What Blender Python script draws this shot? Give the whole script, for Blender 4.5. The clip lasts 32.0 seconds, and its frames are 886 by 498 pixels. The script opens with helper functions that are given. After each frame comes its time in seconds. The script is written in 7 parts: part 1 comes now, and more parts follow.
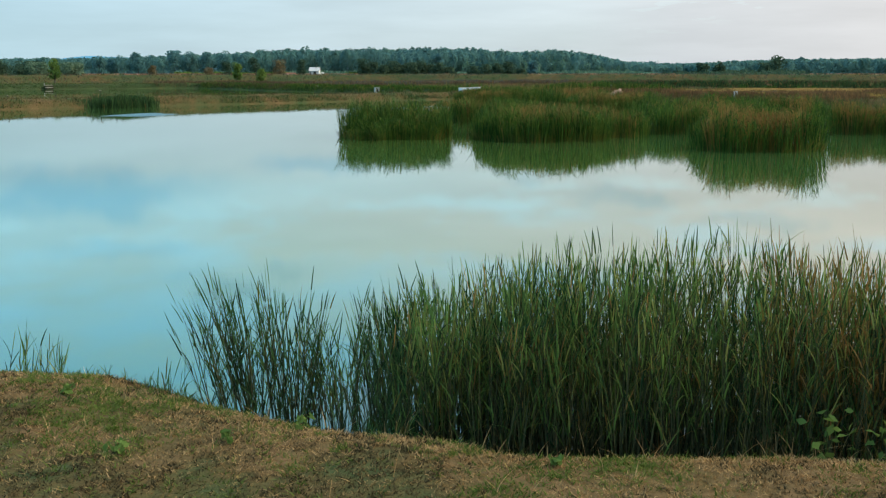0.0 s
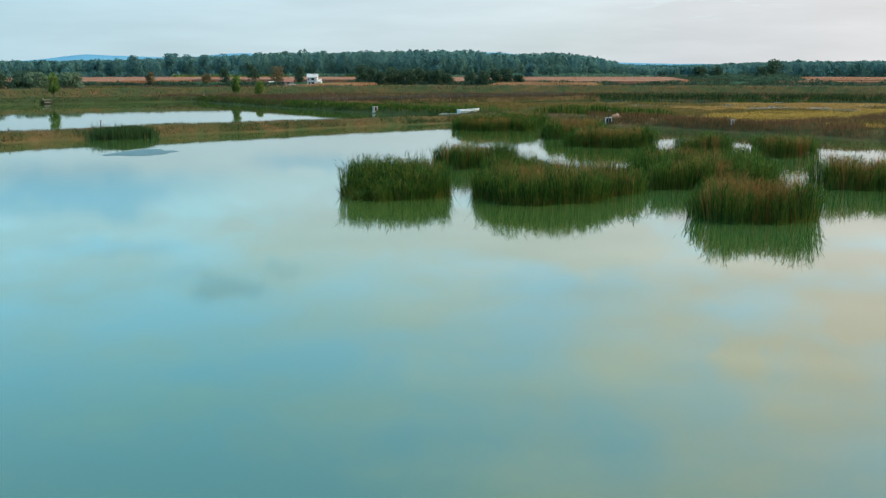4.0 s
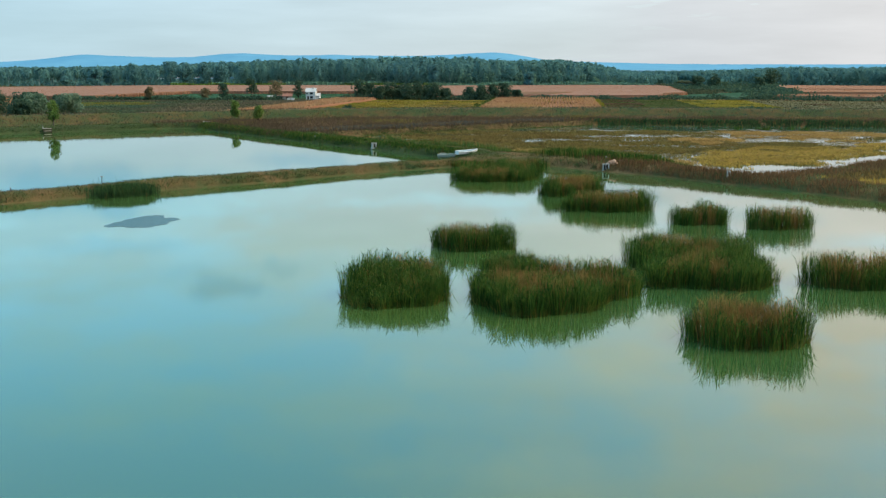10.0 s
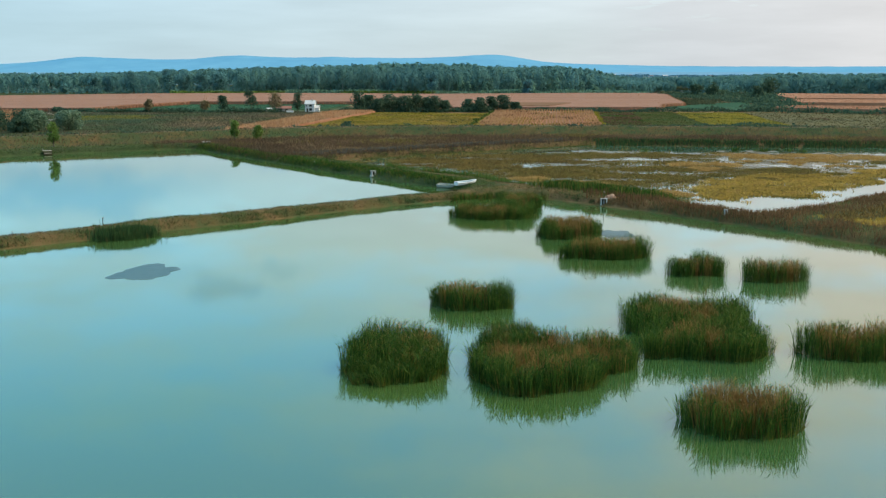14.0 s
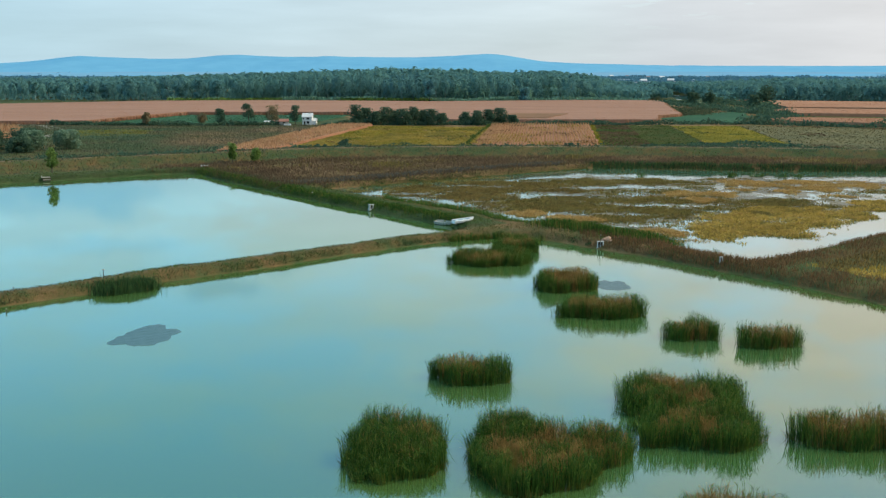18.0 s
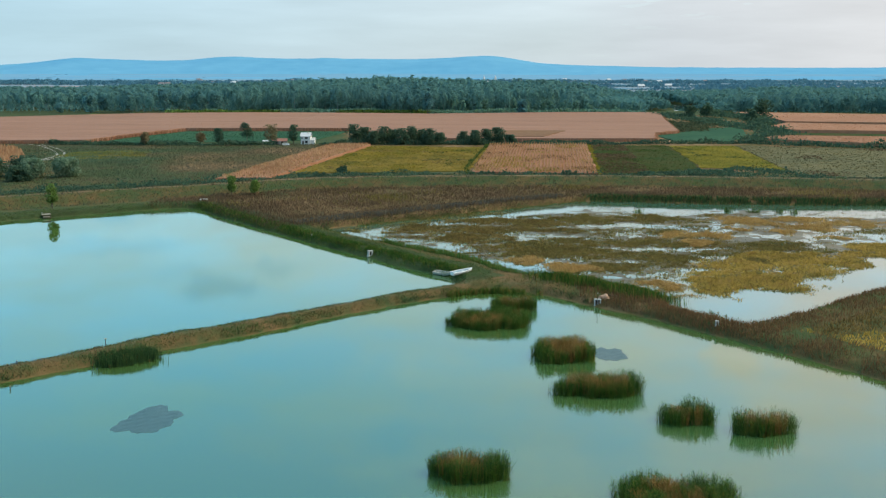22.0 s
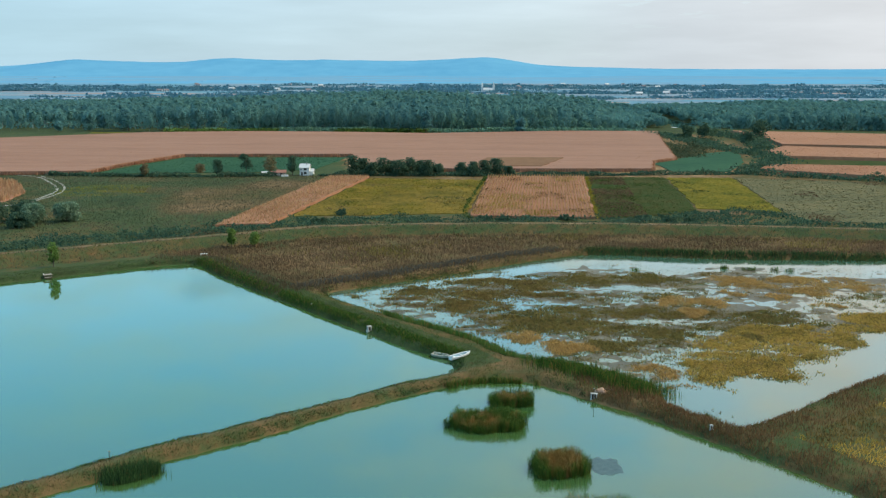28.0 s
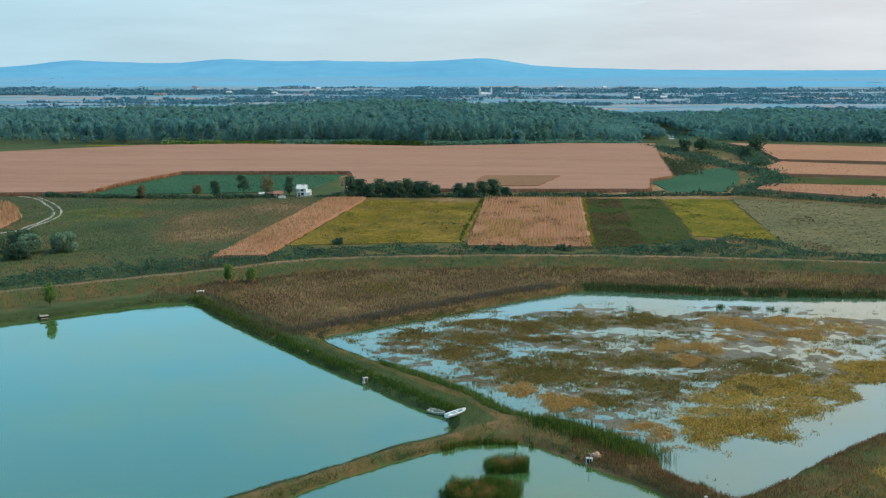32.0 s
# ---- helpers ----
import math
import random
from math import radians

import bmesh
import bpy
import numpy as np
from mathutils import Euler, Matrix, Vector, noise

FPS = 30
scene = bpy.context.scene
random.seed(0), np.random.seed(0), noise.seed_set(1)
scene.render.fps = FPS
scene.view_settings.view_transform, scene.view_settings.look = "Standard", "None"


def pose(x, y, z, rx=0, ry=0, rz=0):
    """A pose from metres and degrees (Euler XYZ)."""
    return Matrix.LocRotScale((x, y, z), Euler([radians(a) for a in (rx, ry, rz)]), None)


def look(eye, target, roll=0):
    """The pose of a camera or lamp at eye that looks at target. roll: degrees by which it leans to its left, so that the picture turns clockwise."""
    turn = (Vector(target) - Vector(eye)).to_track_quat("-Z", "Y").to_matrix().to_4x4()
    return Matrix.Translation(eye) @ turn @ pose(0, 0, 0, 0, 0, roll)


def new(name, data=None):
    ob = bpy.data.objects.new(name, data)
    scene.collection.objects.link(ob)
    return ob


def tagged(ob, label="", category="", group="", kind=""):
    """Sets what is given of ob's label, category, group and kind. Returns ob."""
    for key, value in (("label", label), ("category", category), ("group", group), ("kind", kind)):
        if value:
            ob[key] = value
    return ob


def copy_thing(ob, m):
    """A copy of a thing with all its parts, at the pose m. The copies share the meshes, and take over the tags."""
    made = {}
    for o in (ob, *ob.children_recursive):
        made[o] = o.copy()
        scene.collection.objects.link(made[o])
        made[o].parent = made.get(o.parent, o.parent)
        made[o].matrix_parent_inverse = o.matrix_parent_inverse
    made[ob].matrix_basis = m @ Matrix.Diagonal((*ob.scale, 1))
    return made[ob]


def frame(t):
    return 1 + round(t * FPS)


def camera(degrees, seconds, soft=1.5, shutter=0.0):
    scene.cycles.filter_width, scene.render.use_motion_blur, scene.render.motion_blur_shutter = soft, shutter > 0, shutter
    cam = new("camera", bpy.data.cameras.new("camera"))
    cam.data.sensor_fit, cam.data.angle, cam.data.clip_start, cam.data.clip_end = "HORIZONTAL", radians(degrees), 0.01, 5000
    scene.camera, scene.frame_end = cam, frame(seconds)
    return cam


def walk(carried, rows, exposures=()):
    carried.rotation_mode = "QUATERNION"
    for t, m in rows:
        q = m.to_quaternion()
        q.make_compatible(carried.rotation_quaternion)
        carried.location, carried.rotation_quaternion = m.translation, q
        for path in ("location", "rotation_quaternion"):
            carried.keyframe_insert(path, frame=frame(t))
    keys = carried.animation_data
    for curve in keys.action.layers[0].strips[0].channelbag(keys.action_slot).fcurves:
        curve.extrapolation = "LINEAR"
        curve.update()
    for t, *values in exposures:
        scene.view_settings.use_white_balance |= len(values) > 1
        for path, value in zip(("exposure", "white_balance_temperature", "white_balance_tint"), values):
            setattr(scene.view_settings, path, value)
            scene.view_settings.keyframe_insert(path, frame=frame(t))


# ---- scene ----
cam = camera(46.0, 32.0, 1.25)
PATH = [
    (0, (0.234, -0.014, 3.470), (-0.582, 29.556, -1.570), 0.0),
    (0.5, (0.206, -0.022, 3.860), (-0.600, 29.547, -1.191), 0.0),
    (1, (0.171, -0.036, 4.262), (-0.614, 29.534, -0.802), 0.0),
    (1.5, (0.146, -0.058, 4.647), (-0.629, 29.513, -0.428), 0.0),
    (2, (0.130, -0.055, 5.038), (-0.638, 29.518, -0.044), 0.0),
    (2.5, (0.118, -0.062, 5.427), (-0.645, 29.513, 0.339), 0.0),
    (3, (0.102, -0.064, 5.841), (-0.656, 29.510, 0.747), 0.0),
    (3.5, (0.095, -0.061, 6.253), (-0.653, 29.509, 1.154), 0.0),
    (6, (0.152, -0.033, 8.576), (-0.579, 29.519, 3.463), 0.0),
    (7, (0.083, -0.009, 9.521), (-0.598, 29.536, 4.361), 0.0),
    (8, (0.099, -0.000, 10.439), (-0.584, 29.547, 5.290), 0.0),
    (9, (0.137, -0.010, 11.371), (-0.577, 29.543, 6.263), 0.0),
    (10, (0.096, 0.004, 12.410), (-0.601, 29.554, 7.278), 0.0),
    (11, (0.089, -0.000, 13.421), (-0.599, 29.549, 8.283), 0.0),
    (12, (0.087, 0.016, 14.419), (-0.586, 29.566, 9.289), 0.0),
    (13, (0.126, 0.033, 15.387), (-0.560, 29.586, 10.273), 0.0),
    (14, (0.109, 0.048, 16.498), (-0.561, 29.604, 11.399), 0.0),
    (17, (0.040, 0.110, 20.432), (-0.578, 29.664, 15.317), 0.0),
    (18, (0.012, 0.065, 22.034), (-0.568, 29.613, 16.882), 0.0),
    (19, (0.016, 0.027, 23.598), (-0.545, 29.579, 18.466), 0.0),
    (20, (-0.015, 0.047, 25.372), (-0.555, 29.597, 20.223), 0.0),
    (21, (-0.067, 0.083, 27.271), (-0.595, 29.633, 22.126), 0.0),
    (22, (-0.091, 0.171, 29.273), (-0.608, 29.722, 24.125), 0.0),
    (23, (-0.091, 0.291, 31.348), (-0.603, 29.841, 26.202), 0.0),
    (24, (-0.033, 0.353, 33.404), (-0.555, 29.902, 28.249), 0.0),
    (25, (-0.015, 0.390, 35.390), (-0.526, 29.939, 30.234), 0.0),
    (28, (-0.109, 0.551, 41.498), (-0.578, 30.096, 36.317), 0.0),
    (29, (0.050, 0.738, 43.453), (-0.419, 30.287, 38.288), 0.0),
    (30, (0.223, 1.005, 45.443), (-0.259, 30.553, 40.279), 0.0),
    (31, (0.254, 1.355, 47.515), (-0.203, 30.904, 42.355), 0.0),
    (32, (0.172, 1.798, 49.722), (-0.236, 31.340, 44.514), 0.0),
]
walk(cam, [(t, look(eye, target, roll)) for t, eye, target, roll in PATH], [(0, 0.07, 7950, 12), (12, 0.07, 7950, 12), (32, 0.07, 7550, 10)])

# ---------------------------------------------------------------- light
SUN_AZ, SUN_EL = radians(84), radians(46)      # from the right, behind thin cloud
world = bpy.data.worlds.new("world")
scene.world = world
world.use_nodes = True


def node(tree, kind, **sets):
    n = tree.nodes.new(kind)
    for k, v in sets.items():
        if k in n.inputs:
            n.inputs[k].default_value = v
    return n


def build_sky():
    t = world.node_tree
    t.nodes.clear()
    L = t.links.new
    sky = t.nodes.new("ShaderNodeTexSky")
    sky.sky_type, sky.sun_disc = "NISHITA", False
    sky.sun_elevation, sky.sun_rotation = SUN_EL, SUN_AZ
    sky.air_density, sky.dust_density, sky.ozone_density = 1.0, 0.6, 2.0
    co = t.nodes.new("ShaderNodeTexCoord")
    sep = t.nodes.new("ShaderNodeSeparateXYZ")
    L(co.outputs["Generated"], sep.inputs[0])
    up = node(t, "ShaderNodeMath")
    up.operation = "ADD"
    up.inputs[1].default_value = 0.10
    L(sep.outputs["Z"], up.inputs[0])
    pos = node(t, "ShaderNodeMath")
    pos.operation = "MAXIMUM"
    pos.inputs[1].default_value = 0.05
    L(up.outputs[0], pos.inputs[0])
    flat = t.nodes.new("ShaderNodeVectorMath")
    flat.operation = "DIVIDE"
    comb = t.nodes.new("ShaderNodeCombineXYZ")
    for k in range(3):
        L(pos.outputs[0], comb.inputs[k])
    L(co.outputs["Generated"], flat.inputs[0])
    L(comb.outputs[0], flat.inputs[1])
    noise_a = node(t, "ShaderNodeTexNoise", Scale=2.4, Detail=7.0, Roughness=0.55)
    L(flat.outputs[0], noise_a.inputs["Vector"])
    ramp = t.nodes.new("ShaderNodeValToRGB")
    ramp.color_ramp.elements[0].position, ramp.color_ramp.elements[1].position = 0.36, 0.68
    L(noise_a.outputs["Fac"], ramp.inputs[0])
    # cloud deck: thickest towards the horizon
    low = node(t, "ShaderNodeMapRange")
    for k, v in zip(("From Min", "From Max", "To Min", "To Max"), (0.04, 0.34, 0.98, 0.0)):
        low.inputs[k].default_value = v
    L(sep.outputs["Z"], low.inputs["Value"])
    cover = node(t, "ShaderNodeMath")
    cover.operation = "ADD"
    cover.use_clamp = True
    scaled = node(t, "ShaderNodeMath")
    scaled.operation = "MULTIPLY"
    scaled.inputs[1].default_value = 0.66
    L(ramp.outputs["Color"], scaled.inputs[0])
    L(scaled.outputs[0], cover.inputs[0])
    L(low.outputs[0], cover.inputs[1])
    side = node(t, "ShaderNodeMapRange")
    for k, v in zip(("From Min", "From Max"), (-0.45, 0.45)):
        side.inputs[k].default_value = v
    L(sep.outputs["X"], side.inputs["Value"])
    tone = t.nodes.new("ShaderNodeMix")
    tone.data_type = "RGBA"
    tone.inputs["A"].default_value = (CLOUD_LEFT[0], CLOUD_LEFT[1], CLOUD_LEFT[2], 1)
    tone.inputs["B"].default_value = (CLOUD_RIGHT[0], CLOUD_RIGHT[1], CLOUD_RIGHT[2], 1)
    L(side.outputs[0], tone.inputs["Factor"])
    # single clouds and gaps: a soft spot each, its outline broken up by noise
    swirl = node(t, "ShaderNodeTexNoise", Scale=16.0, Detail=5.0, Roughness=0.6)
    L(co.outputs["Generated"], swirl.inputs["Vector"])
    push = t.nodes.new("ShaderNodeVectorMath")
    push.operation = "MULTIPLY_ADD"
    push.inputs[1].default_value, push.inputs[2].default_value = (0.16, 0.0, 0.055), (-0.08, 0.0, -0.0275)
    L(swirl.outputs["Color"], push.inputs[0])
    bent = t.nodes.new("ShaderNodeVectorMath")
    bent.operation = "ADD"
    L(co.outputs["Generated"], bent.inputs[0])
    L(push.outputs[0], bent.inputs[1])

    def spots(places):
        total = None
        for px, pz, rx, rz, amount in places:
            off = t.nodes.new("ShaderNodeVectorMath")
            off.operation = "SUBTRACT"
            off.inputs[1].default_value = (px, 0.0, pz)
            L(bent.outputs[0], off.inputs[0])
            squeeze = t.nodes.new("ShaderNodeVectorMath")
            squeeze.operation = "MULTIPLY"
            squeeze.inputs[1].default_value = (1 / rx, 0.0, 1 / rz)
            L(off.outputs[0], squeeze.inputs[0])
            far = t.nodes.new("ShaderNodeVectorMath")
            far.operation = "LENGTH"
            L(squeeze.outputs[0], far.inputs[0])
            one = node(t, "ShaderNodeMapRange")
            one.interpolation_type = "SMOOTHSTEP"
            for k, v in zip(("From Min", "From Max", "To Min", "To Max"), (0.15, 1.0, amount, 0.0)):
                one.inputs[k].default_value = v
            L(far.outputs["Value"], one.inputs["Value"])
            if total is None:
                total = one.outputs[0]
            else:
                more = node(t, "ShaderNodeMath")
                more.operation = "ADD"
                L(total, more.inputs[0])
                L(one.outputs[0], more.inputs[1])
                total = more.outputs[0]
        return total
    billows, wisps, clear = spots(CLOUDS), spots(DARK_WISPS), spots(GAPS)
    puffed = node(t, "ShaderNodeMath")
    puffed.operation = "ADD"
    L(cover.outputs[0], puffed.inputs[0])
    L(billows, puffed.inputs[1])
    cover = puffed
    # more cloud to the right, and soft streaks in the deck
    lean = node(t, "ShaderNodeMath")
    lean.operation, lean.use_clamp = "MULTIPLY_ADD", True
    lean.inputs[1].default_value = 0.48
    L(side.outputs[0], lean.inputs[0])
    less = node(t, "ShaderNodeMath")
    less.operation = "SUBTRACT"
    less.inputs[1].default_value = 0.34
    L(cover.outputs[0], less.inputs[0])
    L(less.outputs[0], lean.inputs[2])
    squash = t.nodes.new("ShaderNodeVectorMath")
    squash.operation = "MULTIPLY"
    squash.inputs[1].default_value = (4.0, 4.0, 30.0)
    L(co.outputs["Generated"], squash.inputs[0])
    streak = node(t, "ShaderNodeTexNoise", Scale=1.0, Detail=5.0, Roughness=0.55)
    L(squash.outputs[0], streak.inputs["Vector"])
    shade = node(t, "ShaderNodeMapRange")
    for k, v in zip(("From Min", "From Max", "To Min", "To Max"), (0.3, 0.7, 0.90, 1.10)):
        shade.inputs[k].default_value = v
    L(streak.outputs["Fac"], shade.inputs["Value"])
    toned = t.nodes.new("ShaderNodeVectorMath")
    toned.operation = "SCALE"
    L(tone.outputs["Result"], toned.inputs[0])
    rise = node(t, "ShaderNodeMapRange")
    for k, v in zip(("From Min", "From Max", "To Min", "To Max"), (0.04, 0.17, 1.0, 1.5)):
        rise.inputs[k].default_value = v
    L(sep.outputs["Z"], rise.inputs["Value"])
    both = node(t, "ShaderNodeMath")
    both.operation = "MULTIPLY"
    L(shade.outputs[0], both.inputs[0])
    L(rise.outputs[0], both.inputs[1])
    L(both.outputs[0], toned.inputs["Scale"])
    mix = t.nodes.new("ShaderNodeMix")
    mix.data_type = "RGBA"
    deck = node(t, "ShaderNodeMapRange")
    for k, v in zip(("From Min", "From Max", "To Min", "To Max"), (0.09, 0.20, 0.95, 0.0)):
        deck.inputs[k].default_value = v
    L(sep.outputs["Z"], deck.inputs["Value"])
    most = node(t, "ShaderNodeMath")
    most.operation = "MAXIMUM"
    L(lean.outputs[0], most.inputs[0])
    L(deck.outputs[0], most.inputs[1])
    L(most.outputs[0], mix.inputs["Factor"])
    deep = t.nodes.new("ShaderNodeMix")
    deep.data_type, deep.blend_type = "RGBA", "MULTIPLY"
    deep.inputs["Factor"].default_value = 1.0
    deep.inputs["B"].default_value = (1.65, 2.7, 3.25, 1)
    L(sky.outputs[0], deep.inputs["A"])
    L(deep.outputs["Result"], mix.inputs["A"])
    L(toned.outputs[0], mix.inputs["B"])
    blue = t.nodes.new("ShaderNodeMix")
    blue.data_type, blue.blend_type, blue.clamp_factor = "RGBA", "MULTIPLY", True
    blue.inputs["B"].default_value = (0.42, 0.74, 0.93, 1)
    L(clear, blue.inputs["Factor"])
    L(mix.outputs["Result"], blue.inputs["A"])
    mix = blue
    smoke = t.nodes.new("ShaderNodeMix")
    smoke.data_type, smoke.blend_type, smoke.clamp_factor = "RGBA", "MULTIPLY", True
    smoke.inputs["B"].default_value = (0.52, 0.66, 0.76, 1)
    L(wisps, smoke.inputs["Factor"])
    L(mix.outputs["Result"], smoke.inputs["A"])
    mix = smoke
    bg = node(t, "ShaderNodeBackground", Strength=0.12)
    # the sky overhead is less blue than the haze at the horizon
    over = t.nodes.new("ShaderNodeMix")
    over.data_type, over.blend_type = "RGBA", "MULTIPLY"
    cast = t.nodes.new("ShaderNodeMix")
    cast.data_type = "RGBA"
    cast.inputs["A"].default_value = (0.74, 1.07, 0.94, 1)
    cast.inputs["B"].default_value = (1.18, 1.01, 0.84, 1)
    warm = node(t, "ShaderNodeMapRange")
    for k, v in zip(("From Min", "From Max"), (-0.25, 0.34)):
        warm.inputs[k].default_value = v
    L(sep.outputs["X"], warm.inputs["Value"])
    L(warm.outputs[0], cast.inputs["Factor"])
    L(cast.outputs["Result"], over.inputs["B"])
    lift = node(t, "ShaderNodeMapRange")
    for k, v in zip(("From Min", "From Max"), (0.06, 0.30)):
        lift.inputs[k].default_value = v
    L(sep.outputs["Z"], lift.inputs["Value"])
    L(lift.outputs[0], over.inputs["Factor"])
    L(mix.outputs["Result"], over.inputs["A"])
    L(over.outputs["Result"], bg.inputs["Color"])
    out = t.nodes.new("ShaderNodeOutputWorld")
    L(bg.outputs[0], out.inputs["Surface"])


# clouds as x and z of their direction, their half width and height, and how much they add; gaps of clear sky likewise
CLOUDS = [(0.257, 0.255, 0.045, 0.035, 0.45), (0.19, 0.30, 0.20, 0.07, 0.25), (0.33, 0.215, 0.08, 0.03, 0.35), (-0.02, 0.285, 0.10, 0.05, 0.15), (-0.13, 0.150, 0.22, 0.035, 0.35), (0.08, 0.17, 0.16, 0.03, 0.2)]
GAPS = [(-0.36, 0.110, 0.17, 0.034, 0.75), (-0.14, 0.088, 0.10, 0.016, 0.5), (0.15, 0.118, 0.06, 0.014, 0.40), (0.05, 0.095, 0.05, 0.010, 0.3), (0.27, 0.135, 0.07, 0.012, 0.35), (-0.33, 0.160, 0.10, 0.014, 0.3), (0.10, 0.205, 0.10, 0.03, 0.25)]
DARK_WISPS = [(-0.222, 0.2035, 0.055, 0.020, 0.55), (-0.165, 0.182, 0.045, 0.013, 0.3), (-0.27, 0.19, 0.05, 0.014, 0.2)]
CLOUD_LEFT, CLOUD_RIGHT = (2.95, 5.0, 6.9), (5.35, 5.95, 6.95)
build_sky()

sun_data = bpy.data.lights.new("sun", "SUN")
sun_data.energy, sun_data.angle, sun_data.color = 2.85, radians(20), (0.97, 0.86, 0.62)
sun = new("sun", sun_data)
sun.matrix_world = look((math.sin(SUN_AZ) * 100, math.cos(SUN_AZ) * 100, math.tan(SUN_EL) * 100), (0, 0, 0))

# ---------------------------------------------------------------- materials


def surface(name, c1, c2, scale=1.0, rough=0.85, fine=8.0, bump=0.15, island=0.0, c3=None, metal=0.0, stretch=None, spec=0.1, thin=0.0, con=0.16):
    """A rough procedural surface: two colours mixed at two scales, with relief, and island-by-island variation."""
    m = bpy.data.materials.new(name)
    m.use_nodes = True
    t = m.node_tree
    L = t.links.new
    bsdf = t.nodes["Principled BSDF"]
    bsdf.inputs["Roughness"].default_value = rough
    bsdf.inputs["Metallic"].default_value = metal
    bsdf.inputs["Specular IOR Level"].default_value = 0.08 if thin else spec
    geo = t.nodes.new("ShaderNodeNewGeometry")
    src = geo.outputs["Position"]
    if stretch:
        mp = t.nodes.new("ShaderNodeVectorMath")
        mp.operation = "MULTIPLY"
        mp.inputs[1].default_value = stretch
        L(src, mp.inputs[0])
        src = mp.outputs[0]
    big = node(t, "ShaderNodeTexNoise", Scale=scale, Detail=4.0, Roughness=0.6)
    small = node(t, "ShaderNodeTexNoise", Scale=scale * fine, Detail=3.0, Roughness=0.6)
    L(src, big.inputs["Vector"])
    L(src, small.inputs["Vector"])
    add = t.nodes.new("ShaderNodeMath")
    add.operation = "MULTIPLY_ADD"
    add.inputs[1].default_value = 0.5
    L(small.outputs["Fac"], add.inputs[0])
    half = t.nodes.new("ShaderNodeMath")
    half.operation = "MULTIPLY"
    half.inputs[1].default_value = 0.5
    L(big.outputs["Fac"], half.inputs[0])
    L(half.outputs[0], add.inputs[2])
    fac = add.outputs[0]
    if island:
        isl = t.nodes.new("ShaderNodeMath")
        isl.operation = "MULTIPLY_ADD"
        isl.inputs[1].default_value = island
        L(geo.outputs["Random Per Island"], isl.inputs[0])
        sub = t.nodes.new("ShaderNodeMath")
        sub.operation = "SUBTRACT"
        sub.inputs[1].default_value = island * 0.5
        L(fac, sub.inputs[0])
        L(sub.outputs[0], isl.inputs[2])
        fac = isl.outputs[0]
    ramp = t.nodes.new("ShaderNodeValToRGB")
    e = ramp.color_ramp.elements
    e[0].position, e[1].position = 0.5 - con, 0.5 + con
    e[0].color, e[1].color = (*c1, 1), (*c2, 1)
    if c3:
        x = e.new(0.8)
        x.color = (*c3, 1)
    L(fac, ramp.inputs[0])
    L(ramp.outputs["Color"], bsdf.inputs["Base Color"])
    if bump:
        b = t.nodes.new("ShaderNodeBump")
        b.inputs["Strength"].default_value = bump
        b.inputs["Distance"].default_value = 0.3 / max(scale * fine, 0.5)
        L(small.outputs["Fac"], b.inputs["Height"])
        L(b.outputs[0], bsdf.inputs["Normal"])
    if thin:
        # leaves let part of the light through
        tr = t.nodes.new("ShaderNodeBsdfTranslucent")
        L(ramp.outputs["Color"], tr.inputs["Color"])
        mx = t.nodes.new("ShaderNodeMixShader")
        mx.inputs[0].default_value = thin
        L(bsdf.outputs[0], mx.inputs[1])
        L(tr.outputs[0], mx.inputs[2])
        L(mx.outputs[0], t.nodes["Material Output"].inputs["Surface"])
    return m


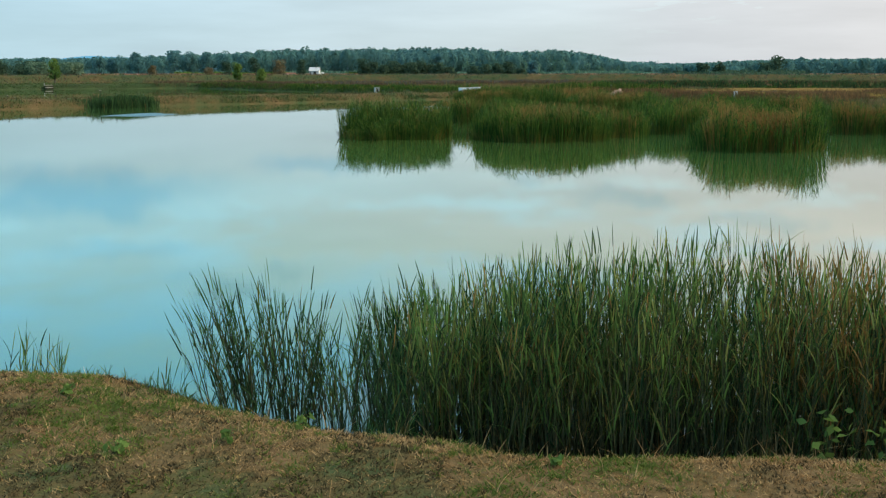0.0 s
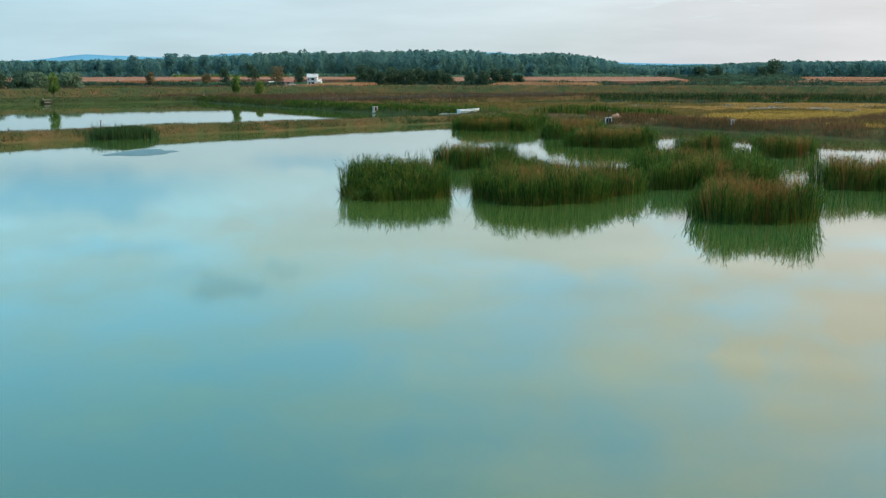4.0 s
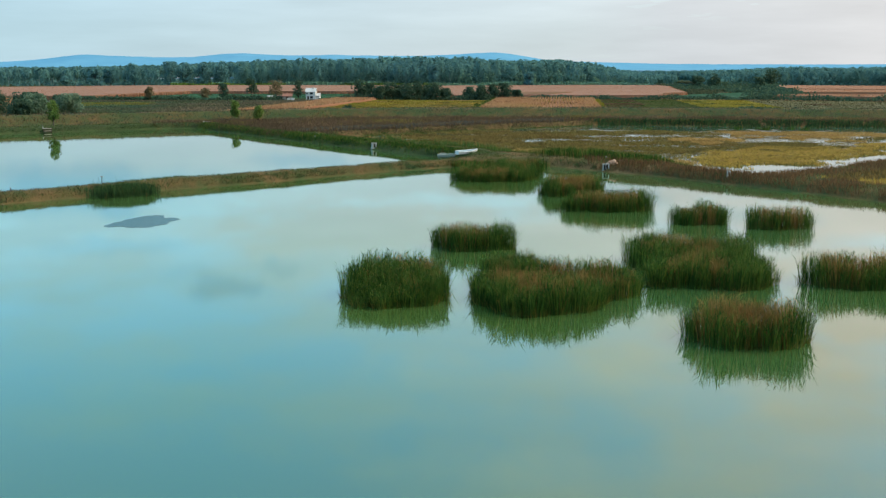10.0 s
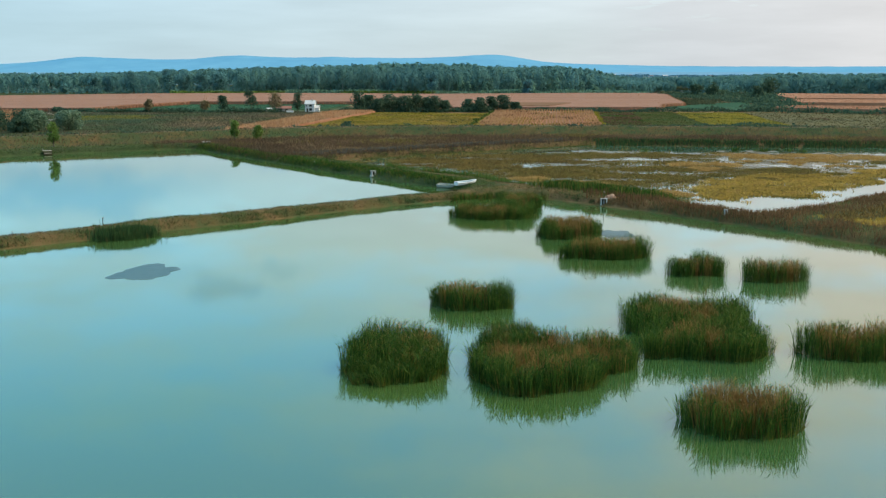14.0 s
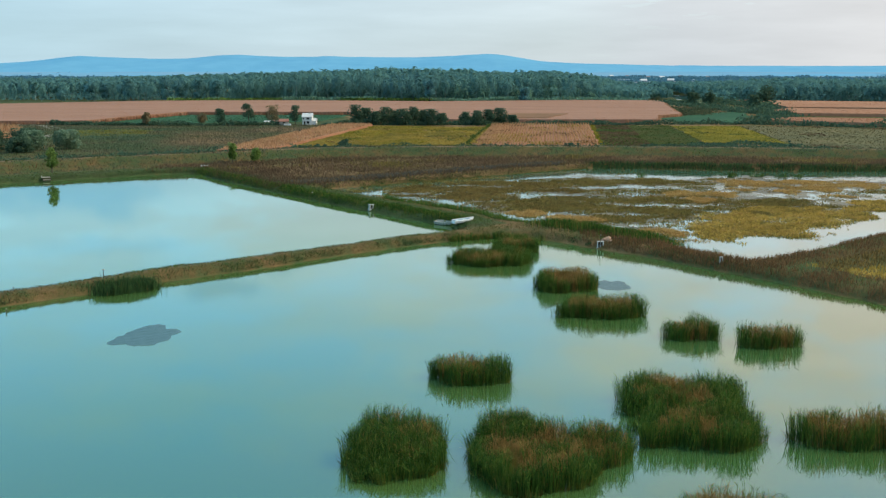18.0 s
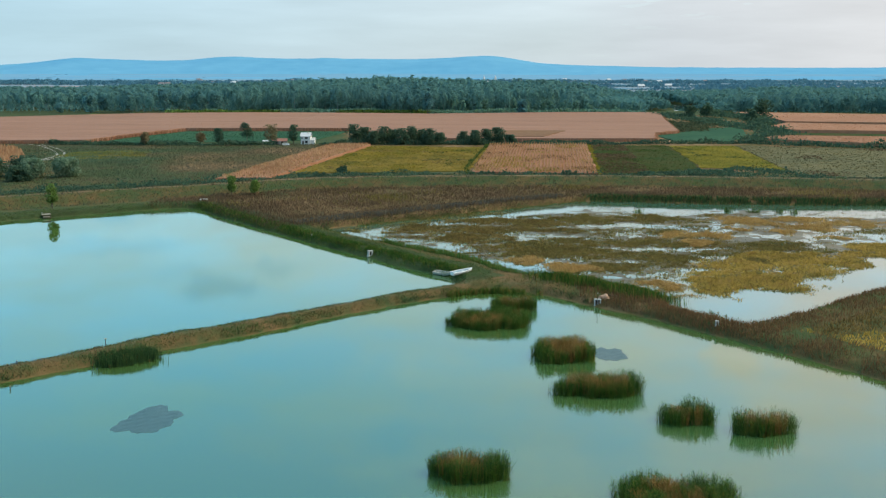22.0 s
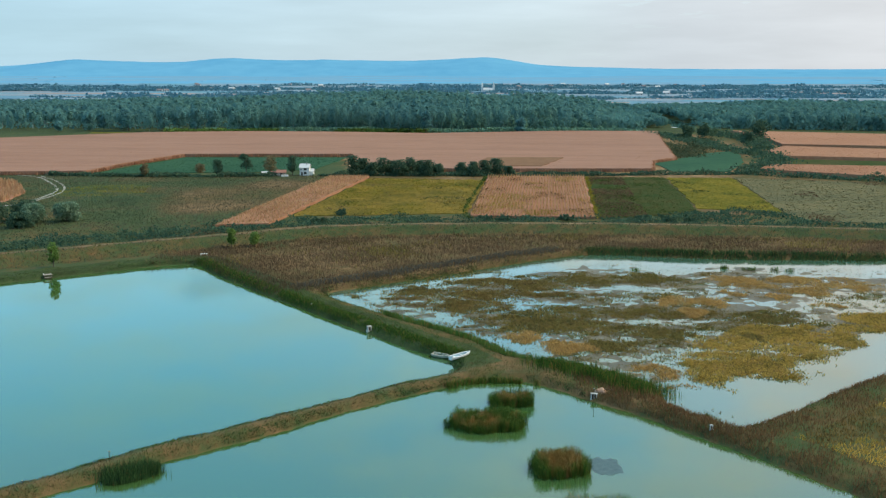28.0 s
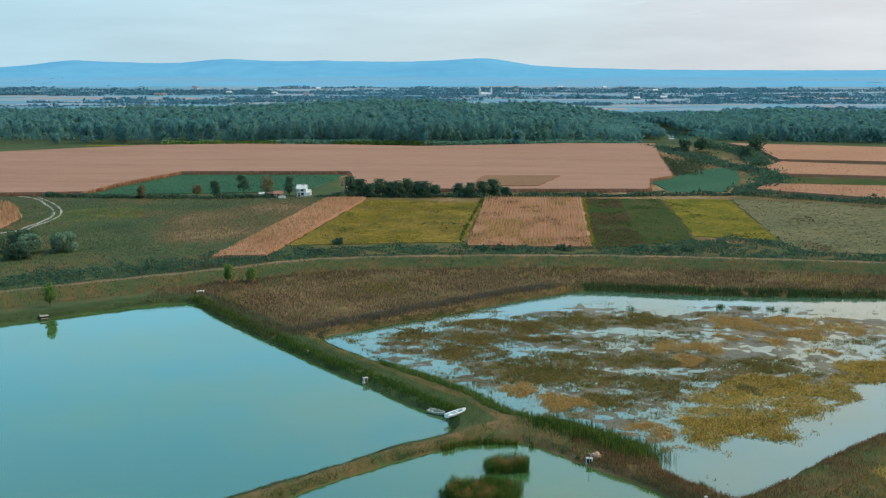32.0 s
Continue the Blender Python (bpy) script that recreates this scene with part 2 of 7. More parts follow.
def ground_material():
    m = bpy.data.materials.new("earth_and_grass")
    m.use_nodes = True
    t = m.node_tree
    L = t.links.new
    bsdf = t.nodes["Principled BSDF"]
    bsdf.inputs["Roughness"].default_value = 0.95
    bsdf.inputs["Specular IOR Level"].default_value = 0.06
    geo = t.nodes.new("ShaderNodeNewGeometry")
    cols = []
    for scale, detail in ((0.045, 5), (0.5, 5), (7.0, 4)):
        n = node(t, "ShaderNodeTexNoise", Scale=scale, Detail=float(detail), Roughness=0.62)
        L(geo.outputs["Position"], n.inputs["Vector"])
        cols.append(n.outputs["Fac"])
    dry = t.nodes.new("ShaderNodeAttribute")
    dry.attribute_name = "dry"
    path = t.nodes.new("ShaderNodeAttribute")
    path.attribute_name = "worn"

    def madd(a, k, b):
        n = t.nodes.new("ShaderNodeMath")
        n.operation = "MULTIPLY_ADD"
        L(a, n.inputs[0])
        n.inputs[1].default_value = k
        if isinstance(b, float):
            n.inputs[2].default_value = b
        else:
            L(b, n.inputs[2])
        return n.outputs[0]
    f = madd(cols[0], 0.7, -0.35)
    f = madd(cols[1], 0.9, f)
    f = madd(cols[2], 0.5, f)
    f = madd(dry.outputs["Fac"], 1.0, f)
    f = madd(f, 1.0, -0.70)
    ramp = t.nodes.new("ShaderNodeValToRGB")
    e = ramp.color_ramp.elements
    e[0].position, e[0].color = 0.0, (0.036, 0.046, 0.022, 1)
    e[1].position, e[1].color = 1.0, (0.30, 0.20, 0.11, 1)
    for p, c in ((0.3, (0.050, 0.078, 0.032, 1)), (0.55, (0.105, 0.078, 0.034, 1)), (0.78, (0.175, 0.108, 0.055, 1))):
        x = e.new(p)
        x.color = c
    L(f, ramp.inputs[0])
    mix = t.nodes.new("ShaderNodeMix")
    mix.data_type = "RGBA"
    L(path.outputs["Fac"], mix.inputs["Factor"])
    L(ramp.outputs["Color"], mix.inputs["A"])
    mix.inputs["B"].default_value = (0.30, 0.235, 0.175, 1)
    L(mix.outputs["Result"], bsdf.inputs["Base Color"])
    b = t.nodes.new("ShaderNodeBump")
    b.inputs["Strength"].default_value = 0.6
    b.inputs["Distance"].default_value = 0.08
    L(cols[2], b.inputs["Height"])
    L(b.outputs[0], bsdf.inputs["Normal"])
    return m


def water_material(name, c1, c2, ripple):
    m = bpy.data.materials.new(name)
    m.use_nodes = True
    t = m.node_tree
    L = t.links.new
    bsdf = t.nodes["Principled BSDF"]
    bsdf.inputs["Roughness"].default_value = 0.02
    bsdf.inputs["IOR"].default_value = 2.15
    geo = t.nodes.new("ShaderNodeNewGeometry")
    n = node(t, "ShaderNodeTexNoise", Scale=0.035, Detail=3.0)
    L(geo.outputs["Position"], n.inputs["Vector"])
    ramp = t.nodes.new("ShaderNodeValToRGB")
    e = ramp.color_ramp.elements
    e[0].position, e[1].position = 0.35, 0.65
    e[0].color, e[1].color = (*c1, 1), (*c2, 1)
    L(n.outputs["Fac"], ramp.inputs[0])
    L(ramp.outputs["Color"], bsdf.inputs["Base Color"])
    w = node(t, "ShaderNodeTexNoise", Scale=2.2, Detail=3.0)
    mp = t.nodes.new("ShaderNodeVectorMath")
    mp.operation = "MULTIPLY"
    mp.inputs[1].default_value = (1.0, 2.2, 1.0)
    L(geo.outputs["Position"], mp.inputs[0])
    L(mp.outputs[0], w.inputs["Vector"])
    b = t.nodes.new("ShaderNodeBump")
    b.inputs["Strength"].default_value = ripple
    b.inputs["Distance"].default_value = 0.02
    L(w.outputs["Fac"], b.inputs["Height"])
    L(b.outputs[0], bsdf.inputs["Normal"])
    return m


M_GROUND = ground_material()
M_POND = water_material("murky_pond_water", (0.031, 0.097, 0.034), (0.047, 0.097, 0.023), 0.02)
M_MARSH = water_material("marsh_water", (0.040, 0.105, 0.075), (0.060, 0.115, 0.070), 0.04)
M_REED = surface("reed_leaf", (0.012, 0.048, 0.010), (0.080, 0.175, 0.030), 0.5, 0.55, 6, 0.0, 0.75, (0.15, 0.195, 0.038), thin=0.4, con=0.26)
M_REED_NEAR = surface("cattail_leaf", (0.014, 0.050, 0.017), (0.155, 0.275, 0.072), 0.7, 0.45, 6, 0.0, 0.8, (0.26, 0.28, 0.085), thin=0.5, con=0.28)
M_REED_DEEP = surface("dark_reed_leaf", (0.010, 0.034, 0.016), (0.070, 0.150, 0.050), 0.7, 0.5, 6, 0.0, 0.8, thin=0.35, con=0.28)
M_REED_DRY = surface("dry_reed_leaf", (0.18, 0.10, 0.034), (0.37, 0.22, 0.078), 0.5, 0.8, 6, 0.0, 0.3, thin=0.45)
M_SKIRT = surface("yellowed_reed_leaf", (0.075, 0.085, 0.018), (0.20, 0.165, 0.045), 0.9, 0.7, 5, 0.0, 0.35, thin=0.45)
M_GRASS = surface("grass_blade", (0.036, 0.072, 0.018), (0.10, 0.14, 0.036), 0.8, 0.7, 5, 0.0, 0.35, thin=0.45, con=0.1)
M_STRAW = surface("dry_grass_blade", (0.15, 0.10, 0.045), (0.36, 0.26, 0.125), 0.6, 0.85, 5, 0.0, 0.35, thin=0.45, con=0.1)
M_RUST = surface("rust_red_weeds", (0.10, 0.064, 0.034), (0.235, 0.13, 0.064), 0.15, 0.85, 6, 0.0, 0.35, thin=0.45)
M_BROWN = surface("brown_reed_field", (0.080, 0.054, 0.034), (0.165, 0.105, 0.066), 0.06, 0.9, 8, 0.0, 0.3, thin=0.45, con=0.1)
M_DYKE = surface("brown_dyke_grass", (0.085, 0.066, 0.034), (0.19, 0.14, 0.070), 0.5, 0.9, 6, 0.0, 0.35, thin=0.45, con=0.12)
M_DULL = surface("dull_withered_meadow", (0.085, 0.080, 0.055), (0.145, 0.125, 0.088), 0.06, 0.9, 8, 0.0, 0.3, thin=0.45, con=0.1)
M_MAT_YELLOW = surface("yellow_marsh_grass", (0.31, 0.215, 0.05), (0.60, 0.395, 0.10), 0.12, 0.9, 6, 0.0, 0.3, thin=0.45, con=0.1)
M_MAT_BROWN = surface("brown_marsh_grass", (0.108, 0.080, 0.031), (0.27, 0.176, 0.063), 0.1, 0.9, 6, 0.0, 0.35, thin=0.45, con=0.1)
M_MAT_OLIVE = surface("olive_marsh_grass", (0.105, 0.094, 0.030), (0.265, 0.20, 0.066), 0.12, 0.9, 6, 0.0, 0.35, thin=0.45, con=0.1)
M_MAT_ORANGE = surface("orange_marsh_grass", (0.3, 0.185, 0.068), (0.54, 0.335, 0.128), 0.2, 0.9, 6, 0.0, 0.35, thin=0.45, con=0.1)
M_BANK_GREEN = surface("short_bank_grass", (0.06, 0.115, 0.022), (0.17, 0.225, 0.055), 1.2, 0.7, 5, 0.0, 0.35, thin=0.45, con=0.1)
M_BANK_STRAW = surface("trampled_straw", (0.30, 0.185, 0.088), (0.58, 0.385, 0.195), 1.2, 0.85, 5, 0.0, 0.35, thin=0.45, con=0.1)
M_MEADOW_GREEN = surface("green_meadow_weeds", (0.048, 0.074, 0.042), (0.098, 0.110, 0.062), 0.05, 0.9, 12, 0.0, 0.35, thin=0.45, con=0.1)
M_MAT_GREY = surface("grey_marsh_plants", (0.060, 0.066, 0.056), (0.15, 0.145, 0.120), 0.3, 0.85, 6, 0.0, 0.35, thin=0.3)
M_REED_BRIGHT = surface("bright_green_reed", (0.034, 0.098, 0.022), (0.105, 0.19, 0.046), 0.4, 0.7, 5, 0.0, 0.35, thin=0.45)
M_MUD = surface("wet_marsh_mud", (0.06, 0.056, 0.034), (0.15, 0.12, 0.068), 0.16, 0.35, 9, 0.5, con=0.11)
M_CORN = surface("ripe_corn", (0.31, 0.15, 0.092), (0.45, 0.245, 0.155), 0.02, 0.9, 30, 0.0, 0.25, thin=0.6)
M_CORN_NEAR = surface("ripe_orange_corn", (0.36, 0.19, 0.10), (0.54, 0.315, 0.17), 0.05, 0.9, 20, 0.0, 0.3, thin=0.6)
M_CORN_WIDE = surface("wide_corn_field", (0.235, 0.12, 0.082), (0.335, 0.18, 0.125), 0.05, 0.95, 9, 0.3, stretch=(0.16, 1.0, 1.0))
M_CORN_SOIL = surface("corn_field_floor", (0.285, 0.13, 0.077), (0.375, 0.19, 0.115), 0.015, 0.95, 40, 0.4)
M_SOY = surface("ripening_soy", (0.135, 0.125, 0.026), (0.40, 0.27, 0.062), 0.07, 0.9, 12, 0.5, thin=0.45, con=0.13)
M_YELLOW = surface("yellowing_soy", (0.11, 0.135, 0.022), (0.35, 0.265, 0.045), 0.09, 0.9, 10, 0.5, thin=0.45, con=0.12)
M_GREENCROP = surface("green_crop", (0.038, 0.130, 0.080), (0.068, 0.18, 0.10), 0.03, 0.9, 20, 0.4, thin=0.45)
M_GREYCROP = surface("grey_green_stubble", (0.082, 0.088, 0.044), (0.16, 0.135, 0.064), 0.03, 0.9, 14, 0.4, con=0.1)
M_WEEDY = surface("weedy_meadow", (0.052, 0.100, 0.028), (0.115, 0.112, 0.042), 0.06, 0.9, 12, 0.5, thin=0.45, con=0.1)
M_LEAF_DARK = surface("dark_foliage", (0.036, 0.09, 0.064), (0.08, 0.14, 0.085), 0.1, 0.75, 5, 0.0, 0.4, thin=0.45)
# next three, the distant woods: haze lightens and blues leaf and bark colours
M_LEAF_FOREST = surface("haze_tinted_forest_foliage", (0.078, 0.212, 0.222), (0.125, 0.280, 0.242), 0.012, 0.9, 8, 0.0, 0.15, thin=0.5)
M_LEAF_YOUNG = surface("haze_tinted_young_foliage", (0.10, 0.235, 0.19), (0.17, 0.325, 0.23), 0.05, 0.8, 8, 0.0, 0.4, thin=0.45)
M_TRUNK = surface("haze_tinted_pale_bark", (0.10, 0.17, 0.18), (0.19, 0.27, 0.27), 0.2, 0.9, 6, 0.0, 0.5)
M_LEAF_WILLOW = surface("willow_foliage", (0.08, 0.165, 0.105), (0.21, 0.31, 0.21), 0.12, 0.75, 5, 0.0, 0.4, thin=0.45)
M_LEAF_FRESH = surface("fresh_poplar_foliage", (0.09, 0.175, 0.045), (0.17, 0.27, 0.07), 0.3, 0.7, 5, 0.0, 0.4, thin=0.45)
M_LEAF_RUST = surface("autumn_foliage", (0.15, 0.125, 0.07), (0.25, 0.20, 0.115), 0.2, 0.8, 5, 0.0, 0.4, thin=0.45)
M_BARK = surface("bark", (0.06, 0.05, 0.04), (0.15, 0.125, 0.10), 2.0, 0.9, 6, 0.5)
M_WHITE = surface("white_plaster_wall", (0.54, 0.55, 0.55), (0.66, 0.66, 0.65), 0.6, 0.8, 8, 0.1)
M_ROOF_GREY = surface("grey_roof_sheet", (0.40, 0.42, 0.43), (0.58, 0.60, 0.61), 0.8, 0.5, 8, 0.1)
# far village walls and roofs: colours dulled and blued in place of haze
M_WALL_FAR = surface("haze_dulled_village_plaster", (0.30, 0.35, 0.38), (0.42, 0.46, 0.48), 0.6, 0.9, 8, 0.0)
M_ROOF_FAR = surface("haze_dulled_village_roof", (0.17, 0.16, 0.175), (0.23, 0.20, 0.205), 0.8, 0.9, 8, 0.0)
M_ROOF_RED = surface("red_roof_tile", (0.22, 0.1, 0.08), (0.32, 0.16, 0.12), 0.8, 0.8, 8, 0.3)
M_GLASS = surface("dark_window_glass", (0.015, 0.02, 0.025), (0.03, 0.035, 0.04), 0.6, 0.08, 4, 0.0, spec=0.5)
M_WOOD = surface("weathered_grey_wood", (0.22, 0.19, 0.16), (0.42, 0.38, 0.33), 1.5, 0.85, 10, 0.4)
M_DARKWOOD = surface("dark_wet_wood", (0.035, 0.03, 0.025), (0.08, 0.065, 0.05), 2.0, 0.8, 8, 0.4)
M_BOAT = surface("white_boat_paint", (0.60, 0.63, 0.65), (0.78, 0.80, 0.80), 1.2, 0.45, 10, 0.1)
M_BOAT_IN = surface("pale_blue_boat_lining", (0.24, 0.37, 0.44), (0.36, 0.50, 0.56), 1.2, 0.55, 10, 0.1)
M_BOAT_GREY = surface("grey_boat_paint", (0.34, 0.33, 0.28), (0.52, 0.50, 0.44), 1.2, 0.6, 10, 0.1)
M_CONCRETE = surface("stained_concrete", (0.30, 0.30, 0.28), (0.52, 0.51, 0.48), 0.9, 0.9, 9, 0.3)
M_TARP = surface("faded_orange_tarp", (0.36, 0.20, 0.13), (0.50, 0.31, 0.22), 1.2, 0.8, 8, 0.3)
M_SCUM = surface("grey_algae_mat", (0.022, 0.062, 0.066), (0.060, 0.112, 0.112), 1.6, 0.35, 7, 0.8, spec=0.28, con=0.12)
# far tree lines: haze put into the leaf colour as blue
M_LEAF_FAR = surface("far_haze_blue_foliage", (0.062, 0.180, 0.240), (0.085, 0.215, 0.270), 0.01, 0.9, 6, 0.0, 0.3, thin=0.45)
# hills and the fields below them: blue distance haze is mixed into both colours
M_FAR_HAZE = surface("haze_coloured_fields_below_hills", (0.125, 0.295, 0.425), (0.17, 0.325, 0.44), 0.004, 1.0, 6, 0.0, spec=0.0)
M_HILL = surface("haze_blue_wooded_hills", (0.092, 0.305, 0.47), (0.125, 0.355, 0.515), 0.002, 1.0, 6, 0.0, spec=0.0)
# plain's fields: crop colours greyed and blued to stand for haze
M_FAR_PINK = surface("haze_greyed_far_stubble", (0.24, 0.21, 0.21), (0.32, 0.26, 0.245), 0.006, 0.95, 6, 0.0)
M_FAR_TAN = surface("haze_blued_pale_fields", (0.15, 0.24, 0.30), (0.21, 0.265, 0.30), 0.004, 0.95, 6, 0.0)
M_FAR_GREEN = surface("haze_blued_green_fields", (0.085, 0.20, 0.28), (0.125, 0.245, 0.32), 0.004, 0.95, 6, 0.0)
# lone trees by the woods: leaf colour carries the same painted haze
M_LEAF_LONE = surface("haze_tinted_lone_foliage", (0.085, 0.235, 0.26), (0.13, 0.31, 0.29), 0.05, 0.8, 8, 0.0, 0.45, thin=0.5)
M_STEM = surface("reed_stem", (0.022, 0.03, 0.016), (0.1, 0.105, 0.05), 0.9, 0.6, 5, 0.0, 0.6, thin=0.2, con=0.25)
M_BANK_DARK = surface("dark_bank_litter", (0.035, 0.030, 0.016), (0.085, 0.065, 0.034), 1.5, 0.9, 5, 0.0, 0.4, thin=0.3, con=0.15)
# plain between the fields, its colour blued for haze
M_PLAIN = surface("haze_coloured_plain", (0.09, 0.235, 0.31), (0.13, 0.27, 0.33), 0.003, 0.95, 5, 0.0)
M_PLOT = surface("reddish_stubble", (0.15, 0.078, 0.042), (0.22, 0.115, 0.062), 0.03, 0.95, 12, 0.2)
M_TRACK = surface("pale_dirt_track", (0.25, 0.24, 0.21), (0.38, 0.36, 0.32), 0.3, 0.95, 10, 0.3)

# ---------------------------------------------------------------- mesh tools
rng = np.random.default_rng(7)


def raw_mesh(name, verts, faces, mats, smooth=False):
    """A mesh from arrays; all faces have the same number of corners."""
    verts, faces = np.asarray(verts, np.float32), np.asarray(faces, np.int32)
    me = bpy.data.meshes.new(name)
    n, k = faces.shape
    me.vertices.add(len(verts))
    me.vertices.foreach_set("co", verts.ravel())
    me.loops.add(n * k)
    me.loops.foreach_set("vertex_index", faces.ravel())
    me.polygons.add(n)
    me.polygons.foreach_set("loop_start", np.arange(0, n * k, k, dtype=np.int32))
    me.polygons.foreach_set("loop_total", np.full(n, k, np.int32))
    if smooth:
        me.polygons.foreach_set("use_smooth", np.ones(n, bool))
    me.update(calc_edges=True)
    for m in mats if isinstance(mats, (list, tuple)) else [mats]:
        me.materials.append(m)
    return me


def bm_mesh(name, bm, mat):
    me = bpy.data.meshes.new(name)
    bm.to_mesh(me)
    bm.free()
    me.materials.append(mat)
    return me


def part(name, data, material=None, parent=None, label=""):
    """One mesh object under a thing or a part."""
    me = data if isinstance(data, bpy.types.Mesh) else bm_mesh(name, data, material)
    ob = new(name, me)
    if parent is not None:
        ob.parent = parent
    if label:
        ob["label"] = label
    return ob


def thing(name, at, label, category, group="", kind="", turn=0.0):
    ob = new(name)
    ob.matrix_world = pose(*at, 0, 0, turn)
    return tagged(ob, label, category, group, kind)


def box(bm, x0, x1, y0, y1, z0, z1, bevel=0.0):
    r = bmesh.ops.create_cube(bm, size=1.0)
    bmesh.ops.scale(bm, vec=(x1 - x0, y1 - y0, z1 - z0), verts=r["verts"])
    bmesh.ops.translate(bm, vec=((x0 + x1) / 2, (y0 + y1) / 2, (z0 + z1) / 2), verts=r["verts"])
    if bevel:
        edges = {e for v in r["verts"] for e in v.link_edges}
        bmesh.ops.bevel(bm, geom=list(edges), offset=bevel, segments=1, affect="EDGES")
    return bm


def box_bm(*a, **k):
    return box(bmesh.new(), *a, **k)


def tube(bm, a, b, r0, r1, sides=7):
    a, b = Vector(a), Vector(b)
    q = (b - a).to_track_quat("Z", "Y").to_matrix()
    rings = []
    for p, r in ((a, r0), (b, r1)):
        rings.append([bm.verts.new(p + q @ Vector((r * math.cos(2 * math.pi * k / sides), r * math.sin(2 * math.pi * k / sides), 0))) for k in range(sides)])
    for k in range(sides):
        bm.faces.new((rings[0][k], rings[0][(k + 1) % sides], rings[1][(k + 1) % sides], rings[1][k]))
    bm.faces.new(rings[1])
    bm.faces.new(rings[0][::-1])
    return bm


def wav(x, y, s=1.0, k=0.0):
    """Cheap smooth noise, about -1 to 1, with features about 1 / s metres wide."""
    x, y = np.asarray(x, float) * s, np.asarray(y, float) * s
    v = np.sin(1.7 * x + 0.9 * y + k) + np.sin(-1.1 * x + 2.0 * y + 1.3 + 2 * k) + np.sin(2.9 * x - 1.7 * y + 4.1 + k) * 0.6
    v = v + np.sin(4.3 * x + 3.9 * y + 0.7 + 3 * k) * 0.45 + np.sin(-6.1 * x + 5.2 * y + 2.2 + k) * 0.3
    return v / 2.4


def lattice(x, y, cell, seed):
    """Smooth value noise, -1 to 1, on a lattice of the given cell."""
    x, y = np.asarray(x, float) / cell + 71.3 * seed, np.asarray(y, float) / cell - 37.7 * seed
    i, j = np.floor(x), np.floor(y)
    u, v = x - i, y - j
    u, v = u * u * (3 - 2 * u), v * v * (3 - 2 * v)

    def pick(a, b):
        q = np.sin(a * 127.1 + b * 311.7 + seed * 74.7) * 43758.5453
        return 2 * (q - np.floor(q)) - 1
    return (pick(i, j) * (1 - u) + pick(i + 1, j) * u) * (1 - v) + (pick(i, j + 1) * (1 - u) + pick(i + 1, j + 1) * u) * v


def blades(name, base, h, w, lean, bend, seg, mat, droop=0.25, az=None):
    """Many upright leaves: tapered strips that lean and bend, as one mesh."""
    base = np.asarray(base, float)
    n = len(base)
    face = rng.uniform(0, np.pi, n)
    az = rng.uniform(0, 2 * np.pi, n) if az is None else az
    way = np.stack([np.cos(az), np.sin(az), np.zeros(n)], 1)
    wide = np.stack([np.cos(face), np.sin(face), np.zeros(n)], 1)
    rows = []
    for s in range(seg + 1):
        u = s / seg
        p = base + way * ((lean * u + bend * u * u) * h)[:, None]
        p[:, 2] += h * (u - droop * bend * u * u)
        half = (w * 0.5 * (1.0 - 0.93 * u ** 4))[:, None] * wide
        rows += [p - half, p + half]
    v = np.stack(rows, 1).reshape(-1, 3)
    k = 2 * (seg + 1)
    one = np.array([[2 * s, 2 * s + 1, 2 * s + 3, 2 * s + 2] for s in range(seg)])
    f = (one[None] + (np.arange(n) * k)[:, None, None]).reshape(-1, 4)
    return raw_mesh(name, v, f, mat)


def leaf_cloud(centers, size, mat, name="crown", flat=1.0):
    """Many small leaf clumps: bent quads turned every way, as one mesh."""
    c = np.asarray(centers, float)
    n = len(c)
    size = np.broadcast_to(size, (n,))
    a = rng.normal(size=(n, 3))
    a[:, 2] *= flat
    a /= np.linalg.norm(a, axis=1)[:, None]
    b = np.cross(a, rng.normal(size=(n, 3)) * (flat, flat, 1.0))
    b /= np.linalg.norm(b, axis=1)[:, None]
    up = np.cross(a, b)
    s = size[:, None]
    v = np.stack([c - a * s * 0.5, c + b * s * 0.33 + up * s * 0.12, c + a * s * 0.5, c - b * s * 0.33 + up * s * 0.12], 1).reshape(-1, 3)
    f = np.arange(4 * n).reshape(-1, 4)
    return raw_mesh(name, v, f, mat)


def smooth_line(pts, closed=True, step=1.5):
    """Points along a rounded line through a few corners (Catmull-Rom)."""
    p = np.asarray(pts, float)
    n = len(p)
    out = []
    for i in range(n if closed else n - 1):
        if closed:
            a, b, c, d = p[i - 1], p[i], p[(i + 1) % n], p[(i + 2) % n]
        else:
            a, b, c, d = p[max(i - 1, 0)], p[i], p[i + 1], p[min(i + 2, n - 1)]
        m = max(2, int(np.linalg.norm(c - b) / step))
        for u in np.linspace(0, 1, m, endpoint=False):
            out.append(0.5 * (2 * b + (c - a) * u + (2 * a - 5 * b + 4 * c - d) * u * u + (3 * b - a - 3 * c + d) * u ** 3))
    if not closed:
        out.append(p[-1])
    return np.array(out)


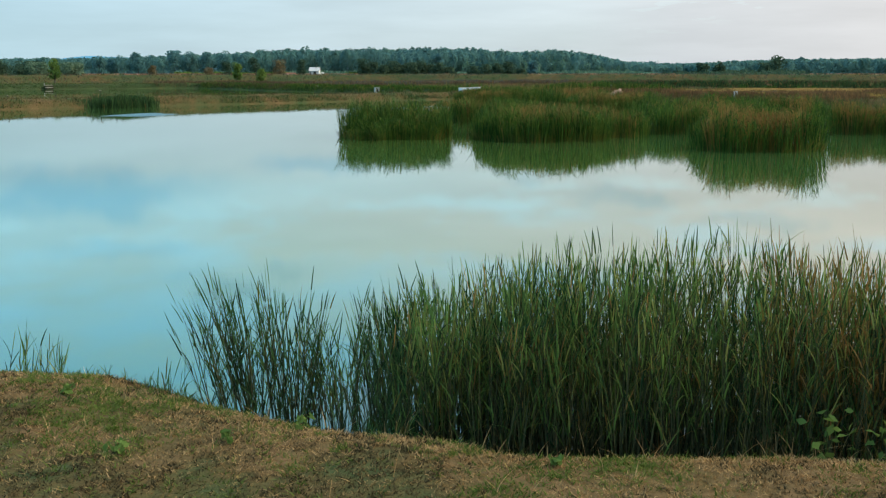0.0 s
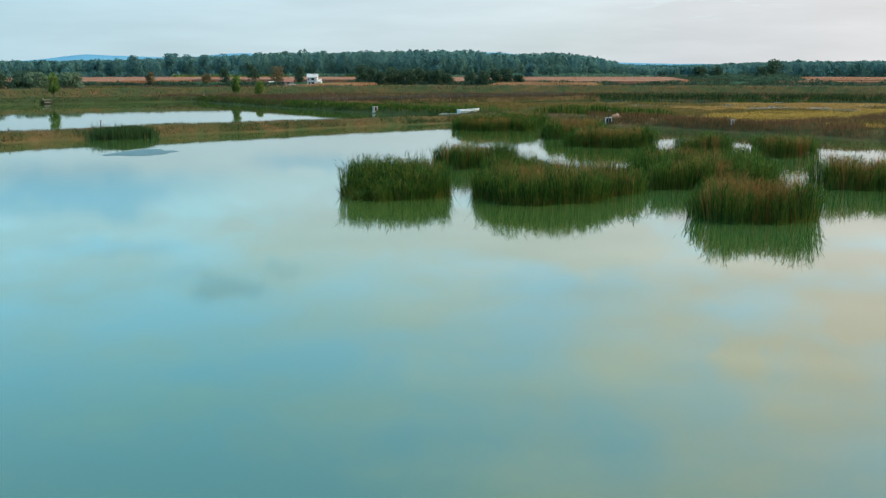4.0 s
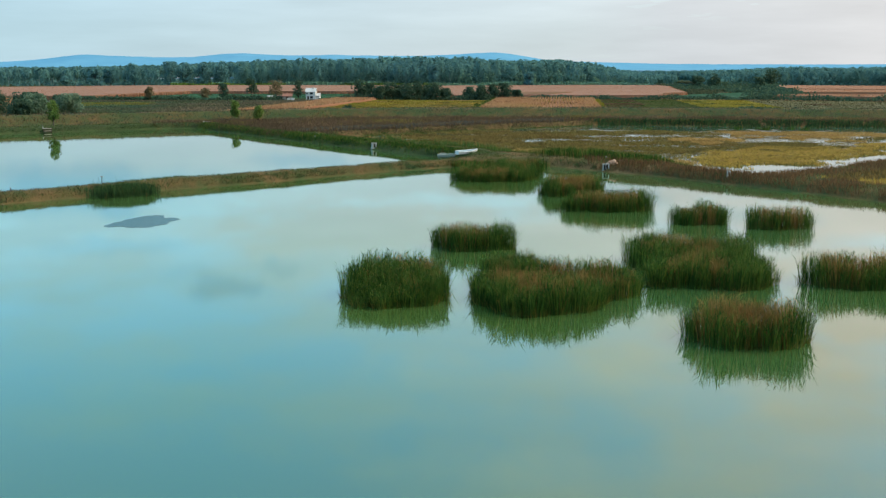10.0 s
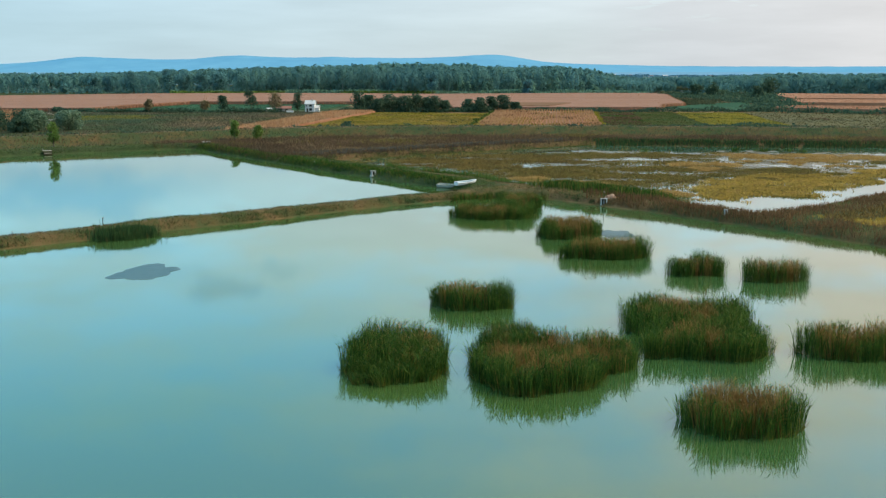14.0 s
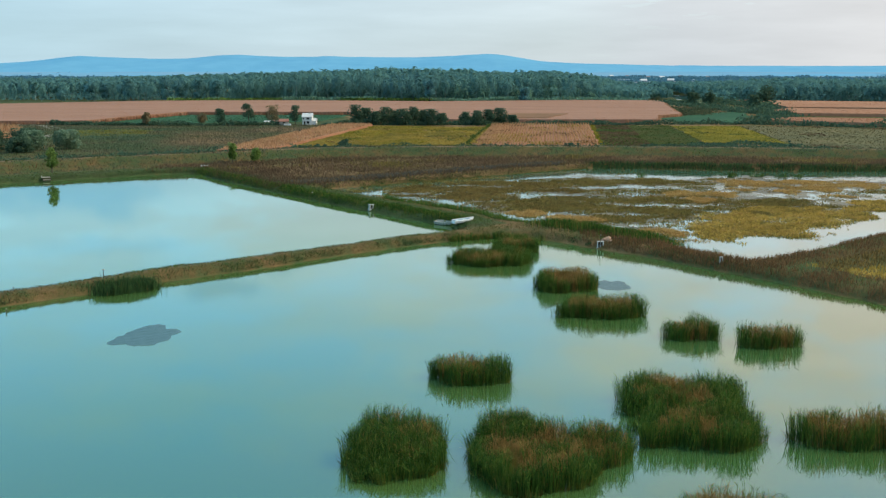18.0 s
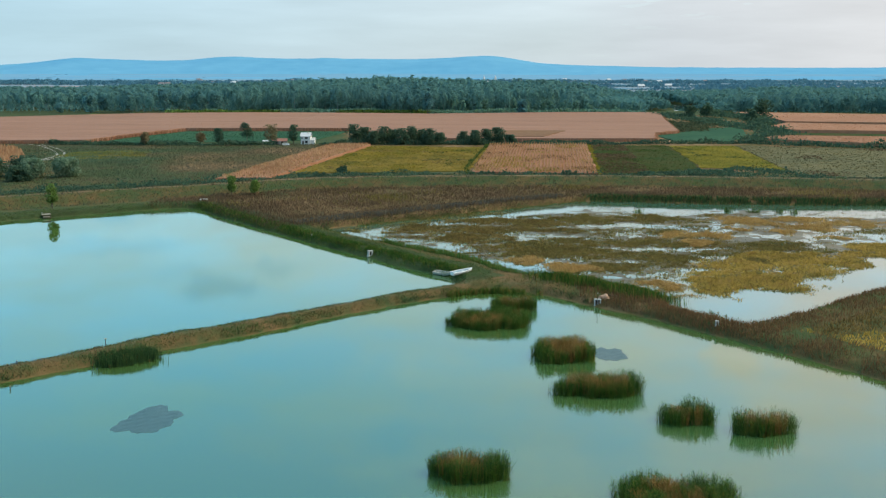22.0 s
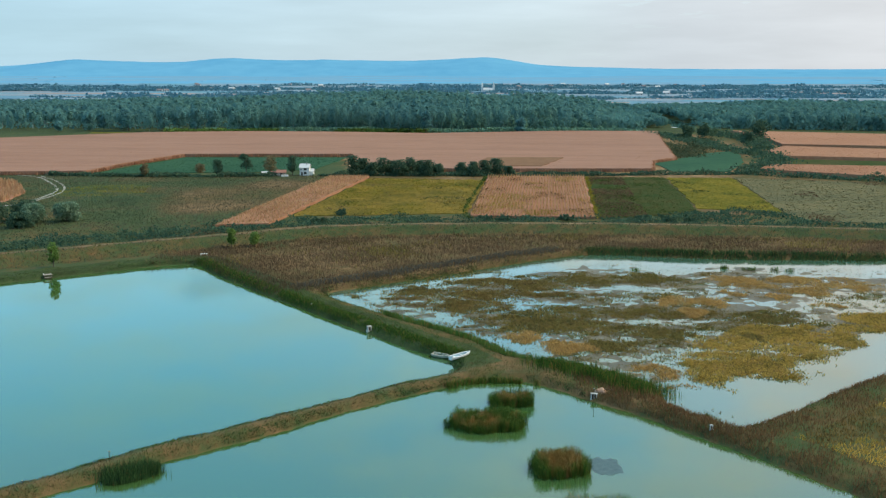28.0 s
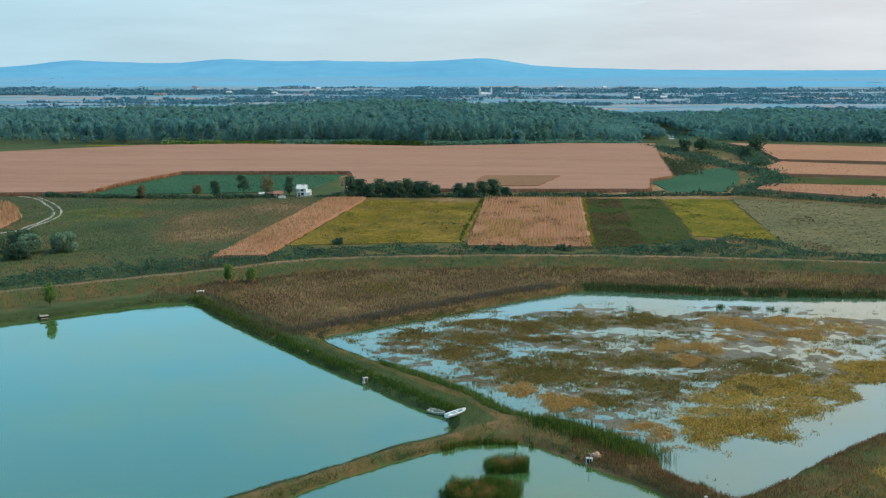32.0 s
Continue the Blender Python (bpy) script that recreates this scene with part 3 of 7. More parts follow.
def line_distance(x, y, line, closed):
    """Distance of points to a line, and which points lie inside it if it is closed."""
    best = np.full(x.shape, 1e9)
    inside = np.zeros(x.shape, bool)
    q = np.vstack([line, line[:1]]) if closed else line
    for (ax, ay), (bx, by) in zip(q[:-1], q[1:]):
        dx, dy = bx - ax, by - ay
        L2 = dx * dx + dy * dy + 1e-12
        u = np.clip(((x - ax) * dx + (y - ay) * dy) / L2, 0, 1)
        best = np.minimum(best, (x - ax - u * dx) ** 2 + (y - ay - u * dy) ** 2)
        if closed:
            cross = ((ay > y) != (by > y)) & (x < dx * (y - ay) / (dy if abs(dy) > 1e-12 else 1e-12) + ax)
            inside ^= cross
    return np.sqrt(best), inside


# ---------------------------------------------------------------- the plan
POND_NEAR = [(-130, 34), (-90, 56), (-60, 78), (-51, 86.3), (-43.4, 93.6), (-39.3, 97.5), (-35.2, 101.6), (-30.8, 105.8), (-23.3, 112.3), (-17.3, 118.2), (-14.3, 121.4), (-7.9, 127.2), (-1, 132.4), (3.2, 134.6), (9, 134.2), (13.5, 130.2), (16.4, 126.6), (19.6, 123.2), (22.3, 120), (27.4, 113.5), (32.1, 107.4), (36.1, 101.6), (40.6, 95),
             (59, 68), (74, 30), (70, 4), (30, 6.2), (3.7, 8.4), (0.4, 8.8), (-1.4, 9.45), (-3, 10.1), (-5, 10.85), (-30, 14), (-90, 16)]
POND_FAR = [(-150, 40), (-90, 66), (-60, 86), (-45.7, 97.8), (-41.5, 101.6), (-37.4, 106.2), (-32.6, 110.8), (-27.4, 115.2), (-21.8, 120.2), (-15.7, 125.5), (-9.2, 132), (-5.4, 134.8), (-2.5, 136.6), (-1.2, 138.6), (-0.9, 141.5), (-1.9, 145), (-8, 151), (-14.6, 160), (-29, 178.3), (-49.6, 206.5), (-56, 216), (-63.5, 214.7), (-80, 203.2), (-110, 182), (-170, 140)]
MARSH = [(-24, 187), (-18, 194.4), (-1, 208), (17.4, 223), (30.5, 230), (48, 226.8), (72.5, 224.5), (120, 224), (150, 215), (120, 190), (60, 140.2), (46, 128), (34.6, 117.6), (31.5, 117.6), (26.5, 124), (24.5, 131), (12.2, 142.7), (6.8, 146.4), (2, 155), (-11, 170)]
LEVEE = [(-260, 130), (-150, 186), (-96, 216), (-76, 228.5), (-54, 241.7), (-34.5, 254), (-1, 259.2), (34, 259.8), (68, 256.6), (104, 251), (180, 238), (320, 210)]
L_NEAR, L_FAR, L_MARSH = smooth_line(POND_NEAR), smooth_line(POND_FAR), smooth_line(MARSH)
L_LEVEE = smooth_line(LEVEE, False, 6)


def mats_of(x, y):
    """How far marsh grass closes over the water (above 0 is grass), and which of the four kinds it is."""
    inner = (y > 137 + np.maximum(x - 26, 0) * 0.74) & (y < 211) & (y < 222 - 0.25 * np.abs(x - 10))
    v, kind = np.where(inner, -0.17, -0.95), np.where(wav(x, y, 0.10, 2.0) > 0.0, 1, 0)
    wx, wy = x + 1.6 * wav(x, y, 0.3, 3.0), y + 2.0 * wav(x, y, 0.3, 5.0)
    for n, spots in enumerate((RUSSET_MATS, OLIVE_MATS, ORANGE_MATS, YELLOW_MATS)):
        for cx, cy, rx, ry in spots:
            one = (1.0 - np.hypot((wx - cx) / rx, (wy - cy) / ry)) * (1.5 if n < 3 else 2.2) + 0.12
            kind = np.where(one > v, n, kind)
            v = np.maximum(v, one)
    beside = (x + 11) * 0.74 + (y - 170) * 0.674
    v = np.minimum(v, 0.75) - 0.5 * np.clip(1 - beside / 9, 0, 1) * (beside > 0)
    return v * 0.75 + 0.34 * lattice(x, y, 9.0, 1) + 0.32 * lattice(x, 1.5 * y, 3.4, 2) + 0.30 * lattice(x, 1.3 * y, 1.3, 3), kind


RUSSET_MATS = [(-0.7, 189.9, 12, 7), (10.1, 198.0, 12.5, 5.6), (1.3, 179.0, 9, 5), (15.9, 188.7, 6.5, 3.5), (-9.0, 186.4, 5.2, 3.9)]
OLIVE_MATS = [(22.5, 201.8, 10, 6.3), (34.7, 202.0, 11.5, 6), (18.6, 174.0, 11, 5.8), (28.2, 174.1, 10, 5), (16.6, 163.5, 9.3, 5.2), (27.4, 162.8, 9.4, 5.8), (23.4, 154.0, 6.2, 3.5),
              (32.8, 158.5, 3.7, 6.5), (52.0, 173.3, 5.5, 4.2), (13.4, 168.8, 5.8, 5), (45.1, 158.5, 2.6, 2.9)]
ORANGE_MATS = [(43.4, 184.0, 4.8, 4), (39.4, 174.8, 2.1, 2.6), (54.7, 200.0, 4.6, 6), (65.8, 202.3, 4.6, 4.6), (73.4, 198.9, 6.7, 6), (64.9, 192.7, 5.4, 4), (58.7, 186.1, 2.2, 2.8),
               (16.4, 152.0, 4, 3), (26.7, 139.3, 3, 4.4), (63.7, 179.7, 2.2, 2), (27.6, 131.8, 3, 3), (10.0, 158.0, 3.6, 2.4), (50.5, 190.0, 2.7, 2.2), (37.5, 182.0, 2, 2.1), (86, 194, 8, 5), (92, 180, 9, 5)]
YELLOW_MATS = [(38.6, 147.0, 6.3, 10), (34.2, 138.3, 4.2, 5.2), (42.8, 144.5, 5, 8.5), (50.4, 153.3, 5.4, 7.7), (48.6, 161.5, 7.4, 4.6), (44.8, 154.4, 5.3, 5.7), (55.7, 158.8, 4.3, 6), (68.3, 171.2, 5, 5),
               (68.6, 164.8, 4, 4), (62.9, 164.1, 3, 3.4), (59.2, 158.7, 3.8, 3.2), (76, 174, 7, 4), (86, 182, 7, 4)]


def land(x, y):
    """Height of the ground, with how dry its grass is and how worn."""
    x, y = np.asarray(x, float), np.asarray(y, float)
    d1, i1 = line_distance(x, y, L_NEAR, True)
    d2, i2 = line_distance(x, y, L_FAR, True)
    d3, i3 = line_distance(x, y, L_MARSH, True)
    dl, _ = line_distance(x, y, L_LEVEE, False)
    dw = np.minimum(np.minimum(np.where(i1, -d1, d1), np.where(i2, -d2, d2)), np.where(i3, -d3, d3))
    rough = 0.22 * wav(x, y, 0.55) + 0.12 * wav(x, y, 1.7, 1.0)
    near = np.exp(-((x / 14) ** 2 + (y / 14) ** 2))
    d = dw + rough * np.clip(1.5 - np.abs(dw) / 6, 0.2, 1) * (1 - 0.6 * near)
    crest = 0.95 - 0.40 * np.clip((dw - 5) / 8, 0, 1) - 0.66 * near
    steep = 1 + 0.7 * np.clip(1 - near / 0.3, 0, 1)
    h = np.where(d > 0, crest * (1 - np.exp(-(np.maximum(d, 0) / (1.1 - 1.1 * near)) ** steep)), np.maximum(0.55 * d, -1.2))
    mv, tone = mats_of(x, y)
    bed = np.where(mv > 0.30, np.minimum(0.02, 0.12 * (mv - 0.62)), np.maximum(-0.35, 0.3 * (mv - 0.30)))
    h = np.where(i3, np.maximum(h, bed * np.clip((-dw) / 1.5, 0, 1)), h)
    h = h + 2.1 * np.clip((7.5 - dl) / 5.5, 0, 1) ** 1.2
    far = np.clip((np.hypot(x, y) - 20) / 100, 0, 1)
    h = h + np.where(d > 0.3, (0.05 * wav(x, y, 1.1) + 0.10 * far * wav(x, y, 0.25, 3.0)) * np.clip(d / 3, 0, 1) * (np.hypot(x, y) < 900), 0)
    dry = np.full(x.shape, 0.62) + 0.24 * wav(x, y, 0.03, 5.0) + 0.12 * wav(x, y, 0.11, 2.0)
    dry = np.where((dw < 9) & (y < 240), 0.52 + 0.10 * lattice(x, y, 2.6, 61) + 0.06 * lattice(x, y, 1.1, 62), dry)
    dry = np.where((d2 < d3 + 2.5) & (d2 < d1) & (y > 140) & (x > -62) & (dw < 8), np.minimum(dry, 0.16), np.where(d2 < np.minimum(d1, d3) - 0.4, np.minimum(dry, 0.27), dry))
    dry = np.where((dl < 12), np.where(dl < 1.3, 0.66, 0.41) + 0.1 * wav(x, y, 0.2, 1.0), dry)
    dry = np.where((y > 180) & (y < 256) & (x > -62) & ~i3 & (d2 > 7) & (dl > 6), 0.62, dry)
    dry = np.where((x > 24) & (y < 150) & (y > 60) & ~i1 & ~i3, 0.42, dry)
    dry = np.where(i3, np.choose(tone, (0.52, 0.34, 0.72, 0.58)), dry)
    back = y > np.interp(x, [a for a, _ in LEVEE], [c for _, c in LEVEE])
    dry = np.where(back & (dl > 8) & (dl < 36) & (x > -60), 0.42 + 0.12 * wav(x, y, 0.15, 2.0), dry)
    brown = wav(x, y, 0.03, 1.2) * 0.2 + 0.95 - np.hypot((x + 68) / 30, (y - 330) / 58)
    dry = np.where((x < -40) & (y > 235) & (dl > 9) & (y < 400), 0.34 + 0.28 * np.clip(brown * 3, 0, 1) + 0.16 * wav(x, y, 0.07, 4.0), dry)
    dry = np.where(near > 0.3, 0.70, dry)
    bare = wav(x, y, 1.1, 0.6) + 0.9 * np.clip((7.9 - y) / 0.8, -1, 1) - 0.25 * x
    dry = np.where((near > 0.3) & (bare > 0.75), 0.50 + 0.12 * wav(x, y, 3.0), dry)
    dry = np.where(y > 660, 0.15 + 0.35 * np.clip((y - 950) / 200, 0, 1), dry)
    worn = np.clip(1 - np.abs(dl) / 1.1, 0, 1) * 0.3
    mid = np.minimum(np.abs(d1 - d2), np.minimum(np.abs(d1 - d3), np.abs(d2 - d3)))
    worn = np.maximum(worn, np.clip(1 - mid / 1.6, 0, 1) * 0.14 * ((dw > 1.4) & (dw < 5) & (y > 60) & (y < 140)))
    return h, dry, worn, dw, dl, i3


def steps(parts):
    out = []
    for a, b, s in parts:
        out += list(np.arange(a, b, s))
    return np.array(out)


def geometric(start, end, first, ratio):
    out, x, s = [], start, first
    while x < end:
        out.append(x)
        x += s
        s *= ratio
    return np.array(out + [end])


def build_ground():
    xs = steps([(-112, -62, 1.0), (-62, -6, 0.55), (-6, 6, 0.28), (6, 62, 0.55), (62, 112, 1.0)])
    xs = np.concatenate([-geometric(112, 5200, 1.4, 1.16)[::-1], xs[1:], geometric(112, 5200, 1.4, 1.16)])
    ys = np.concatenate([-geometric(2, 900, 1.0, 1.3)[::-1], steps([(-1.7, 14, 0.3), (14, 84, 1.6), (84, 165, 0.5), (165, 232, 0.75), (232, 270, 0.9)]), geometric(270, 4950, 1.2, 1.10)])
    X, Y = np.meshgrid(xs, ys)
    x, y = X.ravel(), Y.ravel()
    h, dry, worn, *_ = land(x, y)
    nx, ny = len(xs), len(ys)
    i = np.arange((ny - 1) * nx).reshape(ny - 1, nx)[:, :-1].ravel()
    f = np.stack([i, i + 1, i + nx + 1, i + nx], 1)
    me = raw_mesh("ground", np.stack([x, y, h], 1), f, M_GROUND, True)
    for key, val in (("dry", dry), ("worn", worn)):
        me.attributes.new(key, "FLOAT", "POINT").data.foreach_set("value", val.astype(np.float32))
    tagged(new("ground", me), "rough grassy earth with dykes, banks and meadows", "ground", kind="structure")


build_ground()


def near_of(p, pad):
    """The outline pushed outwards by pad along its own normals."""
    t = np.roll(p, -1, 0) - np.roll(p, 1, 0)
    n = np.stack([t[:, 1], -t[:, 0]], 1) / np.linalg.norm(t, axis=1)[:, None]
    area = np.sum(p[:, 0] * np.roll(p[:, 1], -1) - np.roll(p[:, 0], -1) * p[:, 1])
    return p + n * pad * (1 if area > 0 else -1)


def water_body(name, corners, mat, label, pad=0.55):
    line = near_of(smooth_line(corners, True, 3.0), pad)
    bm = bmesh.new()
    bm.faces.new([bm.verts.new((px, py, 0.0)) for px, py in line])
    bm.normal_update()
    for fc in bm.faces[:]:
        if fc.normal.z < 0:
            fc.normal_flip()
    bmesh.ops.triangulate(bm, faces=bm.faces[:])
    tagged(new(name, bm_mesh(name, bm, mat)), label, "water", kind="structure")


water_body("water_1", POND_NEAR, M_POND, "still murky green fish pond water mirroring the sky")
water_body("water_2", POND_FAR, M_POND, "still pale blue fish pond water behind the dyke")
water_body("water_3", MARSH, M_MARSH, "shallow marsh water between mats of grass")

# hills on the horizon, coloured as blue as the air before them
def hills():
    prof = [(-2900, 46), (-2300, 34), (-2041, 40), (-1888, 52), (-1780, 66), (-1710, 72), (-1534, 63), (-1357, 58), (-1206, 61), (-1100, 73), (-1020, 77), (-828, 67), (-640, 68), (-598, 72), (-540, 66), (-401, 66), (-225, 64), (-25, 72), (40, 77), (125, 80), (200, 73), (270, 59), (351, 46), (476, 39), (701, 34), (900, 29), (1500, 27), (2600, 30)]
    px = np.arange(-4200, 4200, 20.0)
    pz = np.interp(px, [a for a, _ in prof], [b for _, b in prof])
    k = np.ones(5) / 5
    pz = np.convolve(np.pad(pz, 2, mode="edge"), k, "valid") + 0.7 * wav(px, 0 * px, 0.012) + 0.5 * wav(px, 0 * px, 0.04)
    v = [np.stack([px, 2380 + 120 * wav(px, 0 * px, 0.003), 0 * px - 1], 1), np.stack([px, 2520 + 60 * wav(px, 0 * px, 0.004), 0 * px + 2.2], 1), np.stack([px, 3300 + 90 * wav(px, 0 * px, 0.004), 0 * px + 3.0], 1)]
    for r in range(5):
        u = r / 4
        v.append(np.stack([px, 4250 + 450 * u + 0 * px, 4 + (pz - 4) * u ** 0.8 + (2.5 * wav(px, 0 * px + 300 * r, 0.004) * u * (1 - u))], 1))
    rows = len(v)
    n = len(px)
    i = np.arange((rows - 1) * n).reshape(rows - 1, n)[:, :-1].ravel()
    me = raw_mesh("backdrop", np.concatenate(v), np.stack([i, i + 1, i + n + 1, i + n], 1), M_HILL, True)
    tagged(new("backdrop", me), "long low wooded hills, coloured haze-blue, on the horizon", "hills", kind="structure")


hills()
# ---------------------------------------------------------------- fields beyond the levee


def inside_poly(x, y, poly):
    p = np.asarray(poly, float)
    c = np.zeros(np.shape(x), bool)
    for (ax, ay), (bx, by) in zip(p, np.roll(p, -1, 0)):
        c ^= ((ay > y) != (by > y)) & (x < (bx - ax) * (y - ay) / ((by - ay) or 1e-9) + ax)
    return c


def field(name, corners, mat, label, z=0.75, lumps=0.0, res=2.5):
    """A cultivated plot: a low slab with ragged edges, finely lumped where a crop stands on it."""
    p = np.asarray(corners, float)
    pts = []
    for a, b in zip(p, np.roll(p, -1, 0)):
        n = max(2, int(np.linalg.norm(b - a) / 4))
        for u in np.arange(n) / n:
            q = a + (b - a) * u
            pts.append(q + np.array([wav(q[0], q[1], 0.3), wav(q[0], q[1], 0.3, 2.0)]) * 0.5)
    bm = bmesh.new()
    face = bm.faces.new([bm.verts.new((q[0], q[1], z)) for q in pts])
    bm.normal_update()
    if face.normal.z < 0:
        face.normal_flip()
    r = bmesh.ops.extrude_face_region(bm, geom=[face])
    top = [f for f in r["geom"] if isinstance(f, bmesh.types.BMFace)]
    for v in face.verts:
        v.co.z = 0.2
    bmesh.ops.delete(bm, geom=[face], context="FACES_ONLY")
    bmesh.ops.triangulate(bm, faces=top)
    bm.normal_update()
    ob = new(name, bm_mesh(name, bm, mat))
    return tagged(ob, label, "field", "fields behind the levee", "structure")


CORN_STRIP = [(-63, 265.5), (-49.7, 268), (-33.5, 387), (-48.2, 387)]
SOY_A = [(-46.5, 285), (2, 292), (9.4, 378), (-33, 383)]
CORN_B = [(3, 284), (36.6, 281.6), (46, 388), (10.7, 388)]
WEEDY = [(37.8, 281), (68, 296), (68.5, 303), (75.8, 387), (47, 388)]
SOY_B = [(69.3, 303), (91.3, 294.5), (100.7, 387), (76.6, 387)]
GREY_A = [(91.5, 292), (95, 274), (104, 276), (122, 380), (101.5, 387)]
GREY_B = [(104.1, 276), (113, 272.5), (160, 350), (151, 369), (122.1, 380)]
CORN_BIG = [(-300, 392), (-174, 394), (-143, 398), (-139, 430), (-126, 476), (-49, 477), (-37.5, 409), (75.5, 410), (82, 446), (95, 462), (108, 560), (122, 650), (66, 652), (-20, 628), (-72, 640), (-130, 646), (-190, 634), (-250, 588), (-268, 574), (-420, 540)]
GREEN_A = [(-141, 399), (-124, 471), (-51, 472), (-58, 420), (-75, 408)]
GREEN_B = [(82.5, 446), (105, 480), (119, 500), (136, 514), (122, 451), (106, 411), (84, 410)]
CORN_R = [[(169, 656), (420, 560), (330, 470), (216, 530), (166, 542), (173, 598)], [(146, 500), (163, 529), (320, 460), (270, 410), (187, 459), (145, 470)], [(117, 410), (128, 430), (230, 410), (200, 360), (156, 380)]]
SUB_PLOT = [(12.0, 458), (45.5, 458), (33, 418.5), (4.5, 418.5)]
STRIP_R = [(140, 440), (147, 466), (187, 456), (260, 408), (240, 396)]
CORN_L = [(-139, 314), (-142, 338), (-158, 369), (-176, 375), (-210, 330), (-170, 296)]
field("field_1", CORN_STRIP, M_CORN_SOIL, "narrow strip of ripe orange-tan corn", 1.3)
field("field_2", SOY_A, M_SOY, "yellowing soy field with green patches")
field("field_3", CORN_B, M_CORN_SOIL, "ripe corn plot in close straight rows", 1.2)
field("field_4", WEEDY, M_WEEDY, "dark green weedy fallow plot")
field("field_5", SOY_B, M_YELLOW, "bright yellow slanting crop strip")
field("field_6", GREY_A, M_GREYCROP, "grey-green stubble strip")
field("field_7", GREY_B, M_GREYCROP, "pale grey-green stubble plot")
field("field_8", CORN_BIG, M_CORN_WIDE, "very wide field of ripe tan corn below the woods", 2.0)
field("field_9", GREEN_A, M_GREENCROP, "deep green crop field behind the white house")
field("field_10", GREEN_B, M_GREENCROP, "deep green crop field beside the thicket")
for k, p in enumerate(CORN_R):
    field("field_%d" % (11 + k), p, M_CORN_SOIL, "strip of ripe tan corn beyond the thicket", 2.0)
field("field_14", STRIP_R, M_WEEDY, "green meadow strip between corn fields")
field("field_16", SUB_PLOT, M_PLOT, "reddish stubble plot within the corn", 2.2)
field("field_15", CORN_L, M_CORN_SOIL, "small ripe corn plot beside the dirt track")


def stuff(name, me, label, category):
    return tagged(new(name, me), label, category, kind="stuff")


def corn_rows(poly, pitch, gap, along, label, tall=1.9, wide=0.35, z=0.7):
    """Corn plants in straight rows: three drooping leaves a plant."""
    p = np.asarray(poly, float)
    along = np.array(along, float) / np.linalg.norm(along)
    side = np.array([along[1], -along[0]])
    u, v = p @ side, p @ along
    gu, gv = np.meshgrid(np.arange(u.min(), u.max(), pitch), np.arange(v.min(), v.max(), gap))
    gu, gv = gu.ravel() + rng.normal(0, pitch * 0.07, gu.size), gv.ravel() + rng.uniform(-gap, gap, gu.size) * 0.4
    q = gu[:, None] * side + gv[:, None] * along
    q = q[inside_poly(q[:, 0], q[:, 1], p)]
    q = q[wav(q[:, 0], q[:, 1], 0.09, 1.0) + rng.normal(0, 0.4, len(q)) < 0.95]
    base = np.column_stack([q, np.full(len(q), z)])
    n = len(base)
    return stuff("corn_rows", blades("corn_rows", base, rng.uniform(0.75, 1.1, n) * tall, rng.uniform(0.6, 1.2, n) * wide, rng.uniform(0, 0.12, n), rng.uniform(0, 0.2, n), 2, M_CORN_NEAR), label, "corn")


corn_rows(CORN_B, 0.95, 0.55, (9, 106), "dry tan corn plants in straight rows", 1.0, 0.30, 1.15)
corn_rows(CORN_STRIP, 0.95, 0.6, (15, 120), "dry orange-tan corn plants in straight rows", 0.8, 0.28, 1.25)
corn_rows(CORN_L, 1.4, 1.0, (1, 1), "dry tan corn plants beside the track", 1.9, 0.6)


def tuft_cover(poly, n, size, mat, z, label, name="crop_plants", category="crop"):
    p = np.asarray(poly, float)
    lo, hi = p.min(0), p.max(0)
    q = rng.uniform(lo, hi, (n * 2, 2))
    q = q[inside_poly(q[:, 0], q[:, 1], p)][:n]
    c = np.column_stack([q, np.full(len(q), z) + rng.uniform(0, size * 0.35, len(q))])
    return stuff(name, leaf_cloud(c, rng.uniform(0.6, 1.3, len(c)) * size, mat, name, 0.22), label, category)


tuft_cover(SOY_A, 12000, 0.40, M_SOY, 0.8, "leafy yellowing soy plants")
tuft_cover(SOY_B, 5000, 0.38, M_YELLOW, 0.8, "leafy yellow crop plants")
tuft_cover(WEEDY, 9000, 0.38, M_WEEDY, 0.8, "knee-high dark green weeds")
tuft_cover(GREY_A, 5000, 0.4, M_GREYCROP, 0.78, "grey-green stubble tufts")
tuft_cover(GREY_B, 8000, 0.4, M_GREYCROP, 0.78, "grey-green stubble tufts")
tuft_cover(GREEN_A, 9000, 0.45, M_GREENCROP, 0.8, "deep green crop plants")


tuft_cover(CORN_BIG, 50000, 0.36, M_CORN, 1.94, "dense stand of dry tan corn", "corn_tops", "corn")
for p in CORN_R:
    tuft_cover(p, 9000, 0.5, M_CORN, 1.95, "dense stand of dry tan corn", "corn_tops", "corn")


def patches(poly, n, size, mat, z, cell, above, seed, label, category="crop"):
    """Plants of another colour that come up in patches within a plot."""
    p = np.asarray(poly, float)
    q = rng.uniform(p.min(0), p.max(0), (n, 2))
    q = q[inside_poly(q[:, 0], q[:, 1], p)]
    q = q[lattice(q[:, 0], q[:, 1], cell, seed) + 0.5 * lattice(q[:, 0], 0.6 * q[:, 1], cell * 0.35, seed + 1) + rng.normal(0, 0.15, len(q)) > above]
    c = np.column_stack([q, np.full(len(q), z) + rng.uniform(0, size * 0.35, len(q))])
    stuff("crop_plants", leaf_cloud(c, rng.uniform(0.6, 1.3, len(c)) * size, mat, "crop_plants", 0.22), label, category)


patches(SOY_A, 16000, 0.5, M_YELLOW, 0.84, 14, 0.25, 11, "greener soy plants in patches")
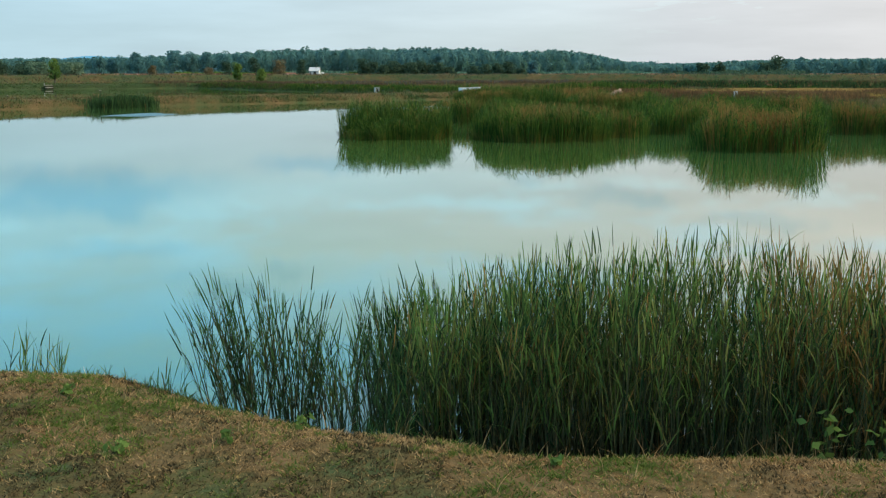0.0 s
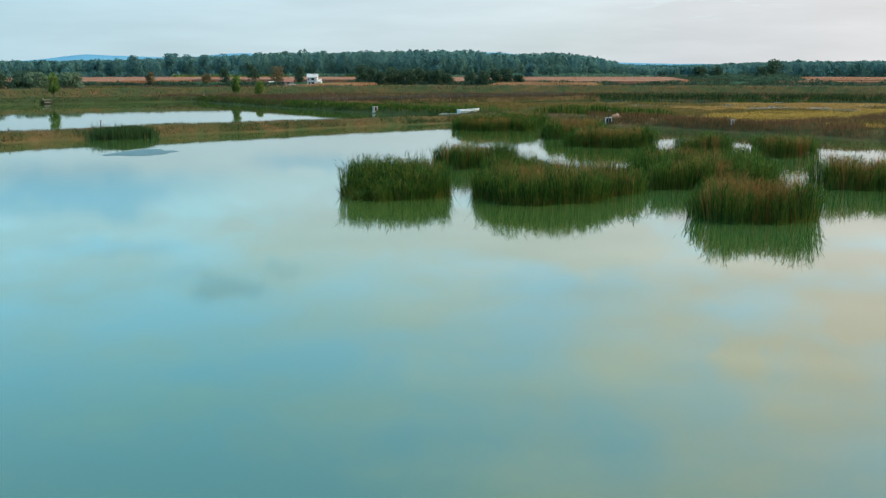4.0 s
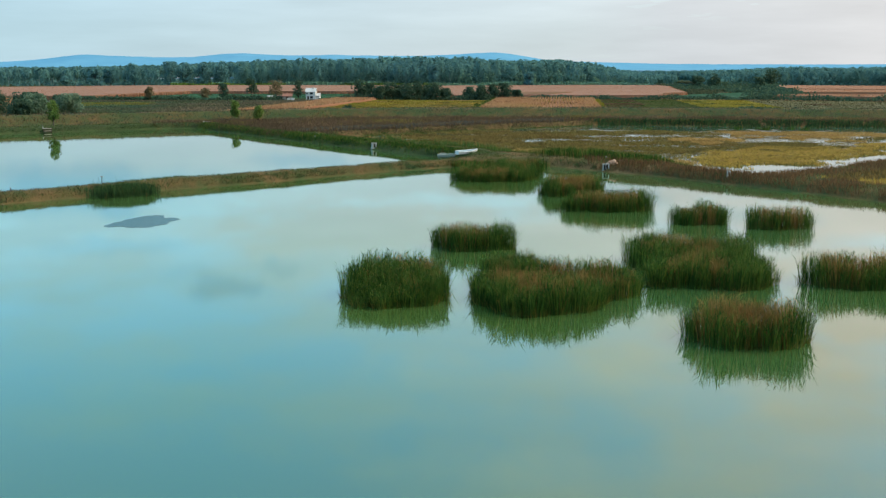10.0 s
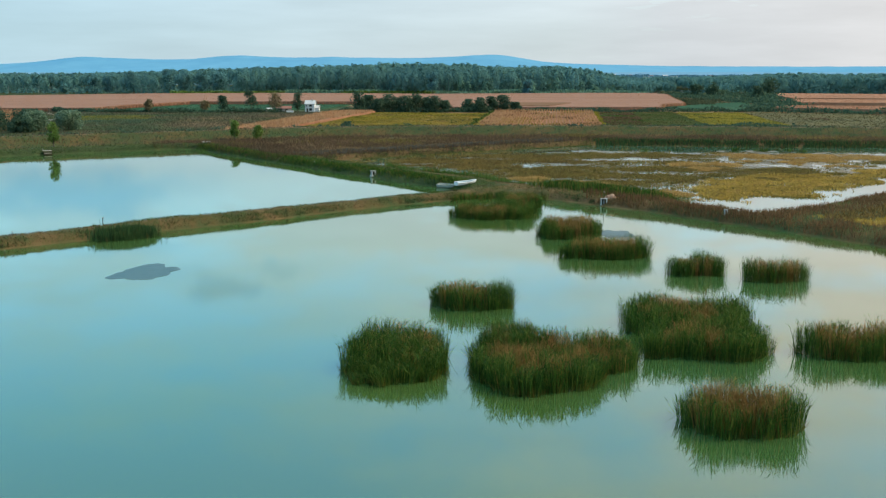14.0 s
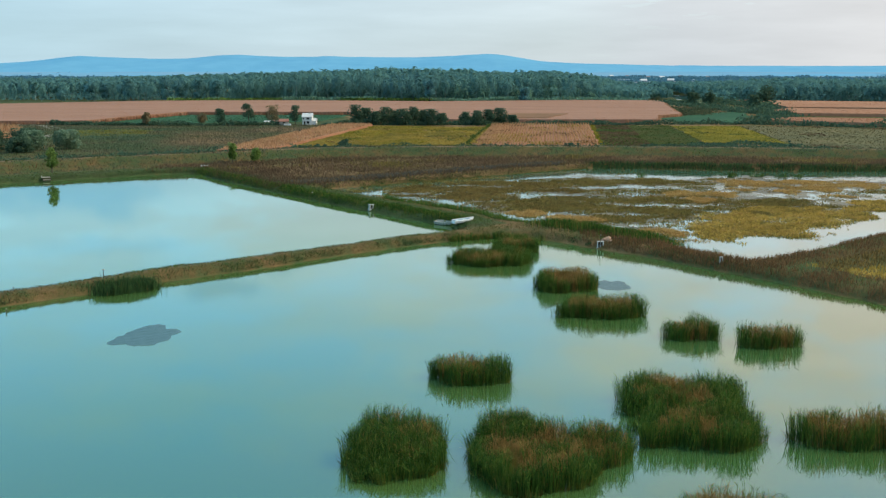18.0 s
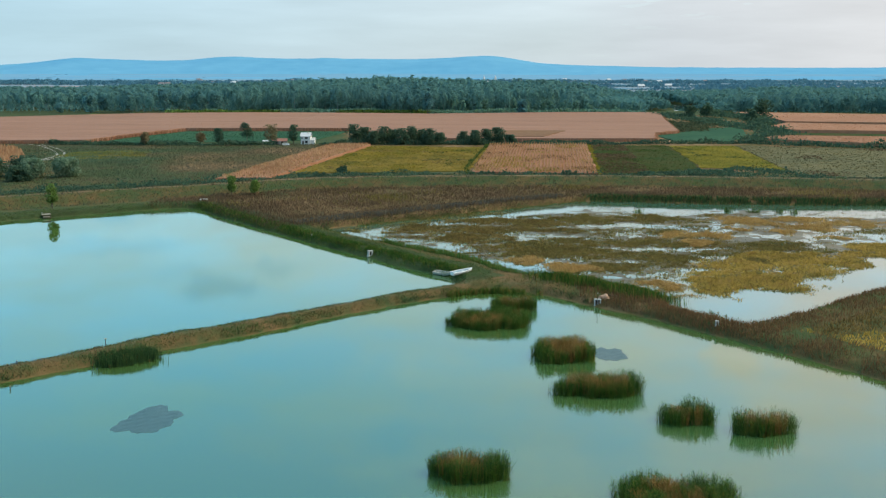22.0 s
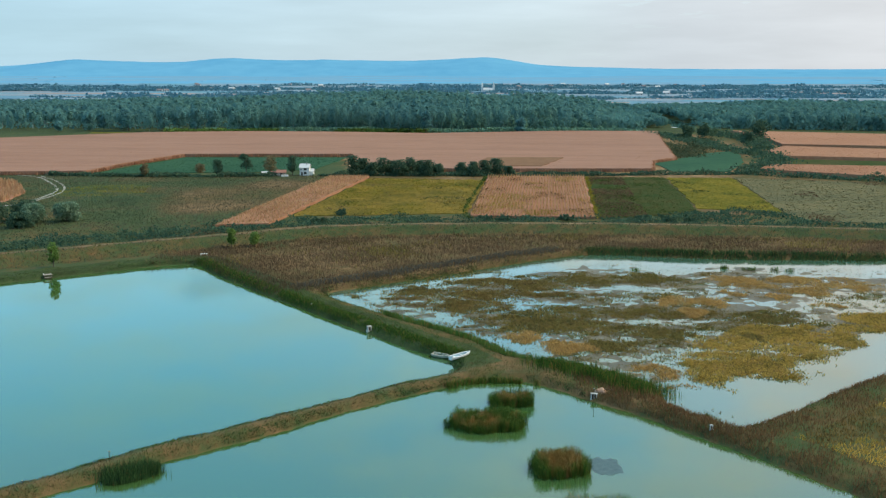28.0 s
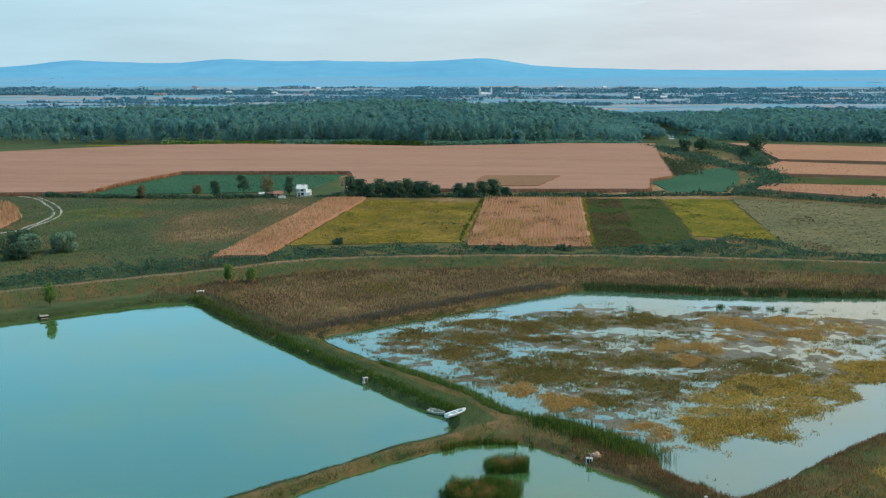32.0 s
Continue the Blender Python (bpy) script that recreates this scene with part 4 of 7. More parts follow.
patches(SOY_A, 16000, 0.5, M_WEEDY, 0.86, 9, 0.75, 13, "dark green weeds among the soy")
patches(SOY_A, 9000, 0.5, M_STRAW, 0.84, 11, 0.55, 15, "straw-coloured dead plants among the soy")
patches(SOY_B, 9000, 0.5, M_WEEDY, 0.86, 8, 0.7, 17, "dark green weeds among the yellow crop")
patches(WEEDY, 16000, 0.5, M_GRASS, 0.86, 12, 0.3, 19, "dark green thistles on the fallow", "weeds")
patches([(37.8, 281), (52, 288), (60, 387), (47, 388)], 12000, 0.5, M_BROWN, 0.86, 10, -0.2, 21, "brown withered weeds on the fallow", "weeds")
patches(CORN_B, 16000, 0.55, M_SOY, 1.35, 12, 0.35, 23, "yellow-green weeds between the corn rows", "weeds")
patches(CORN_B, 12000, 0.6, M_RUST, 1.6, 8, 0.55, 25, "dark red-brown patches of withered corn", "corn")
patches(CORN_STRIP, 5000, 0.5, M_STRAW, 1.5, 9, 0.3, 27, "bleached corn leaves", "corn")
patches(GREY_A + GREY_B[2:], 20000, 0.6, M_BROWN, 0.82, 14, 0.3, 29, "brownish weeds in the stubble", "weeds")


def corn_edge(poly, step, label):
    """The standing stalks along a corn field's rim."""
    p = np.asarray(poly, float)
    q = []
    for a, b in zip(p, np.roll(p, -1, 0)):
        n = int(np.linalg.norm(b - a) / step)
        q.append(a + (b - a) * rng.uniform(0, 1, n)[:, None])
    q = np.concatenate(q)
    n = len(q)
    q = q + rng.normal(0, 0.45, (n, 2))
    base = np.column_stack([q, np.full(n, 0.4)])
    stuff("corn_rows", blades("corn_rows", base, rng.uniform(1.0, 2.0, n), rng.uniform(0.25, 0.55, n), rng.uniform(0, 0.15, n), rng.uniform(0, 0.3, n), 2, M_CORN), label, "corn")


corn_edge(CORN_BIG, 0.14, "dry corn stalks along the rim of the wide field")


def ribbon(name, pts, width, mat, label, category, z=0.8):
    line = smooth_line(pts, False, 3)
    t = np.gradient(line, axis=0)
    n = np.stack([-t[:, 1], t[:, 0]], 1) / np.linalg.norm(t, axis=1)[:, None]
    w = (width * (1 + 0.2 * wav(line[:, 0], line[:, 1], 0.2)) / 2)[:, None]
    h = np.maximum(land(line[:, 0], line[:, 1])[0], 0.5) + 0.06
    v = np.stack([np.column_stack([line - n * w, h]), np.column_stack([line + n * w, h])], 1).reshape(-1, 3)
    k = np.arange(len(line) - 1) * 2
    me = raw_mesh(name, v, np.stack([k, k + 1, k + 3, k + 2], 1), mat, True)
    return tagged(new(name, me), label, category, kind="structure")


ribbon("road_1", [(-170, 290), (-136, 306), (-132.5, 320), (-133, 338), (-138, 354), (-148, 372), (-160, 389), (-185, 398), (-260, 402)], 1.0, M_TRACK, "pale rutted dirt track curving between fields", "track")
ribbon("road_2", [(-168, 290), (-134, 306), (-130.6, 320), (-131, 339), (-136, 355.5), (-146, 374), (-158, 391)], 0.8, M_TRACK, "second pale wheel rut of the dirt track", "track")
ribbon("river", [(90, 960), (122, 915), (146, 880), (156, 830), (158, 780), (156, 740), (150, 705)], 15, M_MARSH, "narrow bright river bend beyond the fields", "river", 0.7)
ribbon("meadow_strip", [(-230, 648), (-150, 647), (-90, 648), (-40, 650)], 9, M_YELLOW, "yellow-green grass strip before the woods", "meadow")

# ---------------------------------------------------------------- reeds and grass


def scatter(n, x0, x1, y0, y1, keep):
    x, y = rng.uniform(x0, x1, n), rng.uniform(y0, y1, n)
    h, dry, worn, dw, dl, i3 = land(x, y)
    k = keep(x, y, h, dw, dl, i3)
    return np.column_stack([x, y, h])[k]


ISLANDS = [  # centre, radii, height, dryness, lobes (dx, dy, rx, ry)
    (-3.75, 57.3, 2.9, 4.4, 1.78, 0.10, ()),
    (0.4, 72.2, 3.0, 1.7, 1.72, 0.35, ()),
    (3.9, 56.0, 3.5, 4.6, 1.74, 0.28, ((3.9, 1.6, 2.0, 2.4), (-1.3, 3.6, 1.6, 2.0))),
    (13.0, 47.2, 2.95, 1.9, 1.85, 0.60, ()),
    (14.3, 60.7, 3.95, 2.7, 1.76, 0.22, ((0.2, 5.8, 4.1, 3.3),)),
    (18.9, 84.4, 2.3, 1.6, 1.65, 0.18, ()),
    (24.6, 82.0, 2.6, 1.4, 1.65, 0.50, ()),
    (23.4, 59.9, 4.1, 1.6, 1.8, 0.40, ()),
    (12.4, 92.4, 4.1, 2.1, 1.72, 0.45, ()),
    (10.6, 104.2, 3.1, 3.1, 1.75, 0.65, ()),
    (3.2, 117.6, 4.9, 3.0, 1.68, 0.22, ()),
    (6.5, 125.8, 2.8, 2.1, 1.6, 0.35, ()),
]
ISLAND_WORDS = ["dense dark green clump of reeds in the pond", "low reed clump with tan tips in the pond", "broad ragged clump of green reeds in the pond",
                "dense reed clump with a russet crown in the pond", "large double clump of dark green reeds in the pond", "small rounded dark green reed clump in the pond",
                "small reed clump with rusty tips in the pond", "long low reed clump with tan tips in the pond", "long dark reed clump with brown tips in the pond",
                "rounded reed clump with a russet crown near the bank", "broad reed clump with brown tips near the bank", "dark green reed clump close to the bank"]


def tussocks(x, y, per, seed):
    """Nearest tussock of each stem: the direction away from it, the distance, and a value of its own."""
    g = np.random.default_rng(seed)
    m = max(4, int((np.ptp(x) + 0.5) * (np.ptp(y) + 0.5) * per))
    cx, cy, own = g.uniform(x.min(), x.max(), m), g.uniform(y.min(), y.max(), m), g.uniform(-1, 1, m)
    best, at = np.full(len(x), 1e9), np.zeros(len(x), int)
    for k in range(m):
        d = (x - cx[k]) ** 2 + (y - cy[k]) ** 2
        at, best = np.where(d < best, k, at), np.minimum(d, best)
    return np.arctan2(y - cy[at], x - cx[at]), np.sqrt(best), own[at]


DIPS = {0: ((-4.1, 1.35, 0.58),), 2: ((0.6, 0.5, 0.25),), 4: ((2.75, 0.55, 0.42),)}      # furrows across an island: place, half width, depth


def reed_island(cx, cy, rx, ry, tall, dryness, lobes, label, dips=()):
    ob = thing("reed_island", (cx, cy, 0), label, "reeds", "reed islands in the pond")
    spots = []
    for dx, dy, ax, ay in ((0, 0, rx, ry), *lobes):
        n = int(4 * ax * ay * (190 if cy < 75 else 200))
        q = rng.uniform(-1.12, 1.12, (n, 2))
        r = (np.abs(q[:, 0]) ** 2.6 + np.abs(q[:, 1]) ** 2.6) ** (1 / 2.6)
        edge = np.minimum(0.95 + 0.15 * wav(q[:, 0] * ax + cx, q[:, 1] * ay + cy, 0.8, cx) + 0.09 * wav(q[:, 0] * ax, q[:, 1] * ay, 2.6, cy), 1.08)
        spots.append(np.column_stack([q[:, 0] * ax + dx, q[:, 1] * ay + dy, r])[r < edge])
    s = np.concatenate(spots)
    n = len(s)
    way, off, own = tussocks(s[:, 0], s[:, 1], 0.75, int(cx * 7 + cy))
    lump = wav(s[:, 0] + cx, s[:, 1] + cy, 0.75, cx)
    core = 1 - np.clip(s[:, 2], 0, 1)
    patch = wav(s[:, 0] + cx, s[:, 1] + cy, 0.9, 2.0 + cx) * 0.5 + 0.4 * own
    is_dry = (rng.uniform(size=n) < 0.85) & (core > 0.28 + 0.14 * patch) & (patch < dryness * 2.2 - 0.62) | (rng.uniform(size=n) < 0.012 * dryness)
    base = np.column_stack([s[:, :2], np.full(n, -0.25)])
    # rounded crowns: each bunch is highest in its middle, and the island's rim stands a little lower
    h = (tall + 0.25) * (0.95 + 0.07 * lump + 0.15 * own) * (1.08 - 0.36 * np.minimum(off, 0.95) ** 2) * (0.90 + 0.10 * np.minimum(core * 5, 1)) * (1.06 - 0.30 * rng.uniform(size=n) ** 1.6)
    for at, wide, depth in dips:
        furrow = depth * np.exp(-((s[:, 1] - at - 0.4 * wav(s[:, 0] + cx, s[:, 0], 0.5)) / wide) ** 2)
        h = h * (1 - furrow * np.clip(0.75 + 0.5 * wav(s[:, 0] + cx, 0 * s[:, 0], 0.9), 0.2, 1))
    stray = rng.uniform(size=n) < 0.025
    lean = 0.01 + 0.12 * np.minimum(off, 0.9) + np.abs(rng.normal(0, 0.035, n)) + 0.12 * stray
    bend = np.abs(rng.normal(0.04, 0.07, n)) + 0.2 * stray
    w = rng.uniform(0.016, 0.030, n)
    az = way + rng.normal(0, 0.8, n)
    near = 3 if cy < 75 else 2
    for name, k, mat in (("green_reeds", ~is_dry, M_REED), ("dry_reeds", is_dry, M_REED_DRY)):
        if k.sum() > 5:
            part(name, blades(name, base[k], h[k] * (1.0 if name == "green_reeds" else 1.03), w[k], lean[k], bend[k], near, mat, 0.25, az[k]), None, ob)
    # feathery leaves that spread from the stems, most of them near the tops
    idx = np.repeat(np.arange(n), 2)[rng.uniform(size=2 * n) < 0.62]
    m = len(idx)
    u = 0.25 + 0.66 * rng.uniform(size=m) ** 0.6
    lb = base[idx] + np.column_stack([np.cos(az[idx]) * (lean[idx] * u + bend[idx] * u * u) * h[idx], np.sin(az[idx]) * (lean[idx] * u + bend[idx] * u * u) * h[idx], h[idx] * u])
    leaf = rng.uniform(0.25, 0.50, m)
    yellow = ~is_dry[idx] & (u > 0.5) & (rng.uniform(size=m) < np.where(core[idx] > 0.28, 0.16 + 0.3 * dryness, 0.07))
    for name, kk, mat in (("green_leaves", ~is_dry[idx] & ~yellow, M_REED), ("yellowed_leaves", yellow, M_SKIRT), ("dry_leaves", is_dry[idx], M_REED_DRY)):
        if kk.sum() > 5:
            z = kk.sum()
            part(name, blades(name, lb[kk], leaf[kk], rng.uniform(0.018, 0.036, z), rng.uniform(0.15, 0.75, z), rng.uniform(0.2, 0.8, z), 2, mat, 0.8), None, ob)
    # a skirt of yellowed leaves hangs in places round the foot
    k = (s[:, 2] > 0.8) & (wav(s[:, 0] + cx, s[:, 1] + cy, 1.0, 7.0) > -0.1) & (rng.uniform(size=n) < 0.4)
    if k.sum() > 20:
        z = k.sum()
        part("yellowed_skirt", blades("yellowed_skirt", base[k], rng.uniform(0.5, 1.0, z), rng.uniform(0.018, 0.034, z), rng.uniform(0.05, 0.25, z), rng.uniform(0.1, 0.4, z), 2, M_SKIRT, 0.5, np.arctan2(s[k, 1], s[k, 0])), None, ob, "yellow-green older leaves")["kind"] = "stuff"
    # single stems that lean out over the water
    k = np.where((s[:, 2] > 0.9) & (rng.uniform(size=n) < 0.02))[0]
    if len(k) > 5:
        z = len(k)
        part("stray_stems", blades("stray_stems", base[k], rng.uniform(0.8, 1.6, z), rng.uniform(0.014, 0.022, z), rng.uniform(0.2, 0.7, z), rng.uniform(0.1, 0.5, z), 3, M_REED, 0.6, np.arctan2(s[k, 1], s[k, 0])), None, ob)["kind"] = "stuff"
    return ob


for k, (spec, words) in enumerate(zip(ISLANDS, ISLAND_WORDS)):
    reed_island(*spec, words, DIPS.get(k, ()))


def reed_strip(pts, width, tall, n, label, dryness=0.1, blade=0.05, mat=None, group=""):
    """Reeds along a shore line."""
    line = smooth_line(pts, False, 0.5)
    i = rng.integers(0, len(line), n)
    q = line[i] + rng.normal(0, width * 0.42, (n, 2))
    q = q[wav(q[:, 0], q[:, 1], 0.5) > -0.8]
    n = len(q)
    base = np.column_stack([q, np.maximum(land(q[:, 0], q[:, 1])[0], -0.2) - 0.03])
    ob = thing("reed_bank", (0, 0, 0), label, "reeds", group)
    is_dry = rng.uniform(size=n) < dryness
    h = tall * rng.uniform(0.6, 1.08, n) * (0.9 + 0.14 * wav(q[:, 0], q[:, 1], 0.6))
    for name, k, m in (("green_reeds", ~is_dry, mat or M_REED), ("dry_reeds", is_dry, M_REED_DRY)):
        if k.sum() > 3:
            part(name, blades(name, base[k], h[k], rng.uniform(0.6, 1.2, k.sum()) * blade, rng.uniform(0, 0.12, k.sum()), rng.uniform(0, 0.2, k.sum()), 3, m), None, ob)


reed_strip([(-12, 170.5), (-6, 164.5), (2, 155), (6.5, 147.5), (9.5, 144.8)], 1.7, 1.25, 6500, "strip of bright green reeds between dyke and marsh", 0.10, 0.06, M_REED_BRIGHT)
reed_strip([(13, 141.5), (17, 137.6), (21, 133.6), (24, 129.8)], 4.2, 1.35, 15000, "thick green reed bank between dyke and marsh", 0.1, 0.05)
reed_strip([(-1.4, 132.0), (1.0, 133.6), (4, 134.3), (8.5, 134.0), (10, 133.2)], 0.6, 1.15, 1900, "short dark reeds along the pond shore", 0.2, 0.045)
reed_strip([(-35.1, 100.3), (-33.6, 101.5), (-32.2, 102.9)], 1.5, 1.45, 8000, "dark bushy reed clump against the dyke", 0.02, 0.045, M_REED_DEEP)
reed_strip([(-0.4, 146.2), (-6.2, 152.6), (-13.2, 161.6), (-28.2, 180), (-48.3, 208), (-55, 217.6)], 1.9, 0.6, 16000, "dark green reeds along the far pond's bank", 0.05, 0.05)
for tx, ty in ((54.9, 214.1), (59.1, 212.8), (60.2, 212.5), (65, 212.8), (67.6, 211.9), (36, 212)):
    reed_strip([(tx - 0.5, ty), (tx + 0.5, ty)], 0.6, 1.2, 70, "small isolated reed tuft in the marsh water", 0.0, 0.07, None, "reed tufts in the marsh")
reed_strip([(29, 231.0), (34, 230.8), (48, 228.2), (60, 226.4), (72, 225.4), (92, 224.8), (120, 225)], 2.4, 1.0, 12000, "dark green reeds along the marsh's far shore", 0.05, 0.08, M_REED_DEEP)
reed_strip([(-30, 191), (-27.2, 193.2), (-19.4, 199), (-11.2, 205.9), (-2.5, 212.8), (6.9, 221.6), (20.7, 230.5)], 2.6, 0.95, 9000, "dull grey-green tussocks edging the withered reeds", 0.15, 0.07, M_MAT_GREY)
reed_strip([(-19, 193.4), (-8.4, 202.2), (3.8, 211.6), (15.6, 221.0), (27, 229.6)], 1.5, 0.30, 7000, "low olive-green grass along the marsh's edge", 0.0, 0.05, M_GRASS)
reed_strip([(29.2, 119), (30.2, 118.4)], 0.5, 1.3, 120, "small reed tuft at the marsh corner", 0.1, 0.05, M_GRASS)

# cattails in front of the camera's first height


def stems_with_leaves(ob, x, y, h, way, lean, bend, per, mats, thick=0.009):
    """Reed stems, each with long pointed leaves that stand out from its upper part and one straight tip."""
    n = len(x)
    base = np.column_stack([x, y, np.full(n, -0.22)])
    part("stalk_mass", blades("stalk_mass", base, h * 0.93, rng.uniform(0.75, 1.3, n) * thick, lean, bend, 5, M_STEM, 0.25, way), None, ob, "dark thin reed stems")["kind"] = "stuff"
    idx = np.repeat(np.arange(n), per)
    u = np.tile(np.linspace(0.30, 0.93, per), n) + rng.normal(0, 0.05, len(idx))
    u = np.clip(u, 0.15, 0.95)
    tip = np.arange(len(idx)) % per == per - 1
    go = np.stack([np.cos(way), np.sin(way)], 1)[idx]
    hh = h[idx] * 0.93
    p = base[idx].copy()
    p[:, :2] += go * ((lean[idx] * u + bend[idx] * u * u) * hh)[:, None]
    p[:, 2] += hh * (u - 0.25 * bend[idx] * u * u)
    m = len(idx)
    az = rng.uniform(0, 2 * np.pi, m)
    az = np.where(tip, way[idx], az)
    sl = np.where(tip, lean[idx] + 2 * bend[idx] * 0.8, rng.uniform(0.06, 0.46, m))
    bd = np.where(tip, rng.uniform(0, 0.1, m), np.abs(rng.normal(0.05, 0.22, m)) + 0.5 * (rng.uniform(size=m) < 0.10))
    ln = np.where(tip, rng.uniform(0.16, 0.32, m), rng.uniform(0.18, 0.42, m))
    wd = rng.uniform(0.0075, 0.0155, m)
    kind = rng.choice(len(mats), m, p=[q for _, _, q in mats])
    for k, (name, mat, _) in enumerate(mats):
        s = kind == k
        part(name, blades(name, p[s], ln[s], wd[s], sl[s], bd[s], 4, mat, 0.7, az[s]), None, ob)["kind"] = "stuff"


def cattails():
    n = 14500
    x, y = rng.uniform(-2.6, 9.5, n), rng.uniform(8.0, 12.2, n)
    d1, i1 = line_distance(x, y, L_NEAR, True)
    off = np.where(i1, d1, -d1)
    deep = np.where(x < -1.0, 0.7 + 0.25 * wav(x, y, 1.0), 2.1)
    dens = np.where(x < -2.3, 0.0, np.where(x < -0.6, 0.78, np.where(x < 0.3, 0.85, 1.0))) * (0.8 + 0.5 * wav(x, y, 1.4))
    dens = np.where((x > -1.3) & (x < -0.85), dens * 0.75, dens)
    k = (off > -0.02) & (off < deep) & (rng.uniform(size=n) < dens)
    x, y = x[k], y[k]
    n = len(x)
    way, out, own = tussocks(x, y, 7.0, 5)
    x, y = x - np.cos(way) * out * 0.35, y - np.sin(way) * out * 0.35
    top = np.interp(x, [-2.8, -2.2, -1.6, -1.1, -0.7, -0.2, 0.4, 1.2, 6, 10], [1.05, 1.30, 1.48, 1.02, 1.10, 1.34, 1.56, 1.90, 1.98, 1.94]) + 0.22
    h = top * (1.0 + 0.06 * own) * (0.62 + 0.40 * rng.uniform(0, 1, n) ** 0.5)
    lean = 0.01 + 0.22 * np.minimum(out, 0.3) + np.abs(rng.normal(0.0, 0.035, n))
    bend = np.abs(rng.normal(0.02, 0.06, n))
    way = way + rng.normal(0, 0.5, n)
    # the outermost bunch fans out over the open water
    fan = x < -1.95
    way, lean = np.where(fan, math.pi + rng.normal(0, 0.5, n), way), np.where(fan, rng.uniform(0.02, 0.24, n), lean)
    ob = thing("reed_bank", (0, 0, 0), "tall dense green reeds along the near shore", "reeds")
    east = x > 2.9 + 0.3 * wav(x, y, 1.5)
    west = x < -0.45
    mid = ~east & ~west
    stems_with_leaves(ob, x[mid], y[mid], h[mid], way[mid], lean[mid], bend[mid], 6, (("green_leaves", M_REED_NEAR, 0.90), ("yellowed_leaves", M_SKIRT, 0.07), ("dry_leaves", M_REED_DRY, 0.03)))
    thin = thing("reed_bank", (0, 0, 0), "open stand of dark green reeds leaning over the water", "reeds")
    stems_with_leaves(thin, x[west], y[west], h[west], way[west], lean[west] * 1.3 + 0.04, bend[west], 4, (("green_leaves", M_REED_DEEP, 0.95), ("yellowed_leaves", M_SKIRT, 0.05)), 0.010)
    k = 800
    dx = rng.normal(3.75, 0.55, k)
    dead = np.column_stack([dx, np.interp(dx, [2, 4, 8], [9.0, 8.75, 8.3]) + rng.uniform(0, 0.6, k), rng.uniform(0.0, 0.85, k)])
    side = thing("reed_bank", (0, 0, 0), "tall reeds mixed with many russet dead leaves", "reeds")
    stems_with_leaves(side, x[east], y[east], h[east] * 0.98, way[east], lean[east], bend[east], 6, (("green_leaves", M_REED_NEAR, 0.50), ("yellowed_leaves", M_SKIRT, 0.20), ("dry_leaves", M_REED_DRY, 0.30)))
    part("dead_leaves", blades("dead_leaves", dead, rng.uniform(0.25, 0.6, k), rng.uniform(0.007, 0.014, k), rng.uniform(0.1, 0.7, k), rng.uniform(0.3, 1.1, k), 5, M_REED_DRY, 0.9), None, side, "tangled russet dead leaves")["kind"] = "stuff"
    k = 9000
    sx, sy = rng.uniform(-0.2, 9.0, k), rng.uniform(8.3, 11.0, k)
    d1, i1 = line_distance(sx, sy, L_NEAR, True)
    s = i1 & (d1 < 1.9) & (rng.uniform(size=k) < np.clip(0.35 + 0.5 * sx, 0, 1))
    sx, sy = sx[s], sy[s]
    k = len(sx)
    part("dead_stalk_mass", blades("dead_stalk_mass", np.column_stack([sx, sy, np.full(k, -0.22)]), rng.uniform(0.5, 1.35, k), rng.uniform(0.007, 0.014, k), rng.uniform(0, 0.12, k), rng.uniform(0, 0.15, k), 3, M_STEM), None, ob, "dark crowded old stalks")["kind"] = "stuff"
    # leaves snapped over half way up
    k = 500
    bx = rng.uniform(-0.2, 7, k)
    bb = np.column_stack([bx, np.interp(bx, [-1, 0, 4, 8], [9.6, 9.2, 8.75, 8.3]) + rng.uniform(0, 0.7, k), rng.uniform(0.15, 1.0, k)])
    part("hanging_leaves", blades("hanging_leaves", bb, rng.uniform(0.25, 0.6, k), rng.uniform(0.006, 0.012, k), rng.uniform(0.2, 0.8, k), rng.uniform(0.5, 1.4, k), 6, M_SKIRT, 0.9), None, ob, "bent yellowed leaves")
    # broken stalks hanging at the foot
    k = 420
    bx = np.concatenate([rng.uniform(0.3, 8, 260), rng.uniform(2.9, 5.5, 160)])
    bb = np.column_stack([bx, np.interp(bx, [0, 4, 8], [9.2, 8.75, 8.3]) + rng.uniform(0, 0.5, k), np.full(k, 0.05)])
    part("thatch", blades("thatch", bb, rng.uniform(0.4, 1.0, k), rng.uniform(0.008, 0.016, k), rng.uniform(0.1, 0.5, k), rng.uniform(0.3, 0.9, k), 6, M_STRAW, 0.9), None, ob, "bent straw-coloured stalks")
    # the small group on the bank's point
    k = 46
    x = np.concatenate([rng.uniform(-5.7, -4.5, k - 8), rng.uniform(-3.05, -2.8, 8)])
    y = np.where(x < -4, 11.3, 10.3) + rng.uniform(-0.15, 0.4, k)
    small = thing("reed_bank", (0, 0, 0), "small sparse group of reeds on the near bank", "reeds")
    stems_with_leaves(small, x, y, np.interp(x, [-5.7, -5.0, -4.5, -3.1, -2.8], [0.82, 0.70, 0.38, 0.62, 0.75]) * rng.uniform(0.75, 1.1, k), rng.uniform(-1.0, 1.0, k), rng.uniform(0, 0.2, k), rng.uniform(0, 0.1, k), 4,
                      (("green_leaves", M_REED_NEAR, 0.8), ("yellowed_leaves", M_SKIRT, 0.2)))


cattails()


